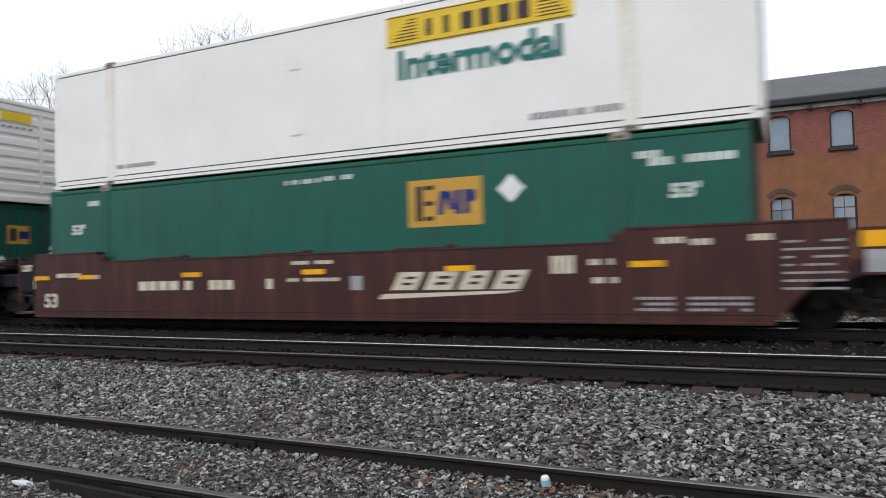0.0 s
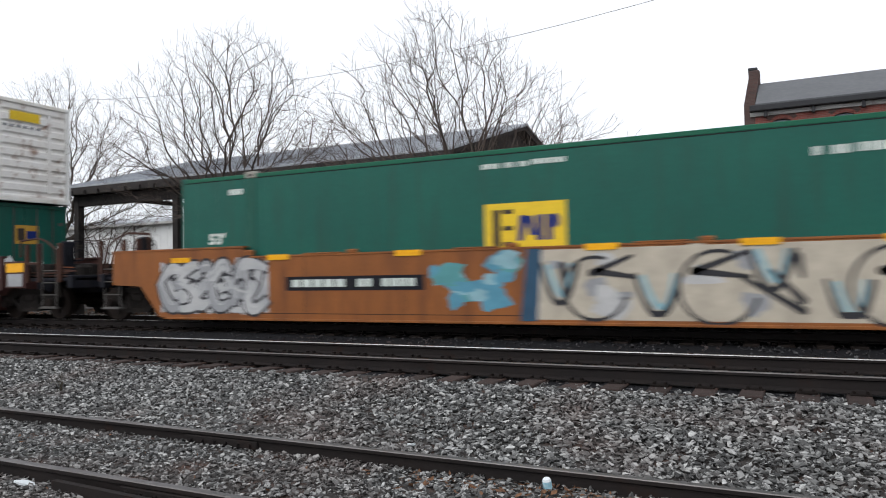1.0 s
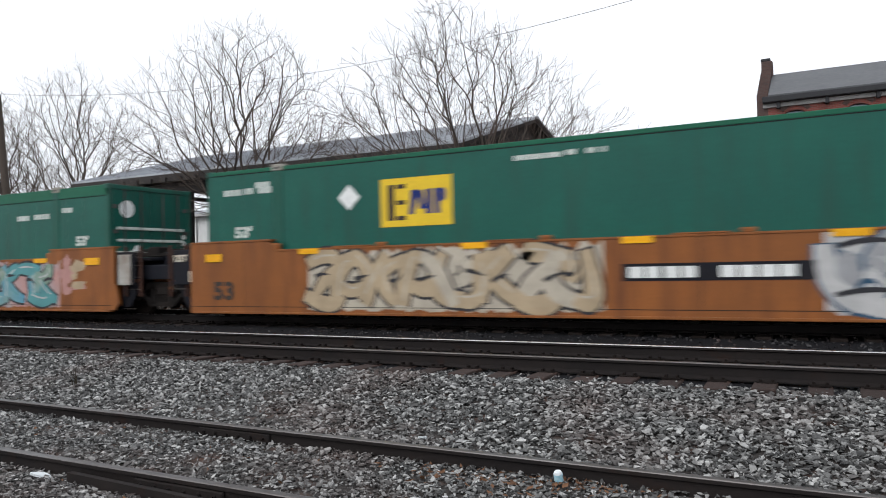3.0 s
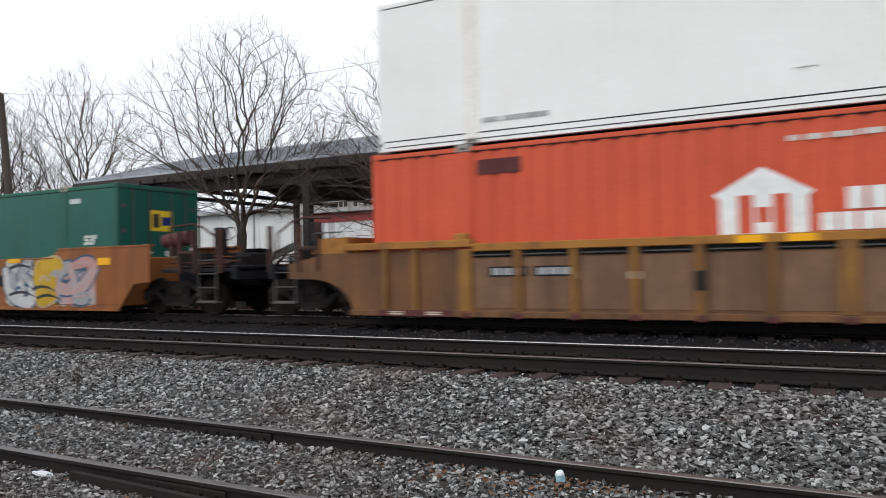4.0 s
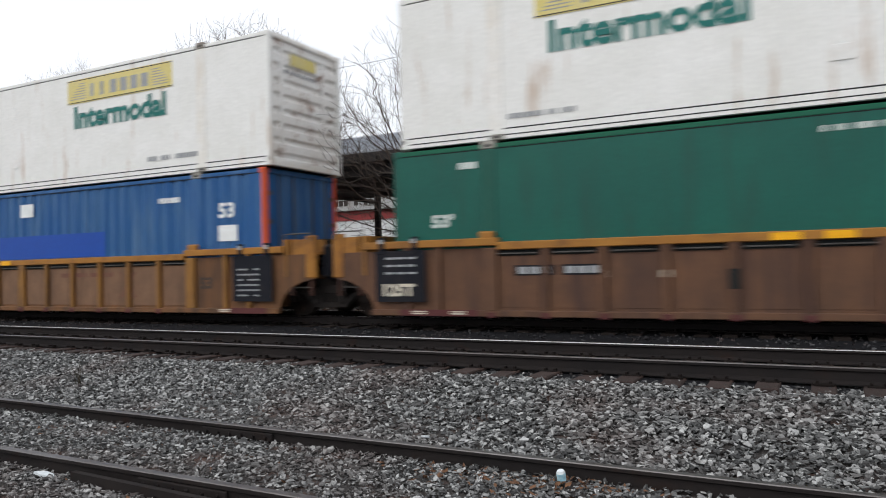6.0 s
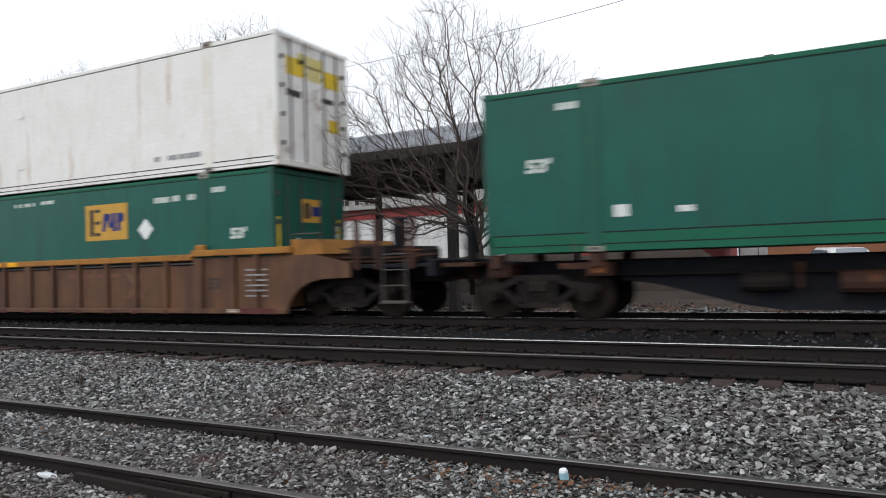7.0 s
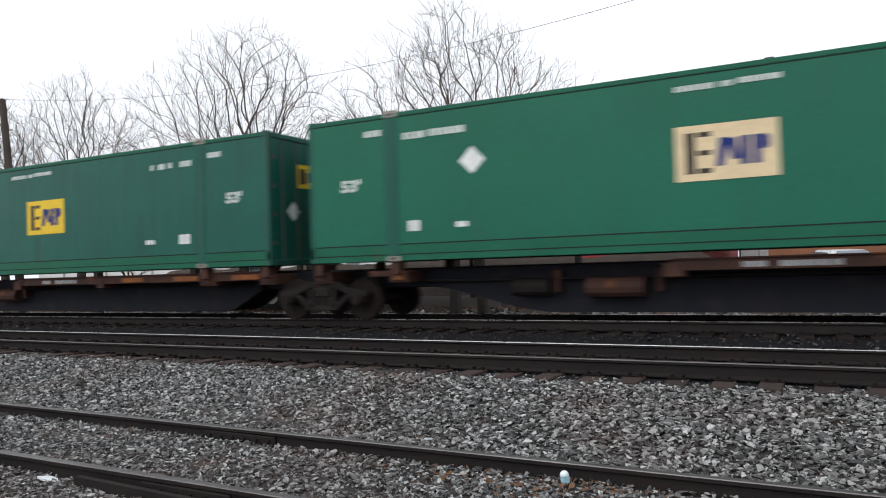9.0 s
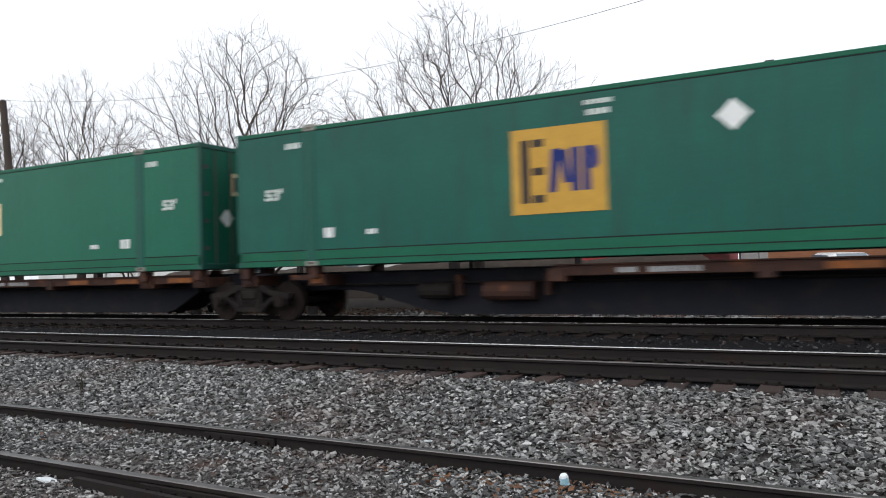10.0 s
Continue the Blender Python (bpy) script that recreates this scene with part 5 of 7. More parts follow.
def brick_building():
    """Two tall storeys of old brick with arched windows, dark cornice, slate roof and a stepped end parapet."""
    x0, x1, y, eave, deep = -1.95, 16.7, 23.8, 8.48, 11.0
    s = thing("brick_building", "old two-storey red brick mill building with arched windows", "building")
    wins = [(-0.40 + 2.57 * k, z0, z1) for k in range(6) for z0, z1 in ((6.17, 7.86), (2.35, 4.05))]
    half = 0.49
    # wall strips round the openings
    xs = sorted({x0, x1} | {w[0] - half for w in wins} | {w[0] + half for w in wins})
    zs = [-0.6, 2.35, 4.05, 6.17, 7.86, eave]
    bm = bmesh.new()
    for i in range(len(xs) - 1):
        for j in range(len(zs) - 1):
            cx = (xs[i] + xs[i + 1]) / 2
            hole = any(abs(cx - w[0]) < half and abs((zs[j] + zs[j + 1]) / 2 - (w[1] + w[2]) / 2) < 0.1 for w in wins)
            if not hole:
                box(xs[i], xs[i + 1], y, y + 0.4, zs[j], zs[j + 1], bm)
    bmesh.ops.remove_doubles(bm, verts=bm.verts, dist=0.001)
    part("front_wall", bm, M_BRICK, s)
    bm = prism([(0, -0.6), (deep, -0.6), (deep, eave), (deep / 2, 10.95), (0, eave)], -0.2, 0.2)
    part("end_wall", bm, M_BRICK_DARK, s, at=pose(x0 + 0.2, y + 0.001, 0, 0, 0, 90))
    part("back_wall", box(x0, x1, y + deep - 0.4, y + deep, -0.6, eave), M_BRICK, s)
    part("far_end_wall", box(x1 - 0.4, x1, y + 0.4, y + deep - 0.4, -0.6, eave), M_BRICK, s)
    part("roof", prism([(y - 0.35, eave - 0.02), (y + deep / 2, 10.75), (y + deep + 0.3, eave - 0.02), (y + deep + 0.3, eave + 0.12), (y + deep / 2, 10.88), (y - 0.35, eave + 0.12)], x0 + 0.45, x1 + 0.2, "x"), M_SLATE, s)
    part("cornice", box(x0 + 0.2, x1 + 0.2, y - 0.42, y + 0.0, eave - 0.22, eave + 0.06, bevel=0.03), M_CORNICE, s)
    part("cornice_board", box(x0 + 0.2, x1 + 0.2, y - 0.12, y - 0.004, eave - 0.42, eave - 0.23), M_TRIM_GREY, s)
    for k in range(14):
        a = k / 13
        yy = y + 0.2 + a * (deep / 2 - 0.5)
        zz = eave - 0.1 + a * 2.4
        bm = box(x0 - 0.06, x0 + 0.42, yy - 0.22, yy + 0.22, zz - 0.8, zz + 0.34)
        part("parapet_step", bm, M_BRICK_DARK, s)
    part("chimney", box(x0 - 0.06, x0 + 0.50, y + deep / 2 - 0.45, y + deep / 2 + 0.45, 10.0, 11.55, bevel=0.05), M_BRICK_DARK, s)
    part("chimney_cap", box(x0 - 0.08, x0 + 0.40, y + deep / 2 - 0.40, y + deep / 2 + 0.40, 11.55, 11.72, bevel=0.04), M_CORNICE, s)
    for k in range(9):
        part("eave_bracket", box(x0 + 0.8 + k * 2.0, x0 + 0.95 + k * 2.0, y - 0.3, y - 0.002, eave - 0.5, eave - 0.22), M_CORNICE, s)
    for k, (cx, z0, z1) in enumerate(wins):
        up = z0 > 5
        w = part("window", box(cx - half + 0.002, cx + half - 0.002, y + 0.20, y + 0.26, z0, z1), M_CORNICE, s)
        if up:
            part("pane", box(cx - half + 0.07, cx + half - 0.07, y + 0.17, y + 0.198, z0 + 0.10, z1 - 0.05), M_PANE_UP, w)
        else:
            for i in range(2):
                for j in range(3):
                    a = cx - half + 0.06 + i * 0.43
                    b = z0 + 0.08 + j * 0.52
                    part("pane", box(a, a + 0.40, y + 0.18, y + 0.198, b, b + 0.48), M_PANE_UP if (i + 2 * j + k) % 4 == 1 else M_GLASS, w)
        part("sill", box(cx - half - 0.10, cx + half + 0.10, y - 0.10, y + 0.2, z0 - 0.16, z0 - 0.002, bevel=0.02), M_CORNICE, w)
        for i in range(9):
            a0, a1 = math.pi * (0.2 + 0.6 * i / 9), math.pi * (0.2 + 0.6 * (i + 1) / 9)
            r0, r1, zc = 0.62, 0.82, z1 - 0.42
            bm = prism([(cx - r0 * math.cos(a0), zc + r0 * math.sin(a0)), (cx - r1 * math.cos(a0), zc + r1 * math.sin(a0)), (cx - r1 * math.cos(a1), zc + r1 * math.sin(a1)), (cx - r0 * math.cos(a1), zc + r0 * math.sin(a1))], y - 0.035, y + 0.1, "y")
            part("brick", bm, M_BRICK_DARK, w)
        for sx in (-1, 1):
            cut = [(cx + sx * half, z1 - 0.20), (cx + sx * half, z1 + 0.001), (cx, z1 + 0.001), (cx + sx * half * 0.35, z1 - 0.015), (cx + sx * half * 0.7, z1 - 0.075)]
            part("arch_filling", prism(cut, y + 0.01, y + 0.24), M_BRICK, w)
        # Solid dark strips stand in for the shade inside the window reveal.
        for sx in (-1, 1):
            part("jamb_shadow_gap", box(cx + sx * half, cx + sx * (half - 0.045), y + 0.02, y + 0.2, z0, z1), M_CORNICE, w)
    return s


open_shed()
office_block()
red_shed()
white_hall()
brick_building()

# ---- bare winter trees ----
def tube_mesh(name, tubes, material, parent):
    V, F = [], []
    for pts, radii, k in tubes:
        base = len(V)
        for i, p in enumerate(pts):
            d = (pts[min(i + 1, len(pts) - 1)] - pts[max(i - 1, 0)]).normalized()
            u = d.orthogonal().normalized()
            w = d.cross(u)
            for j in range(k):
                a = 2 * math.pi * j / k
                V.append(p + (u * math.cos(a) + w * math.sin(a)) * radii[i])
        for i in range(len(pts) - 1):
            for j in range(k):
                F.append((base + i * k + j, base + i * k + (j + 1) % k, base + (i + 1) * k + (j + 1) % k, base + (i + 1) * k + j))
    me = bpy.data.meshes.new(name)
    me.from_pydata([tuple(v) for v in V], [], F)
    for p in me.polygons:
        p.use_smooth = True
    me.materials.append(material)
    ob = new(name, me)
    ob.parent = parent
    return ob


def bare_tree(x, y, height, spread, crown_base, fork, trunk_r, seed, label, points=900, sway=0.5, crown_x=0.0, wide_at=0.45, stems=1, twigs=1.0, limb_r=0.040):
    """A bare tree whose branches grow towards points spread through its crown, thickening where they join; fine twigs along the thin ones.
    wide_at: where the crown is widest, from its base (0) to its top (1); sway: how much branches wander; stems: how many leaders rise from the fork."""
    rng = np.random.default_rng(seed)
    t = thing("tree", label, "tree", "bare trees behind the train", at=Matrix.Translation((x, y, ground_z(y) - 0.1)))
    # points of the crown, fuller towards its outline
    f = rng.random(points * 3)
    prof = np.where(f < wide_at, np.sqrt(np.clip(1 - ((wide_at - f) / (wide_at + 0.12)) ** 2, 0, 1)), np.clip(1 - (np.clip(f - wide_at, 0, 1) / (1 - wide_at)) ** 1.45, 0, 1) ** 0.9)
    keep = rng.random(len(f)) < prof ** 1.5
    f, prof = f[keep][:points], prof[keep][:points]
    a = rng.uniform(0, 2 * np.pi, len(f))
    lumpy = 1 + 0.13 * np.sin(3 * a + seed) + 0.09 * np.sin(5 * a + 7 * f + 2 * seed)
    rr = spread * prof * lumpy * rng.random(len(f)) ** 0.52
    goal = np.stack([crown_x * f + rr * np.cos(a), rr * np.sin(a), crown_base + (height - crown_base) * f], 1)
    # trunk and its leaders
    step = 0.17
    nodes, parent = [np.zeros(3)], [-1]
    lead = np.array([0.03 * math.cos(seed), 0.03 * math.sin(seed), 1.0])
    while nodes[-1][2] < fork:
        parent.append(len(nodes) - 1)
        nodes.append(nodes[-1] + lead * step + np.array([*rng.normal(0, 0.008, 2), 0]))
    top = len(nodes) - 1
    for k in range(stems):
        b = 2 * math.pi * k / stems + seed
        d = np.array([0.30 * math.cos(b), 0.30 * math.sin(b), 1.0]) if stems > 1 else np.array([0, 0, 1.0])
        at = top
        for i in range(3):
            parent.append(at)
            nodes.append(nodes[at] + d * step)
            at = len(nodes) - 1
    # every crown point is joined to the tree where the way back to the root stays short and straight
    room = len(nodes) + 40 * len(goal)
    N, way, along = np.zeros((room, 3)), np.zeros((room, 3)), np.zeros(room)
    count = len(nodes)
    N[:count], way[:count] = nodes, (0, 0, 1)
    along[:count] = N[:count, 2]
    hub = np.array([0, 0, fork - 0.5])
    for q in goal[np.argsort(np.linalg.norm(goal - hub, axis=1))]:
        gap = q - N[:count]
        far = np.linalg.norm(gap, axis=1) + 1e-6
        turn = (gap * way[:count]).sum(1) / far
        cost = far * (1.0 + 0.6 * (1 - turn)) + 0.52 * along[:count]
        cost[:max(1, top - 2)] += 50
        at = int(cost.argmin())
        p, length = N[at].copy(), far[at]
        if length < 0.10:
            continue
        bend = p + way[at] * length * 0.38 + rng.normal(0, 0.05 * sway * length, 3)
        n = max(2, int(length / 0.19))
        prev = at
        for k in range(1, n + 1):
            f = k / n
            r = p * (1 - f) ** 2 + bend * 2 * f * (1 - f) + q * f * f + (rng.normal(0, 0.022 * sway, 3) if k < n else 0)
            N[count], along[count] = r, along[prev] + np.linalg.norm(r - N[prev])
            way[count] = (r - N[prev]) / (np.linalg.norm(r - N[prev]) + 1e-6)
            parent.append(prev)
            prev = count
            count += 1
    N = N[:count]
    # thickness from the tips down
    kids = [[] for _ in N]
    for i, p in enumerate(parent):
        if p >= 0:
            kids[p].append(i)
    load = np.zeros(len(N))
    for i in range(len(N) - 1, -1, -1):
        load[i] = max(1.0, sum(load[k] for k in kids[i]))
    radius = np.maximum(0.0042, 0.0042 + (trunk_r - 0.0042) * ((load - 1) / (load[0] - 1)) ** 0.54)
    heads = [(0, -1)]
    limbs, fine = [], []
    while heads:
        i, base = heads.pop()
        pts = [Vector(N[base])] if base >= 0 else []
        radii = [float(radius[i])] if base >= 0 else []
        first = i
        while True:
            pts.append(Vector(N[i]))
            radii.append(float(radius[i]))
            if not kids[i]:
                break
            ks = sorted(kids[i], key=lambda k: -load[k])
            heads += [(k, i) for k in ks[1:]]
            i = ks[0]
        if len(pts) < 2:
            continue
        for m in range(2, len(pts) - 1):
            pts[m] = pts[m] * 0.5 + (pts[m - 1] + pts[m + 1]) * 0.25
        (limbs if radius[first] > limb_r else fine).append((pts, radii, 7 if radius[first] > limb_r else 4 if radius[first] > 0.012 else 3))
    rnd = random.Random(seed)
    sprigs = []
    for pts, radii, _k in fine + limbs:
        for m in range(1, len(pts)):
            if radii[m] > 0.030 or rnd.random() > (0.95 if radii[m] < 0.012 else 0.45) * twigs:
                continue
            d = (pts[m] - pts[m - 1]).normalized()
            side = d.orthogonal().normalized()
            side.rotate(Matrix.Rotation(rnd.uniform(0, 2 * math.pi), 3, d))
            e = (d + side * rnd.uniform(0.55, 1.1) + Vector((0, 0, 0.25))).normalized()
            l = rnd.uniform(0.18, 0.52)
            mid = pts[m] + e * l * 0.5 + Vector((rnd.gauss(0, 0.03), rnd.gauss(0, 0.03), 0.01))
            end = pts[m] + e * l + Vector((rnd.gauss(0, 0.04), rnd.gauss(0, 0.04), 0.05))
            sprigs.append(([pts[m].copy(), mid, end], [0.0042, 0.0036, 0.0026], 3))
            if rnd.random() < 0.5:
                q = mid + (e + side * rnd.uniform(-0.9, 0.9) + Vector((0, 0, 0.2))).normalized() * l * 0.5
                sprigs.append(([mid, (mid + q) / 2, q], [0.0034, 0.003, 0.0024], 3))
    tube_mesh("trunk", [limbs[0]], M_BARK, t)
    for limb in limbs[1:]:
        tube_mesh("limb", [limb], M_BARK, t)
    crown = tube_mesh("crown", fine + sprigs, M_TWIG, t)
    crown["kind"] = "stuff"
    return t


bare_tree(-7.75, 3.9, 8.9, 4.9, 2.3, 2.0, 0.17, 4, "broad bare deciduous tree before the shed gable", 2100, 1.2, -0.9, 0.24, 3)
bare_tree(-16.25, 4.2, 9.9, 3.9, 3.3, 2.6, 0.16, 8, "upright bare tree before the open shed", 1700, 0.5, 0.5, 0.36, 3)
bare_tree(-30.0, 8.5, 11.6, 4.8, 2.6, 3.4, 0.20, 6, "round-crowned bare tree beside the open shed", 2300, 0.8, 0.0, 0.36, 1, 1.2)
bare_tree(-34.8, 8.0, 10.4, 3.4, 2.8, 3.4, 0.19, 3, "bare tree far along the track", 1500, 0.8, 0.0, 0.40, 1, 1.2)
bare_tree(-48.0, 11.0, 11.0, 4.2, 3.2, 3.2, 0.20, 7, "bare tree in the distance along the line", 500, 0.6)
bare_tree(-22.4, 4.9, 4.9, 1.6, 1.6, 1.3, 0.06, 9, "small bare sapling at the edge of the shed", 120, 0.8, limb_r=0.03)

# ---- pole, cable and litter ----
def utility_pole(x, y):
    p = thing("utility_pole", "leaning weathered wooden utility pole", "pole", at=pose(x, y, ground_z(y), 0, -7.5, 0))
    part("shaft", rod((0, 0, -0.3), (0, 0, 8.5), 0.16, 12, r2=0.12), M_POLE, p)
    part("cap", rod((0, 0, 8.5), (0, 0, 8.56), 0.12, 12, r2=0.07), M_POLE, p)


utility_pole(-26.6, 3.6)


def overhead_cable():
    pts = []
    for i in range(33):
        f = i / 32
        pts.append(Vector((-36 + 48 * f, 3.4, 6.63 + 0.0055 * (48 * f - 24) ** 2)))
    ob = tube_mesh("overhead_cable", [(pts, [0.0065] * 33, 5)], M_CABLE, None)
    tagged(ob, "thin grey overhead cable along the railway", "cable")


overhead_cable()


def drink_can(x, y, z):
    c = thing("drink_can", "pale blue and white crushed drink can", "can", at=pose(x, y, z, 14, -8, 20) @ Matrix.Diagonal((1, 1, 0.72, 1)))
    part("body", rod((0, 0, 0.012), (0, 0, 0.10), 0.034, 16), M_CUP_BLUE, c)
    part("shoulder", rod((0, 0, 0.10), (0, 0, 0.122), 0.034, 16, r2=0.026), M_PLASTIC, c)
    part("base", rod((0, 0, 0), (0, 0, 0.012), 0.028, 16, r2=0.034), M_PLASTIC, c)


drink_can(-1.72, -8.12, -0.615)


def scrap(name, label, x, y, z, w, l, material, turn, seed):
    rnd = random.Random(seed)
    bm = bmesh.new()
    top = []
    for k in range(7):
        a = 2 * math.pi * k / 7
        top.append((w * math.cos(a) * rnd.uniform(0.7, 1.1), l * math.sin(a) * rnd.uniform(0.7, 1.1)))
    prism(top, 0, 0.018, "z", bm)
    for v in bm.verts:
        v.co.z += 0.03 * noise.noise((v.co.x * 8, v.co.y * 8, seed))
    return tagged(part(name, bm, material, at=pose(x, y, z, rnd.uniform(-8, 8), rnd.uniform(-8, 8), turn)), label, "litter")


scrap("plastic_scrap", "flattened white plastic scrap on the ballast", -5.66, -9.55, -0.625, 0.11, 0.045, M_PLASTIC, 15, 4)
scrap("white_stone", "single whitish stone lying on dark ballast", -3.25, -7.45, -0.575, 0.045, 0.035, M_PLASTIC, 40, 6)
scrap("broken_slab", "pale broken slab on the leaf litter", -1.25, 4.4, -0.44, 0.32, 0.12, M_CONCRETE, 20, 7)
scrap("broken_slab", "big grey concrete slab leaning on rubble", 0.95, 4.9, -0.36, 0.75, 0.5, M_CONCRETE, 35, 12)
scrap("broken_slab", "large tilted broken concrete slab", -3.6, 4.3, -0.42, 0.34, 0.22, M_CONCRETE, -10, 8)


def weed(x, y, z):
    rnd = random.Random(3)
    tubes = []
    for k in range(7):
        p = Vector((rnd.uniform(-0.04, 0.04), rnd.uniform(-0.04, 0.04), 0))
        pts = [p]
        d = Vector((rnd.gauss(0, 0.16), rnd.gauss(0, 0.16), 1))
        for i in range(4):
            p = p + d.normalized() * 0.075 * (1 if k else 1.5)
            d += Vector((rnd.gauss(0, 0.15), rnd.gauss(0, 0.15), 0))
            pts.append(p)
        tubes.append((pts, [0.006, 0.005, 0.004, 0.003, 0.002], 4))
    ob = tube_mesh("dry_weed", tubes, M_WEED, None)
    ob.matrix_basis = Matrix.Translation((x, y, z))
    tagged(ob, "dead dry weed stalks in the ballast", "weed")


weed(-9.0, -6.80, -0.53)


def leaf_litter():
    rng = np.random.default_rng(5)
    n = 9000
    x, y = rng.uniform(-32, 6, n), 2.2 + 9 * rng.random(n) ** 1.4
    z = np.array([ground_z(v) for v in y]) + 0.02
    leaf = (np.array([(-1, 0, 0), (0, -0.5, 0.15), (1, 0, 0.05), (0, 0.5, 0.12), (0, 0, -0.12)], float), np.array([(0, 1, 4), (1, 2, 4), (2, 3, 4), (3, 0, 4)]))
    scatter("leaf_litter", M_FOIL, np.stack([x, y, z], 1), rng.uniform(0.03, 0.09, n), [leaf], 0.5, 6, "brown fallen leaves and twigs on dirt", "leaf litter")


leaf_litter()


def fallen_leaves():
    rng = np.random.default_rng(15)
    n = 260
    x, y = -1.95 + 0.55 * rng.normal(size=n), -8.2 + 0.16 * rng.normal(size=n)
    x[180:], y[180:] = rng.uniform(-8, 0.5, n - 180), rng.uniform(-9.9, -7.8, n - 180)
    leaf = (np.array([(-1, 0, 0), (0, -0.5, 0.15), (1, 0, 0.05), (0, 0.5, 0.12), (0, 0, -0.12)], float), np.array([(0, 1, 4), (1, 2, 4), (2, 3, 4), (3, 0, 4)]))
    scatter("fallen_leaves", M_FOIL, np.stack([x, y, np.full(n, -0.615)], 1), rng.uniform(0.02, 0.045, n), [leaf], 0.5, 16, "brown dead leaves caught along the siding rail", "leaf litter")


fallen_leaves()


def rubble_heap(x, y, n, seed):
    rng = np.random.default_rng(seed)
    r = rng.random(n) ** 0.6
    a = rng.uniform(0, 2 * np.pi, n)
    px, py = x + 1.5 * r * np.cos(a), y + 0.8 * r * np.sin(a)
    pz = np.array([ground_z(v) for v in py]) + 0.32 * (1 - r) * rng.random(n) + 0.02
    scatter("rubble_heap", M_STONE, np.stack([px, py, pz], 1), rng.uniform(0.03, 0.12, n), rock_shapes(5, 9, seed), 0.8, seed, "low heap of broken rubble and dirt", "rubble")


def earth_bank(x0, back, high, count):
    """A long low bank of leaf-covered earth before the far row of buildings."""
    bm = bmesh.new()
    prof = [(19.3, -0.6), (20.2, 0.1), (21.2, 0.9), (22.2, 1.35), (23.0, 1.30), (24.2, 0.5), (25.2, -0.6)]
    cols = []
    for i in range(count):
        x = x0 + i * 0.53
        end = min(1.0, (i + 1) / 6, (count - i) / 6)
        cols.append([bm.verts.new((x, y + back + 0.3 * noise.noise((x * 0.4, y, 2)), -0.6 + (z + 0.6) * high * end * (1 + 0.18 * noise.noise((x * 0.6, y * 0.6, 7))))) for y, z in prof])
    for a, b in zip(cols, cols[1:]):
        for j in range(len(prof) - 1):
            bm.faces.new((a[j], b[j], b[j + 1], a[j + 1])).smooth = True
    bm.normal_update()
    tagged(part("earth_bank", bm, M_LITTER_GROUND), "low brown bank of leaf-covered earth", "bank", kind="structure")


earth_bank(-42, 0.0, 1.0, 76)
earth_bank(-4.5, -6.3, 0.78, 30)
def rubble_strip():
    """A strewn strip of broken stone and dirt along the far side of the main line."""
    rng = np.random.default_rng(41)
    n = 9000
    x, y = rng.uniform(-30, 6, n), 2.6 + 5.5 * rng.random(n) ** 1.3
    z = np.array([ground_z(v) for v in y]) + 0.16 * np.clip(np.sin(1.7 * x) * np.sin(0.61 * x + 1.0), 0, 1) * rng.random(n)
    scatter("rubble_strip", M_RUBBLE, np.stack([x, y, z], 1), 0.025 + 0.085 * rng.random(n) ** 3, rock_shapes(12, 8, 42), 0.7, 43, "strewn broken stone and dirt beside the line", "rubble")


rubble_strip()
rubble_heap(-2.2, 4.6, 420, 31)
rubble_heap(0.9, 5.0, 300, 32)
rubble_heap(-7.6, 4.8, 260, 33)
rubble_heap(-4.9, 5.6, 300, 34)
rubble_heap(-10.8, 5.0, 240, 35)
rubble_heap(2.6, 4.4, 240, 36)
rubble_heap(-14.0, 4.2, 200, 37)


def parked_car(x, y, turn, paint, label, tall=1.0):
    c = thing("parked_car", label, "car", "parked vehicles beyond the tracks", at=pose(x, y, ground_z(y), 0, 0, turn))
    c.matrix_basis = c.matrix_basis @ Matrix.Diagonal((1, 1, tall, 1))
    outline = [(-2.2, 0.35), (2.2, 0.35), (2.25, 0.62), (2.05, 0.80), (1.15, 0.90), (0.55, 1.40), (-1.05, 1.45), (-1.75, 0.98), (-2.2, 0.92)]
    bm = prism(outline, -0.88, 0.88)
    for v in bm.verts:
        if v.co.z > 1.2:
            v.co.y *= 0.78
    bmesh.ops.bevel(bm, geom=list(bm.edges), offset=0.05, segments=2, affect="EDGES")
    part("body", bm, paint, c)
    for s in (-1, 1):
        part("side_window", prism([(0.85, 0.96), (0.42, 1.34), (-0.95, 1.38), (-1.45, 0.99)], s * 0.80, s * 0.84), M_GLASS, c)
    part("windscreen", prism([(-0.70, 0.0), (0.70, 0.0), (0.58, 0.60), (-0.58, 0.60)], -0.01, 0.01), M_GLASS, c, at=pose(1.12, 0, 0.93, -41, 0, 90))
    for xx in (-1.4, 1.4):
        for s in (-1, 1):
            w = part("wheel", rod((xx, s * 0.72, 0.32), (xx, s * 0.90, 0.32), 0.32, 18), M_TYRE, c)
            part("rim", rod((xx, s * 0.89, 0.32), (xx, s * 0.91, 0.32), 0.19, 12), M_STEEL, w)


parked_car(1.05, 21.2, -68, M_CARPAINT["white"], "white parked car before the brick building", 1.18)
parked_car(-31.5, 12.0, -78, M_CARPAINT["white"], "white parked car beside the open shed")
parked_car(-26.8, 10.0, -84, M_CARPAINT["grey"], "grey parked car beside the open shed")
parked_car(-22.5, 9.4, -80, M_CARPAINT["white"], "white parked car under the open shed")


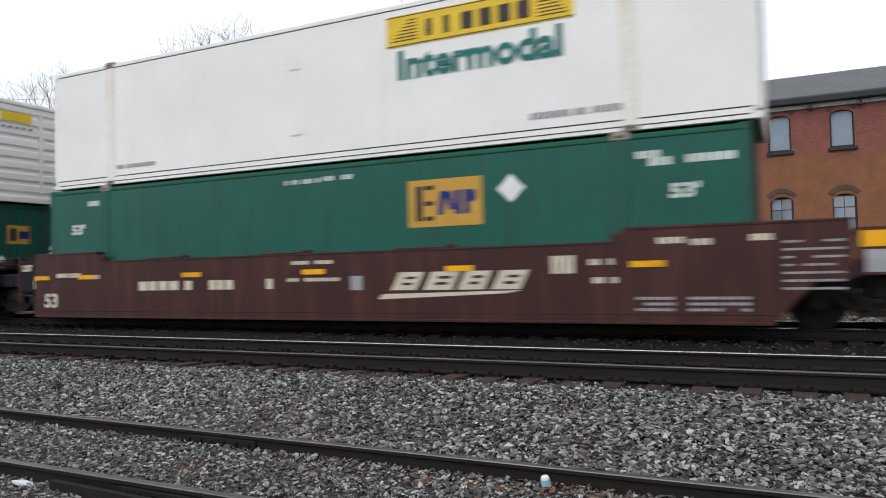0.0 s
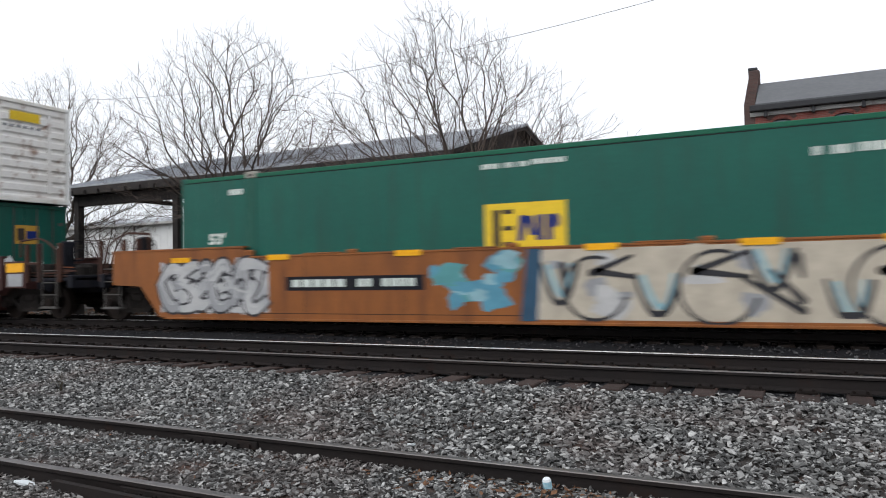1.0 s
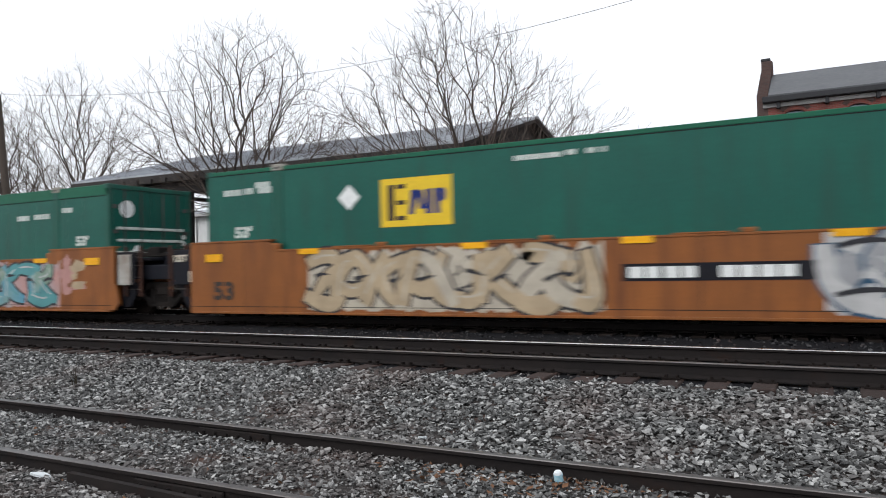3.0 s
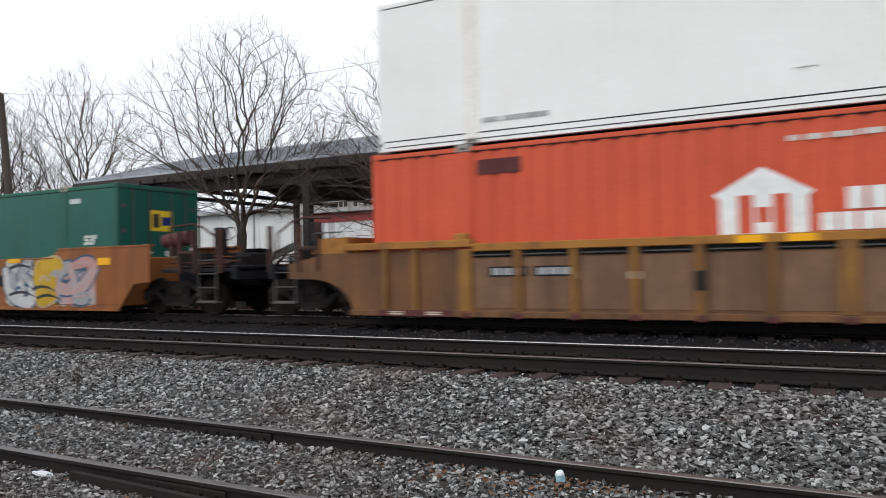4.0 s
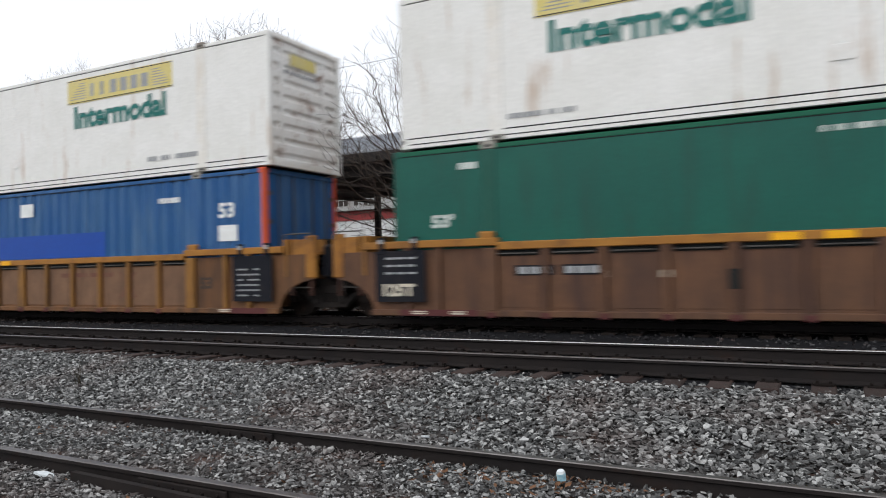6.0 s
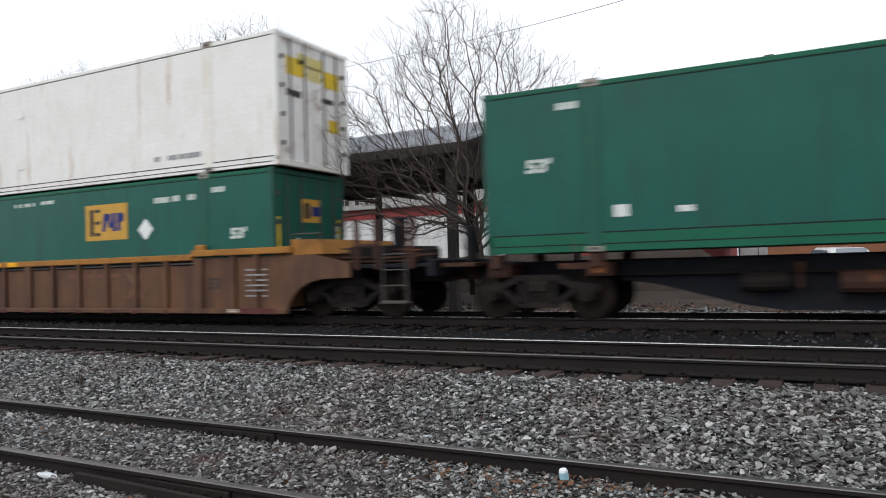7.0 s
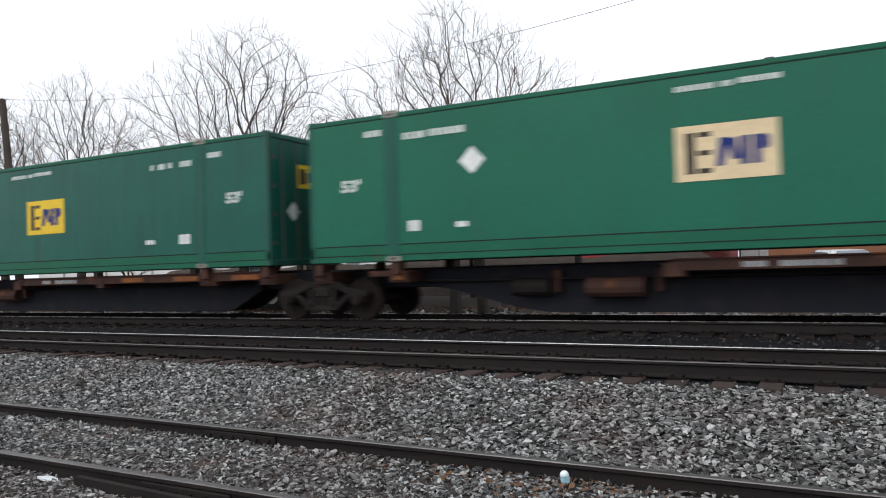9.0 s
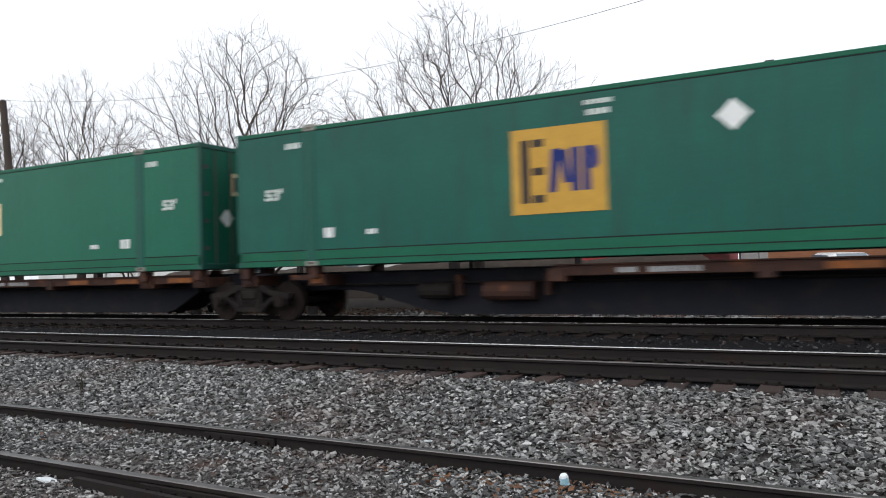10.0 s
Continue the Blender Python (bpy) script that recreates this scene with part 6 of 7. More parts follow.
def box_trailer(x, y):
    t = thing("box_trailer", "white box trailer behind the metal shed", "trailer", at=Matrix.Translation((x, y, ground_z(y))))
    part("body", box(-1.1, 1.1, -3, 3, 1.0, 3.7, bevel=0.04), M_CARPAINT["white"], t)
    part("chassis", box(-0.9, 0.9, -2.8, 2.8, 0.7, 1.0), M_BLACK, t)
    for s in (-1, 1):
        part("wheel", rod((s * 0.75, -1.5, 0.5), (s * 1.05, -1.5, 0.5), 0.5, 16), M_TYRE, t)
        part("corner_post", box(s * 1.1 - 0.05, s * 1.1 + 0.05, -3.03, -2.93, 1.0, 3.7), M_STEEL, t)
    part("door_seam", box(-0.02, 0.02, -3.02, -2.99, 1.1, 3.6), M_DARKSEAM, t)


box_trailer(-3.1, 38.6)


def loader(x, y, turn):
    """A small grey wheeled loader with a raised two-part boom, parked under the shed."""
    m = thing("loader", "grey wheeled loader with raised boom under the shed", "loader", at=pose(x, y, ground_z(y), 0, 0, turn))
    part("chassis", box(-1.3, 1.3, -0.7, 0.7, 0.55, 1.05, bevel=0.05), M_TRIM_GREY, m)
    part("counterweight", box(-1.5, -0.8, -0.75, 0.75, 0.8, 1.6, bevel=0.08), M_TRIM_GREY, m)
    cab = part("cab", box(-0.75, 0.35, -0.6, 0.5, 1.0, 2.35, bevel=0.06), M_BLACK, m)
    part("cab_window", box(-0.62, 0.22, -0.615, -0.602, 1.45, 2.2), M_GLASS, cab)
    part("boom", prism([(-0.9, 1.5), (-0.7, 1.35), (1.6, 2.3), (1.5, 2.55)], -0.16, 0.16), M_TRIM_GREY, m)
    part("arm", prism([(1.35, 2.5), (1.7, 2.5), (2.5, 1.3), (2.35, 1.2)], -0.13, 0.13), M_TRIM_GREY, m)
    part("ram", rod((0.3, 0.0, 1.3), (1.2, 0.0, 2.1), 0.06, 8), M_STEEL, m)
    part("warning_plate", box(-0.2, 0.2, -0.72, -0.705, 1.15, 1.5), M_YELLOW, m)
    for xx in (-0.85, 0.85):
        for sg in (-1, 1):
            w = part("wheel", rod((xx, sg * 0.62, 0.5), (xx, sg * 0.95, 0.5), 0.5, 18), M_TYRE, m)
            part("rim", rod((xx, sg * 0.94, 0.5), (xx, sg * 0.965, 0.5), 0.25, 12), M_TRIM_GREY, w)


loader(-20.2, 9.6, 15)

# ---- spray-painted pieces on the car sides ----
def blob(bm, cx, cz, rx, rz, y, rnd, k=14, rough=0.16, square=0.5):
    pts = []
    for i in range(k):
        a = 2 * math.pi * i / k
        c, s = math.cos(a), math.sin(a)
        f = (1 - square) + square / max(abs(c), abs(s))
        f *= 1 + rnd.uniform(-rough, rough)
        pts.append((cx + rx * f * c, cz + rz * f * s))
    prism(pts, y, y + 0.002, "y", bm)


def stroke_outline(px, pz, qx, qz, w0, w1, rnd):
    """A tapering brush stroke with rounded ends."""
    ang = math.atan2(qz - pz, qx - px)
    pts = []
    for k in range(5):
        a = ang + math.pi / 2 + math.pi * k / 4
        pts.append((px + w0 * math.cos(a), pz + w0 * math.sin(a)))
    for k in range(5):
        a = ang - math.pi / 2 + math.pi * k / 4
        pts.append((qx + w1 * math.cos(a), qz + w1 * math.sin(a)))
    return pts


FORMS = (((0.10, 0.0, 0.15, 0.5, 0.2, 1.0), (0.20, 0.55, 0.5, 0.75, 0.8, 1.0), (0.35, 0.6, 0.6, 0.3, 0.95, 0.0)),
         ((0.88, 0.92, 0.35, 1.0, 0.12, 0.5), (0.12, 0.5, 0.3, 0.0, 0.9, 0.08), (0.5, 0.48, 0.7, 0.55, 0.95, 0.42)),
         ((0.1, 0.92, 0.5, 1.0, 0.92, 0.85), (0.88, 0.85, 0.5, 0.5, 0.15, 0.15), (0.1, 0.1, 0.5, 0.0, 0.92, 0.12)),
         ((0.05, 0.0, 0.2, 0.7, 0.5, 1.0), (0.5, 1.0, 0.75, 0.6, 0.95, 0.0), (0.2, 0.4, 0.5, 0.33, 0.8, 0.38)),
         ((0.1, 1.0, 0.08, 0.3, 0.45, 0.0), (0.45, 0.0, 0.85, 0.2, 0.9, 1.0), (0.5, 0.85, 0.5, 0.6, 0.48, 0.4)),
         ((0.92, 1.0, 0.4, 1.0, 0.2, 0.7), (0.2, 0.7, 0.6, 0.5, 0.85, 0.4), (0.85, 0.4, 0.75, 0.02, 0.1, 0.0)))


def ribbon(P, w0, w1, y, grow=0.0, n=10):
    """A flat band of paint along a bent stroke, with slanted ends; it swells in the middle."""
    (ax, az), (bx, bz), (cx, cz) = P
    pts = []
    for i in range(n + 1):
        f = -0.03 - grow * 0.3 + (1.06 + grow * 0.6) * i / n
        u, v, w = (1 - f) * (1 - 2 * f), 4 * f * (1 - f), f * (2 * f - 1)
        pts.append((u * ax + v * bx + w * cx, min(max(u * az + v * bz + w * cz, 0.29), 1.27), (w0 + (w1 - w0) * f) * (0.82 + 0.36 * math.sin(math.pi * min(1, max(0, f)))) + grow))
    bm, prev = bmesh.new(), None
    for i, (px, pz, w) in enumerate(pts):
        (qx, qz, _a), (rx, rz, _b) = pts[max(i - 1, 0)], pts[min(i + 1, n)]
        l = math.hypot(rx - qx, rz - qz) or 1
        nx, nz = -(rz - qz) / l, (rx - qx) / l
        cur = [bm.verts.new((px + k * nx * w, y, pz + k * nz * w)) for k in (-1, 1)] + [bm.verts.new((px + k * nx * w, y + 0.001, pz + k * nz * w)) for k in (-1, 1)]
        if prev:
            for a, b in ((0, 1), (1, 3), (3, 2), (2, 0)):
                bm.faces.new((prev[a], prev[b], cur[b], cur[a]))
        prev = cur
    bmesh.ops.recalc_face_normals(bm, faces=bm.faces)
    return bm


def spray_piece(car, x0, x1, z0, z1, letters, palette, edge, back=None, seed=1, lean=0.12, thick=0.13, lit="white"):
    """Interlocking bent bands of spray paint with dark edges on a cloudy coloured ground, as plain shapes that spell nothing."""
    rnd = random.Random(seed)
    h, step, y = z1 - z0, (x1 - x0) / letters, -SIDE_Y
    root = car
    if back:
        pts, n = [], 8 * letters
        for k in range(n):
            pts.append((x0 + (x1 - x0) * k / (n - 1), z0 + h * rnd.uniform(0.0, 0.07)))
        for k in range(n):
            pts.append((x1 - (x1 - x0) * k / (n - 1), z1 - h * rnd.uniform(0.0, 0.16)))
        root = part("painted_ground", prism(pts, y - 0.0022, y - 0.0010), GRAF[back], car)
    last = None
    for k in range(letters):
        a, w = x0 + k * step - 0.15 * step, step * rnd.uniform(1.2, 1.6)
        a = min(a, x1 - w * 0.98)
        pick = rnd.choice([i for i in range(len(FORMS)) if i != last])
        last = pick
        lift, tilt = 0.0012 * (k % 2), lean + rnd.uniform(-0.25, 0.25)
        for j, form in enumerate(FORMS[pick]):
            lz = lambda v: z0 + h * (0.15 + 0.70 * v)
            P = [(a + w * (0.05 + 0.88 * u) + tilt * (v - 0.5) + rnd.uniform(-0.12, 0.12), min(max(lz(v) + rnd.uniform(-0.07, 0.07), z0 + h * thick), z1 - h * thick)) for u, v in (form[0:2], form[2:4], form[4:6])]
            w0, w1 = h * thick * rnd.uniform(0.75, 1.15), h * thick * rnd.uniform(0.7, 1.2)
            part("painted_edge", ribbon(P, w0, w1, y - 0.0030 - lift - 0.0004 * j, 0.05), GRAF[edge], root)
            part("painted_stroke", ribbon(P, w0, w1, y - 0.0060 - lift - 0.0004 * j), GRAF[rnd.choice(palette)], root)
            f = rnd.uniform(0.1, 0.3)
            Q = [(P[0][0] + (P[1][0] - P[0][0]) * f + 0.03, P[0][1] + (P[1][1] - P[0][1]) * f + 0.05), (P[1][0] + 0.03, P[1][1] + 0.05), (P[1][0] * 0.5 + P[2][0] * 0.5 + 0.02, P[1][1] * 0.5 + P[2][1] * 0.5 + 0.05)]
            part("painted_mark", ribbon(Q, 0.022, 0.012, y - 0.0088 - lift), GRAF[lit if rnd.random() < 0.6 else rnd.choice(palette)], root)
        u, v = a + w * rnd.uniform(0.25, 0.6), z0 + h * rnd.uniform(0.3, 0.7)
        part("painted_mark", ribbon([(u, v), (u + w * 0.16, v + h * rnd.uniform(-0.06, 0.10)), (u + w * 0.30, v + h * rnd.uniform(-0.12, 0.12))], 0.045, 0.012, y - 0.0102), GRAF[edge], root)


def ring(parent, cx, cz, r, w, material, a0=0.0, a1=2 * math.pi, squash=1.0):
    bm = bmesh.new()
    n = 28
    for k in range(n):
        p, q = a0 + (a1 - a0) * k / n, a0 + (a1 - a0) * (k + 1) / n
        prism([(cx + r * math.cos(p), cz + r * squash * math.sin(p)), (cx + (r + w) * math.cos(p), cz + (r + w) * squash * math.sin(p)),
               (cx + (r + w) * math.cos(q), cz + (r + w) * squash * math.sin(q)), (cx + r * math.cos(q), cz + r * squash * math.sin(q))], -SIDE_Y - 0.0106, -SIDE_Y - 0.0098, "y", bm)
    bmesh.ops.remove_doubles(bm, verts=bm.verts, dist=0.0005)
    return part("painted_ring", bm, material, parent)


def splashes(car, x0, x1, z0, z1, count, palette, seed):
    """Loose soft patches of spray colour."""
    rnd = random.Random(seed)
    for k in range(count):
        bm = bmesh.new()
        blob(bm, rnd.uniform(x0, x1), rnd.uniform(z0, z1), rnd.uniform(0.10, 0.34), rnd.uniform(0.07, 0.2), -SIDE_Y - 0.0030 - 0.00015 * k, rnd, 11, 0.35, 0.2)
        part("painted_patch", bm, GRAF[palette[k % len(palette)]], car)


def side_text(car, x0, x1, z0, z1, material, count, seed, y=None):
    bars(car, x0, x1, z0, z1, material, count, -SIDE_Y if y is None else y, 0.006, seed)


def strips(car, xs, z, w=0.62, t=0.13):
    for x in xs:
        part("reflective_strip", box(x, x + w, -SIDE_Y - 0.02, -SIDE_Y - 0.014, z, z + t), M_REFLECT, car)


# ---- the train, from its leading cars to its last ----
START = dict(Z=-36.08, A=-16.676, B=6.862, C=26.265, D=45.636, E=69.084, F=88.544, G=107.896, H=128.948, I=146.144, J=163.368, K=180.600)
LINE_Y = -0.12
rolling = []


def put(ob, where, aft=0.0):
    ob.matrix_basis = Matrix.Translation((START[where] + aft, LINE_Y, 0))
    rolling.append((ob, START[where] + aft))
    return ob


BROWN_CAR = "dark brown smooth-sided well car with cream stencils"
z_car = put(smooth_well_car(M_CAR_BROWN, BROWN_CAR, "free", "joint"), "Z")
put(green_box(ON_WELL, M_GOLD, 10.3, 1.53, "dark green container riding low in a brown well car", lower=0.16, low_labels=False, seed=40), "Z")
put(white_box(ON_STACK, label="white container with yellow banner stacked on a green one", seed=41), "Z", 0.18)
truck(z_car, -1.72)

a_car = put(smooth_well_car(M_CAR_BROWN, BROWN_CAR, "joint", "free"), "A")
truck(a_car, -1.72), truck(a_car, 17.87)
em = part("emblem", prism([(9.62, 0.50), (12.2, 0.60), (12.45, 0.65), (9.72, 0.60)], -SIDE_Y - 0.008, -SIDE_Y - 0.003), M_DECAL_CREAM, a_car, "cream emblem of slanted blocks over a swoosh")
for a, w in ((9.90, 0.52), (10.58, 0.56), (11.26, 0.50), (11.92, 0.52)):
    part("slanted_block", prism([(a, 0.67), (a + w, 0.67), (a + w + 0.17, 1.0), (a + 0.17, 1.0)], -SIDE_Y - 0.008, -SIDE_Y - 0.003), M_DECAL_CREAM, em)
    part("dark_slit", prism([(a + 0.22, 0.76), (a + w - 0.08, 0.76), (a + w - 0.06, 0.81), (a + 0.24, 0.81)], -SIDE_Y - 0.011, -SIDE_Y - 0.0085), M_CAR_BROWN, em)
    part("dark_slit", prism([(a + 0.28, 0.87), (a + w, 0.87), (a + w + 0.02, 0.92), (a + 0.30, 0.92)], -SIDE_Y - 0.011, -SIDE_Y - 0.0085), M_CAR_BROWN, em)
side_text(a_car, 3.3, 4.55, 0.72, 0.92, M_DECAL_CREAM, 4, 1), side_text(a_car, 4.7, 6.1, 0.72, 0.92, M_DECAL_CREAM, 6, 2)
side_text(a_car, 6.95, 7.15, 0.72, 0.93, M_DECAL_CREAM, 1, 3)
side_text(a_car, 7.5, 8.75, 0.86, 0.93, M_DECAL_CREAM, 9, 4), side_text(a_car, 7.6, 8.6, 1.20, 1.27, M_DECAL_CREAM, 7, 5)
side_text(a_car, 9.0, 9.3, 0.68, 0.95, M_DECAL_GREY, 1, 6)
lettering("53", 0.46, a_car, M_DECAL_CREAM, 0.05, -SIDE_Y - 0.008, 0.34, 1.1, bold=0.015)
for i, (x, z) in enumerate(((13.0, 1.12), (13.0, 1.02), (13.0, 0.92), (13.65, 1.05), (13.7, 0.75), (14.75, 1.36), (15.15, 1.32), (16.0, 1.36), (0.5, 1.05), (0.95, 1.05), (1.6, 1.0))):
    side_text(a_car, x, x + 0.42, z, z + 0.10, M_DECAL_CREAM, 4, 60 + i)
for k in range(7):
    side_text(a_car, 16.55, 17.35, 0.62 + k * 0.115, 0.655 + k * 0.115, M_DECAL_GREY, 6, 80 + k)
for k in range(3):
    side_text(a_car, 14.4, 15.0, 0.30 + k * 0.09, 0.345 + k * 0.09, M_DECAL_GREY, 5, 90 + k)
    side_text(a_car, 15.2, 16.1, 0.30 + k * 0.09, 0.345 + k * 0.09, M_DECAL_GREY, 7, 95 + k)
strips(a_car, (-0.3, 1.3, 4.63, 7.86, 11.04, 14.32), 1.0, 0.54, 0.10)
part("notice_board", box(17.50, 18.3, -SIDE_Y + 0.05, -SIDE_Y + 0.09, 0.82, 1.50), M_CAR_BROWN, a_car)
part("reflective_panel", box(17.55, 18.25, -SIDE_Y + 0.042, -SIDE_Y + 0.049, 1.22, 1.45), M_REFLECT, a_car)
part("white_panel", box(17.60, 18.2, -SIDE_Y + 0.042, -SIDE_Y + 0.049, 0.86, 1.18), M_DECAL_GREY, a_car)
put(green_box(ON_WELL, M_GOLD, 10.19, 1.53, "dark green container with golden emblem low in a brown well car", lower=0.16, placard=(12.24, 2.14), low_labels=False, seed=50, fifty=1.80, number=14.62), "A")
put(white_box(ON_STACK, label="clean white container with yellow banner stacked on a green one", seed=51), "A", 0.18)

b_car = put(smooth_well_car(M_CAR_ORANGE, "orange smooth-sided well car with silver and cream graffiti", "free", "joint"), "B")
truck(b_car, -1.72)
spray_piece(b_car, -0.45, 2.60, 0.20, 1.42, 6, ["dull_silver", "silver"], "black", "dull_silver", 21, 0.02, 0.095)
part("number_board", box(3.05, 6.2, -SIDE_Y - 0.006, -SIDE_Y - 0.002, 0.70, 0.98), M_BLACK, b_car, "black board with white marks")
side_text(b_car, 3.2, 4.5, 0.77, 0.92, M_DECAL_PALE, 5, 11, -SIDE_Y - 0.004), side_text(b_car, 4.75, 6.05, 0.77, 0.92, M_DECAL_PALE, 7, 12, -SIDE_Y - 0.004)
splashes(b_car, 6.4, 8.1, 0.35, 1.25, 24, ["blue", "sky", "blue", "teal"], 3)
part("paint_edge", prism([(8.05, 0.15), (8.35, 0.15), (8.45, 1.38), (8.2, 1.38)], -SIDE_Y - 0.007, -SIDE_Y - 0.003), GRAF["navy"], b_car)
part("paint_field", box(8.36, 14.8, -SIDE_Y - 0.0028, -SIDE_Y - 0.001, 0.18, 1.36), GRAF["cream"], b_car, "cream painted field")
splashes(b_car, 8.7, 14.5, 0.35, 1.25, 26, ["white", "cream", "silver", "cream"], 44)
for cx, r in ((9.35, 0.50), (11.25, 0.55), (13.6, 0.56)):
    ring(b_car, cx, 0.70, r, 0.055, GRAF["black"], 1.2, 6.0, 0.98)
for px, pz, qx, qz in ((9.3, 0.95, 9.95, 1.22), (9.4, 0.98, 10.0, 0.88), (10.9, 0.95, 11.7, 1.25), (10.9, 0.96, 11.7, 0.86), (12.4, 0.5, 12.0, 0.95), (12.4, 0.35, 11.6, 0.85), (13.4, 0.92, 14.4, 1.18), (13.4, 0.92, 14.45, 0.76), (12.35, 1.15, 12.4, 0.85), (8.8, 1.1, 8.85, 0.6)):
    part("painted_stroke", prism(stroke_outline(px, pz, qx, qz, 0.06, 0.03, None), -SIDE_Y - 0.0112, -SIDE_Y - 0.0104), GRAF["black"], b_car)
for cx, cz, w in ((8.75, 0.75, 0.30), (10.35, 0.55, 0.34), (12.0, 0.95, 0.30), (13.0, 0.42, 0.28), (14.35, 0.62, 0.26)):
    part("painted_stroke", ribbon([(cx - w, cz + 0.32), (cx, cz - 0.30), (cx + w, cz + 0.30)], 0.035, 0.05, -SIDE_Y - 0.0100), GRAF["black"], b_car)
    part("painted_mark", ribbon([(cx - w + 0.12, cz + 0.30), (cx + 0.06, cz - 0.16), (cx + w - 0.10, cz + 0.32)], 0.05, 0.03, -SIDE_Y - 0.0094), GRAF["sky"], b_car)
part("painted_ground", prism([(14.5, 0.18), (15.2, 0.18), (15.5, 0.6), (15.3, 1.35), (14.2, 1.36), (14.75, 0.8)], -SIDE_Y - 0.006, -SIDE_Y - 0.003), GRAF["blue"], b_car)
splashes(b_car, 14.6, 16.2, 0.3, 1.3, 26, ["blue", "sky", "blue", "teal"], 5)
strips(b_car, (-0.1, 2.58, 5.6, 9.2, 11.58, 13.46), 1.33, 0.55, 0.11)
strips(b_car, (15.51,), 1.24, 0.57, 0.17)
put(green_box(ON_WELL, M_YELLOW, 7.34, 1.03, "dark green container low in an orange well car", lower=0.16, low_labels=False, seed=60), "B")

c_car = put(smooth_well_car(M_CAR_ORANGE, "orange middle well car covered in blue-green graffiti", "joint", "joint"), "C")
truck(c_car, -1.72)
lettering("53", 0.52, c_car, M_DECAL_DARK, 0.35, -SIDE_Y - 0.008, 0.40, 1.15, bold=0.02)
spray_piece(c_car, 2.2, 6.7, 0.16, 1.40, 8, ["blue_cream", "blue", "cream", "sky_cream", "sky"], "black", "pink_silver", 6, -0.30, 0.095)
part("number_board", box(6.85, 9.1, -SIDE_Y - 0.007, -SIDE_Y - 0.002, 0.66, 1.08), M_BLACK, c_car, "black board with white marks")
side_text(c_car, 7.0, 8.95, 0.74, 1.0, M_DECAL_WHITE, 3, 14, -SIDE_Y - 0.005)
spray_piece(c_car, 9.2, 14.6, 0.16, 1.40, 7, ["teal_mint", "mint", "blue_mint", "teal", "blue"], "black", "pink_silver", 7, -0.3, 0.125)
splashes(c_car, 14.7, 15.3, 0.6, 1.3, 12, ["pink", "pink", "tan"], 8)
strips(c_car, (6.05, 8.99, 11.18, 13.6), 1.31, 0.5, 0.11)
strips(c_car, (0.19, 15.54), 1.22, 0.52, 0.17)
for k in range(3):
    side_text(c_car, 1.45, 2.0, 0.55 + k * 0.16, 0.60 + k * 0.16, M_DECAL_GREY, 4, 120 + k)
cc = put(green_box(ON_WELL, None, 0, 0, "dark green container with white gabled emblem in a well car", lower=0.16, drop=0.2, upper=0.28, low_labels=False, seed=70), "C")
house_emblem(cc, 6.55, 7.9, ON_WELL + 1.06, ON_WELL + 2.04, M_DECAL_RED)
bars(cc, 8.4, 9.36, ON_WELL + 1.42, ON_WELL + 1.72, M_DECAL_WHITE, 3, seed=15), bars(cc, 8.07, 9.6, ON_WELL + 1.06, ON_WELL + 1.36, M_DECAL_WHITE, 5, seed=16)

d_car = put(smooth_well_car(M_CAR_ORANGE, "orange end well car with tan and pink graffiti", "joint", "free"), "D")
truck(d_car, -1.72), truck(d_car, 17.87)
lettering("53", 0.52, d_car, M_DECAL_DARK, 0.35, -SIDE_Y - 0.008, 0.40, 1.15, bold=0.02)
spray_piece(d_car, 2.9, 8.9, 0.15, 1.42, 8, ["tan", "cream", "tan"], "black", "cream", 9, 0.1, 0.12, "cream")
part("number_board", box(9.2, 12.0, -SIDE_Y - 0.006, -SIDE_Y - 0.002, 0.70, 0.98), M_BLACK, d_car, "black board with white marks")
side_text(d_car, 9.3, 11.8, 0.75, 0.93, M_DECAL_WHITE, 9, 17, -SIDE_Y - 0.004)
for x0, x1, palette, back in ((12.1, 13.35, ["white", "silver"], "white"), (13.2, 14.25, ["yellow"], "yellow"), (14.1, 15.6, ["pink", "pink_silver", "silver"], "pink_silver")):
    spray_piece(d_car, x0, x1, 0.18, 1.40, 2, palette, "navy" if back != "yellow" else "tan", back, int(x0 * 7), 0.1, 0.12, back)
for x0, x1, z in ((12.3, 13.2, 1.18), (12.25, 13.3, 0.48), (13.2, 14.1, 0.62), (13.4, 14.3, 0.40)):
    part("painted_mark", ribbon([(x0, z), ((x0 + x1) / 2, z + 0.07), (x1, z - 0.04)], 0.045, 0.015, -SIDE_Y - 0.0108), GRAF["black"], d_car)
strips(d_car, (2.68, 6.33, 9.2, 12.2), 1.31, 0.5, 0.11)
strips(d_car, (0.14, 15.7), 1.20, 0.45, 0.17)
put(green_box(ON_WELL, M_YELLOW, 4.52, 1.48, "dark green container with bright yellow emblem in a well car", lower=0.16, placard=(3.78, 2.11), number=0.5, low_labels=False, seed=80, ew=1.54, eh=0.93), "D")

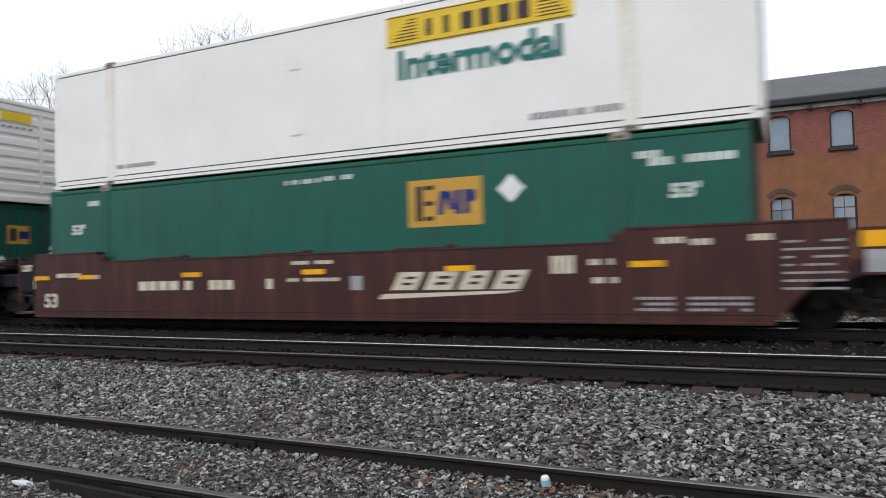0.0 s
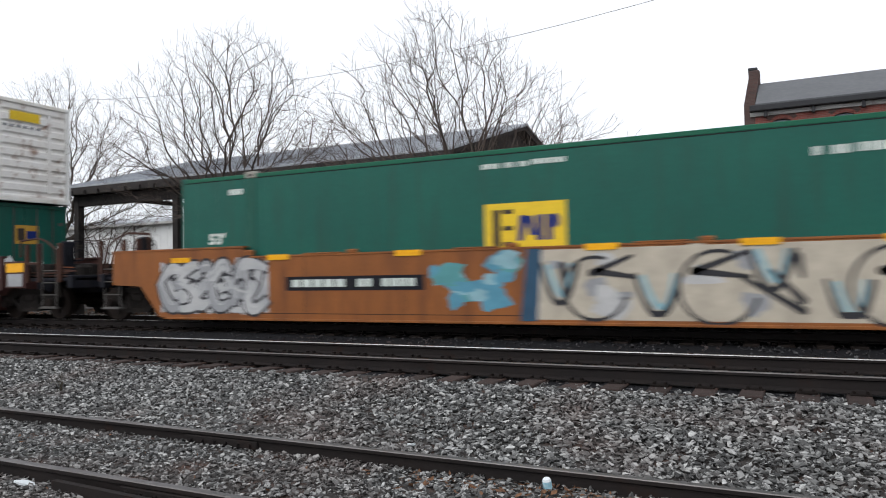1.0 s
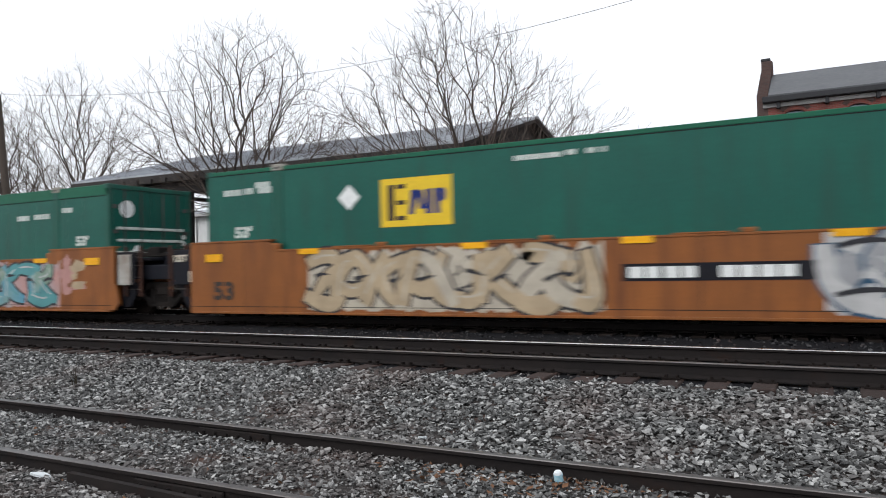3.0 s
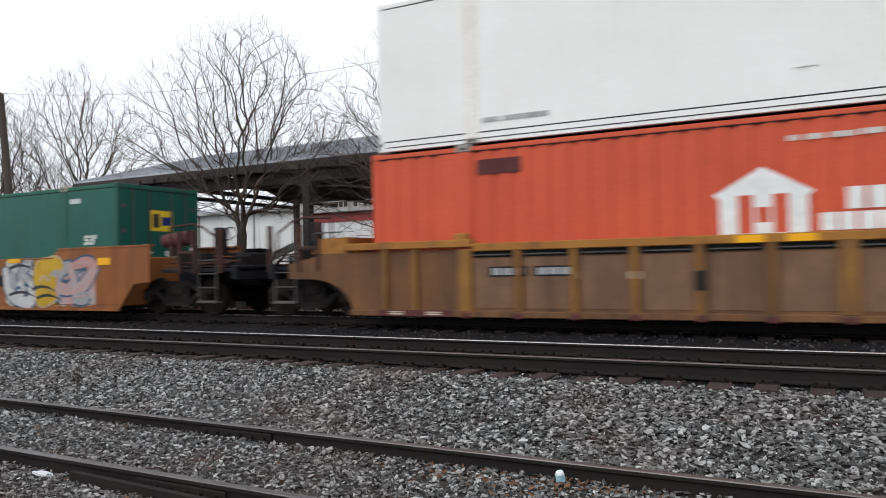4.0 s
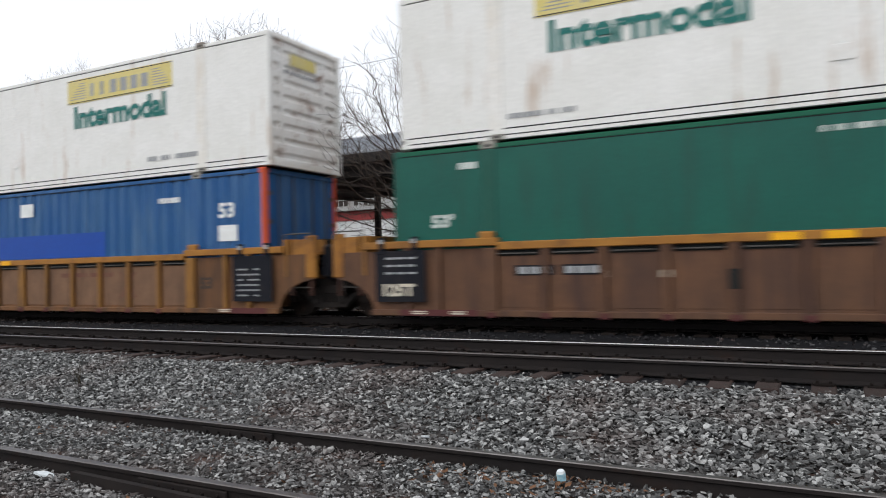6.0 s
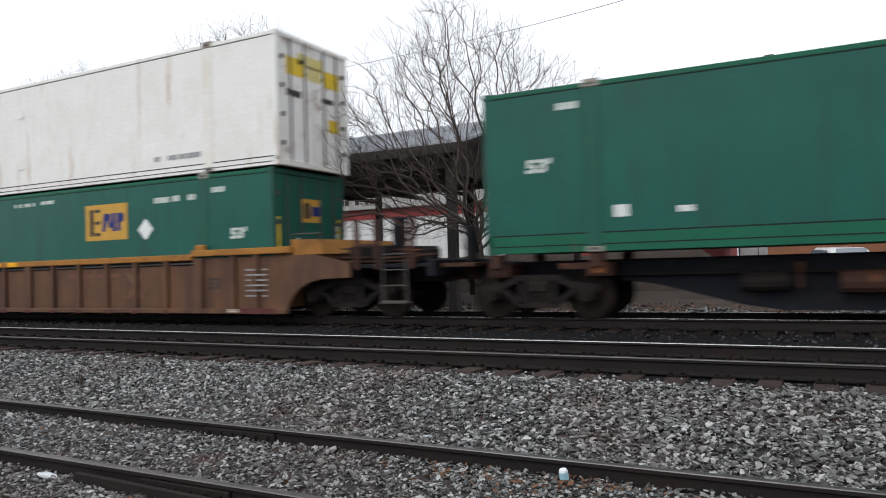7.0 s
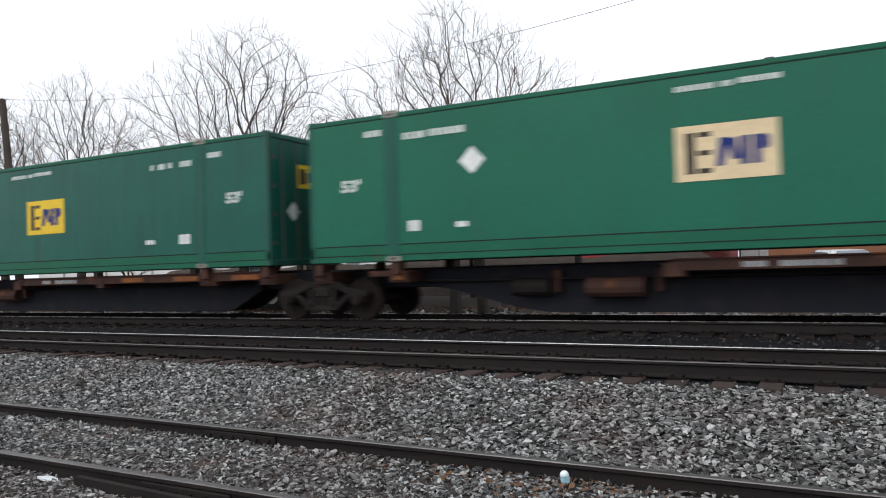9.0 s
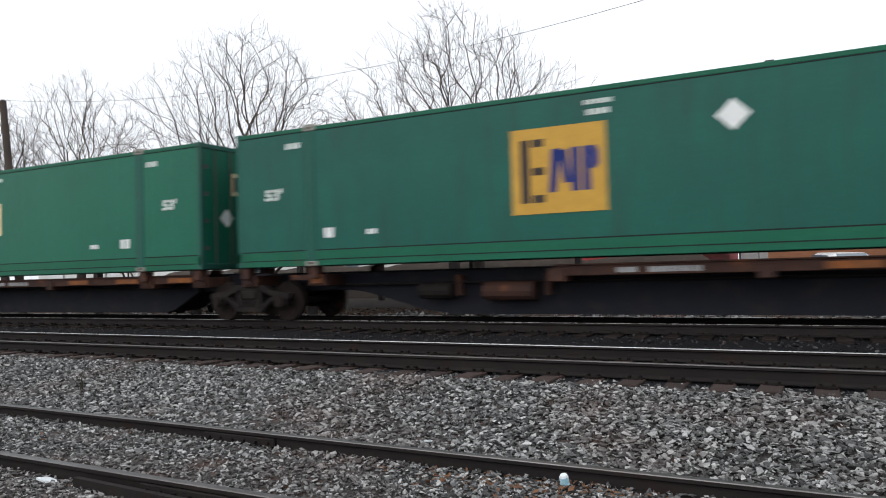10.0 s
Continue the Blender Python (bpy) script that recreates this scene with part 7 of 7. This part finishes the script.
OCHRE_CAR = "weathered ochre well car with upright side posts"
e_car = put(ribbed_well_car(OCHRE_CAR, "free", "joint"), "E")
truck(e_car, -1.72)
ec = put(freight_container(ON_WELL, M_ORANGE, M_ORANGE, "orange corrugated container with white gabled emblem in a well car", "deep", "doors", posts=M_ORANGE), "E")
house_emblem(ec, 6.28, 7.68, ON_WELL + 1.06, ON_WELL + 2.12, M_ORANGE)
bars(ec, 8.1, 8.95, ON_WELL + 1.42, ON_WELL + 1.74, M_DECAL_WHITE, 3, seed=18), bars(ec, 7.75, 9.0, ON_WELL + 1.12, ON_WELL + 1.38, M_DECAL_WHITE, 5, seed=19)
bars(ec, 9.2, 9.95, ON_WELL + 1.12, ON_WELL + 1.38, M_DECAL_WHITE, 3, seed=20)
small_labels(ec, ON_WELL, [(7.35, 2.47, 0.9, 0.085), (8.3, 2.48, 0.63, 0.085), (12.16, 2.28, 0.6, 0.12), (12.9, 2.29, 0.9, 0.12)], M_DECAL_PALE, 23)
part("scorch_patch", box(2.25, 3.1, -HALF - 0.001, -HALF + 0.002, ON_WELL + 2.35, ON_WELL + 2.62), M_MAROON, ec, "dark scuffed patch")
hexagon = [(-0.2 + 0.26 * math.cos(k * math.pi / 3), ON_WELL + 1.55 + 0.26 * math.sin(k * math.pi / 3)) for k in range(6)]
part("emblem", prism(hexagon, LONG - 0.03, LONG - 0.026, "x"), M_DECAL_WHITE, ec, "white hexagon emblem on the end door")
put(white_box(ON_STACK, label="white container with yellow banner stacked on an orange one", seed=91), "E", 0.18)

f_car = put(ribbed_well_car(OCHRE_CAR, "joint", "joint"), "F")
truck(f_car, -1.72)
fc = put(freight_container(ON_WELL, M_BLUE, M_BLUE, "faded blue corrugated container with red corner posts in a well car", "deep", "doors", posts=M_BLUE, corners=M_RED_POST), "F")
square_emblem(fc, 2.5, 4.03, ON_WELL + 1.53, ON_WELL + 2.42, M_YELLOW)
part("fresh_paint", box(5.15, 11.1, -HALF - 0.002, -HALF + 0.002, ON_WELL + 1.12, ON_WELL + 1.72), M_BLUE_NEW, fc, "bright blue repainted patch")
decal(fc, "white_label", 7.81, 8.34, ON_WELL + 2.22, ON_WELL + 2.56, M_DECAL_WHITE)
decal(fc, "white_label", 14.82, 15.36, ON_WELL + 1.35, ON_WELL + 1.70, M_DECAL_WHITE)
lettering("53", 0.44, fc, M_DECAL_WHITE, 14.82, -HALF - 0.005, ON_WELL + 1.88, 1.1, bold=0.015)
small_labels(fc, ON_WELL, [(12.98, 2.29, 0.67, 0.12)], M_DECAL_WHITE, 25)
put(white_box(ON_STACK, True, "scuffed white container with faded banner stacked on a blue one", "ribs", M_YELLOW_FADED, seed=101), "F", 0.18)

g_car = put(ribbed_well_car("rust-brown worn well car with upright side posts", "joint", "free", M_CAR_WORN), "G")
truck(g_car, -1.72), truck(g_car, 17.87)
gc = put(green_box(ON_WELL, M_GOLD, 10.17, 1.54, "dark green container with golden emblem in an ochre well car", lower=0.16, placard=(12.29, 1.74), low_labels=False, seed=110), "G")
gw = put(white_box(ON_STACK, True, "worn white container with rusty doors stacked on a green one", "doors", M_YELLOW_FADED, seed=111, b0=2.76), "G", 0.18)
for yy in (-1.14, 1.05):
    part("reflective_strip", box(LONG - 0.03, LONG - 0.026, yy, yy + 0.09, ON_WELL + 0.45, ON_WELL + 1.85), M_YELLOW, gc)
for y0, y1, z0, z1, paint in ((-0.95, -0.30, 2.02, 2.42, M_YELLOW), (-0.22, 0.30, 2.02, 2.34, M_YELLOW_FADED), (0.38, 1.0, 1.98, 2.36, M_YELLOW), (0.55, 0.95, 0.95, 1.25, M_YELLOW),
                              (-0.95, -0.45, 1.55, 1.70, M_DECAL_DARK), (0.30, 0.75, 1.60, 1.72, M_DECAL_DARK)):
    part("door_label", box(LONG - 0.03, LONG - 0.026, y0, y1, ON_STACK + z0, ON_STACK + z1), paint, gw)
for car in (e_car, f_car, g_car):
    lettering("53", 0.34, car, M_DECAL_DARK, 14.35, -SIDE_Y + 0.084, 0.62, 1.1, bold=0.012)
    for k in range(6):
        side_text(car, 15.55, 16.15, 0.45 + 0.11 * k, 0.485 + 0.11 * k, M_DECAL_GREY, 4, 140 + k, -SIDE_Y - 0.006)
    strips(car, (6.6, 7.3), 1.27, 0.4, 0.11)

SPINE = "rusty dark spine car platform under a container"
for where, first in (("H", True), ("I", False), ("J", False), ("K", False)):
    s_car = put(spine_platform(SPINE, first), where)
    truck(s_car, 0.85 if first else 0.07)
put(green_box(ON_SPINE, M_YELLOW, 7.93, 1.04, "dark green container with yellow emblem on a spine car", seed=120), "H")
put(green_box(ON_SPINE, M_YELLOW, 7.93, 1.03, "dark green container with scuffed side on a spine car", seed=130), "I")
put(green_box(ON_SPINE, M_CREAM, 7.28, 1.10, "brighter green container with faded cream emblem on a spine car", placard=(3.70, 1.81), seed=140, number=2.25, paint=M_GREEN_FRESH), "J")
put(green_box(ON_SPINE, M_GOLD, 6.44, 0.78, "green container with large golden emblem on a spine car", placard=(10.13, 2.14), seed=150, ew=1.7, eh=1.5, top_label=False), "K")


def motions():
    """The whole train rolls at a steady 19.2 m/s towards -x; every wheelset turns with it."""
    def gone(t):
        return 19.200 * t - 0.0083 * t * t + 0.0006 * t ** 3
    for ob, x in rolling:
        walk(ob, [(t, Matrix.Translation((x - gone(t), LINE_Y, 0))) for t in (0, 2, 4, 6, 8, 10)])
    steps = [k / FPS for k in range(int(10 * FPS) + 1)]
    for w, x in wheelsets:
        walk(w, [(t, Matrix.Translation((x, 0, WHEEL_R)) @ Matrix.Rotation(-gone(t) / WHEEL_R, 4, "Y")) for t in steps])


motions()
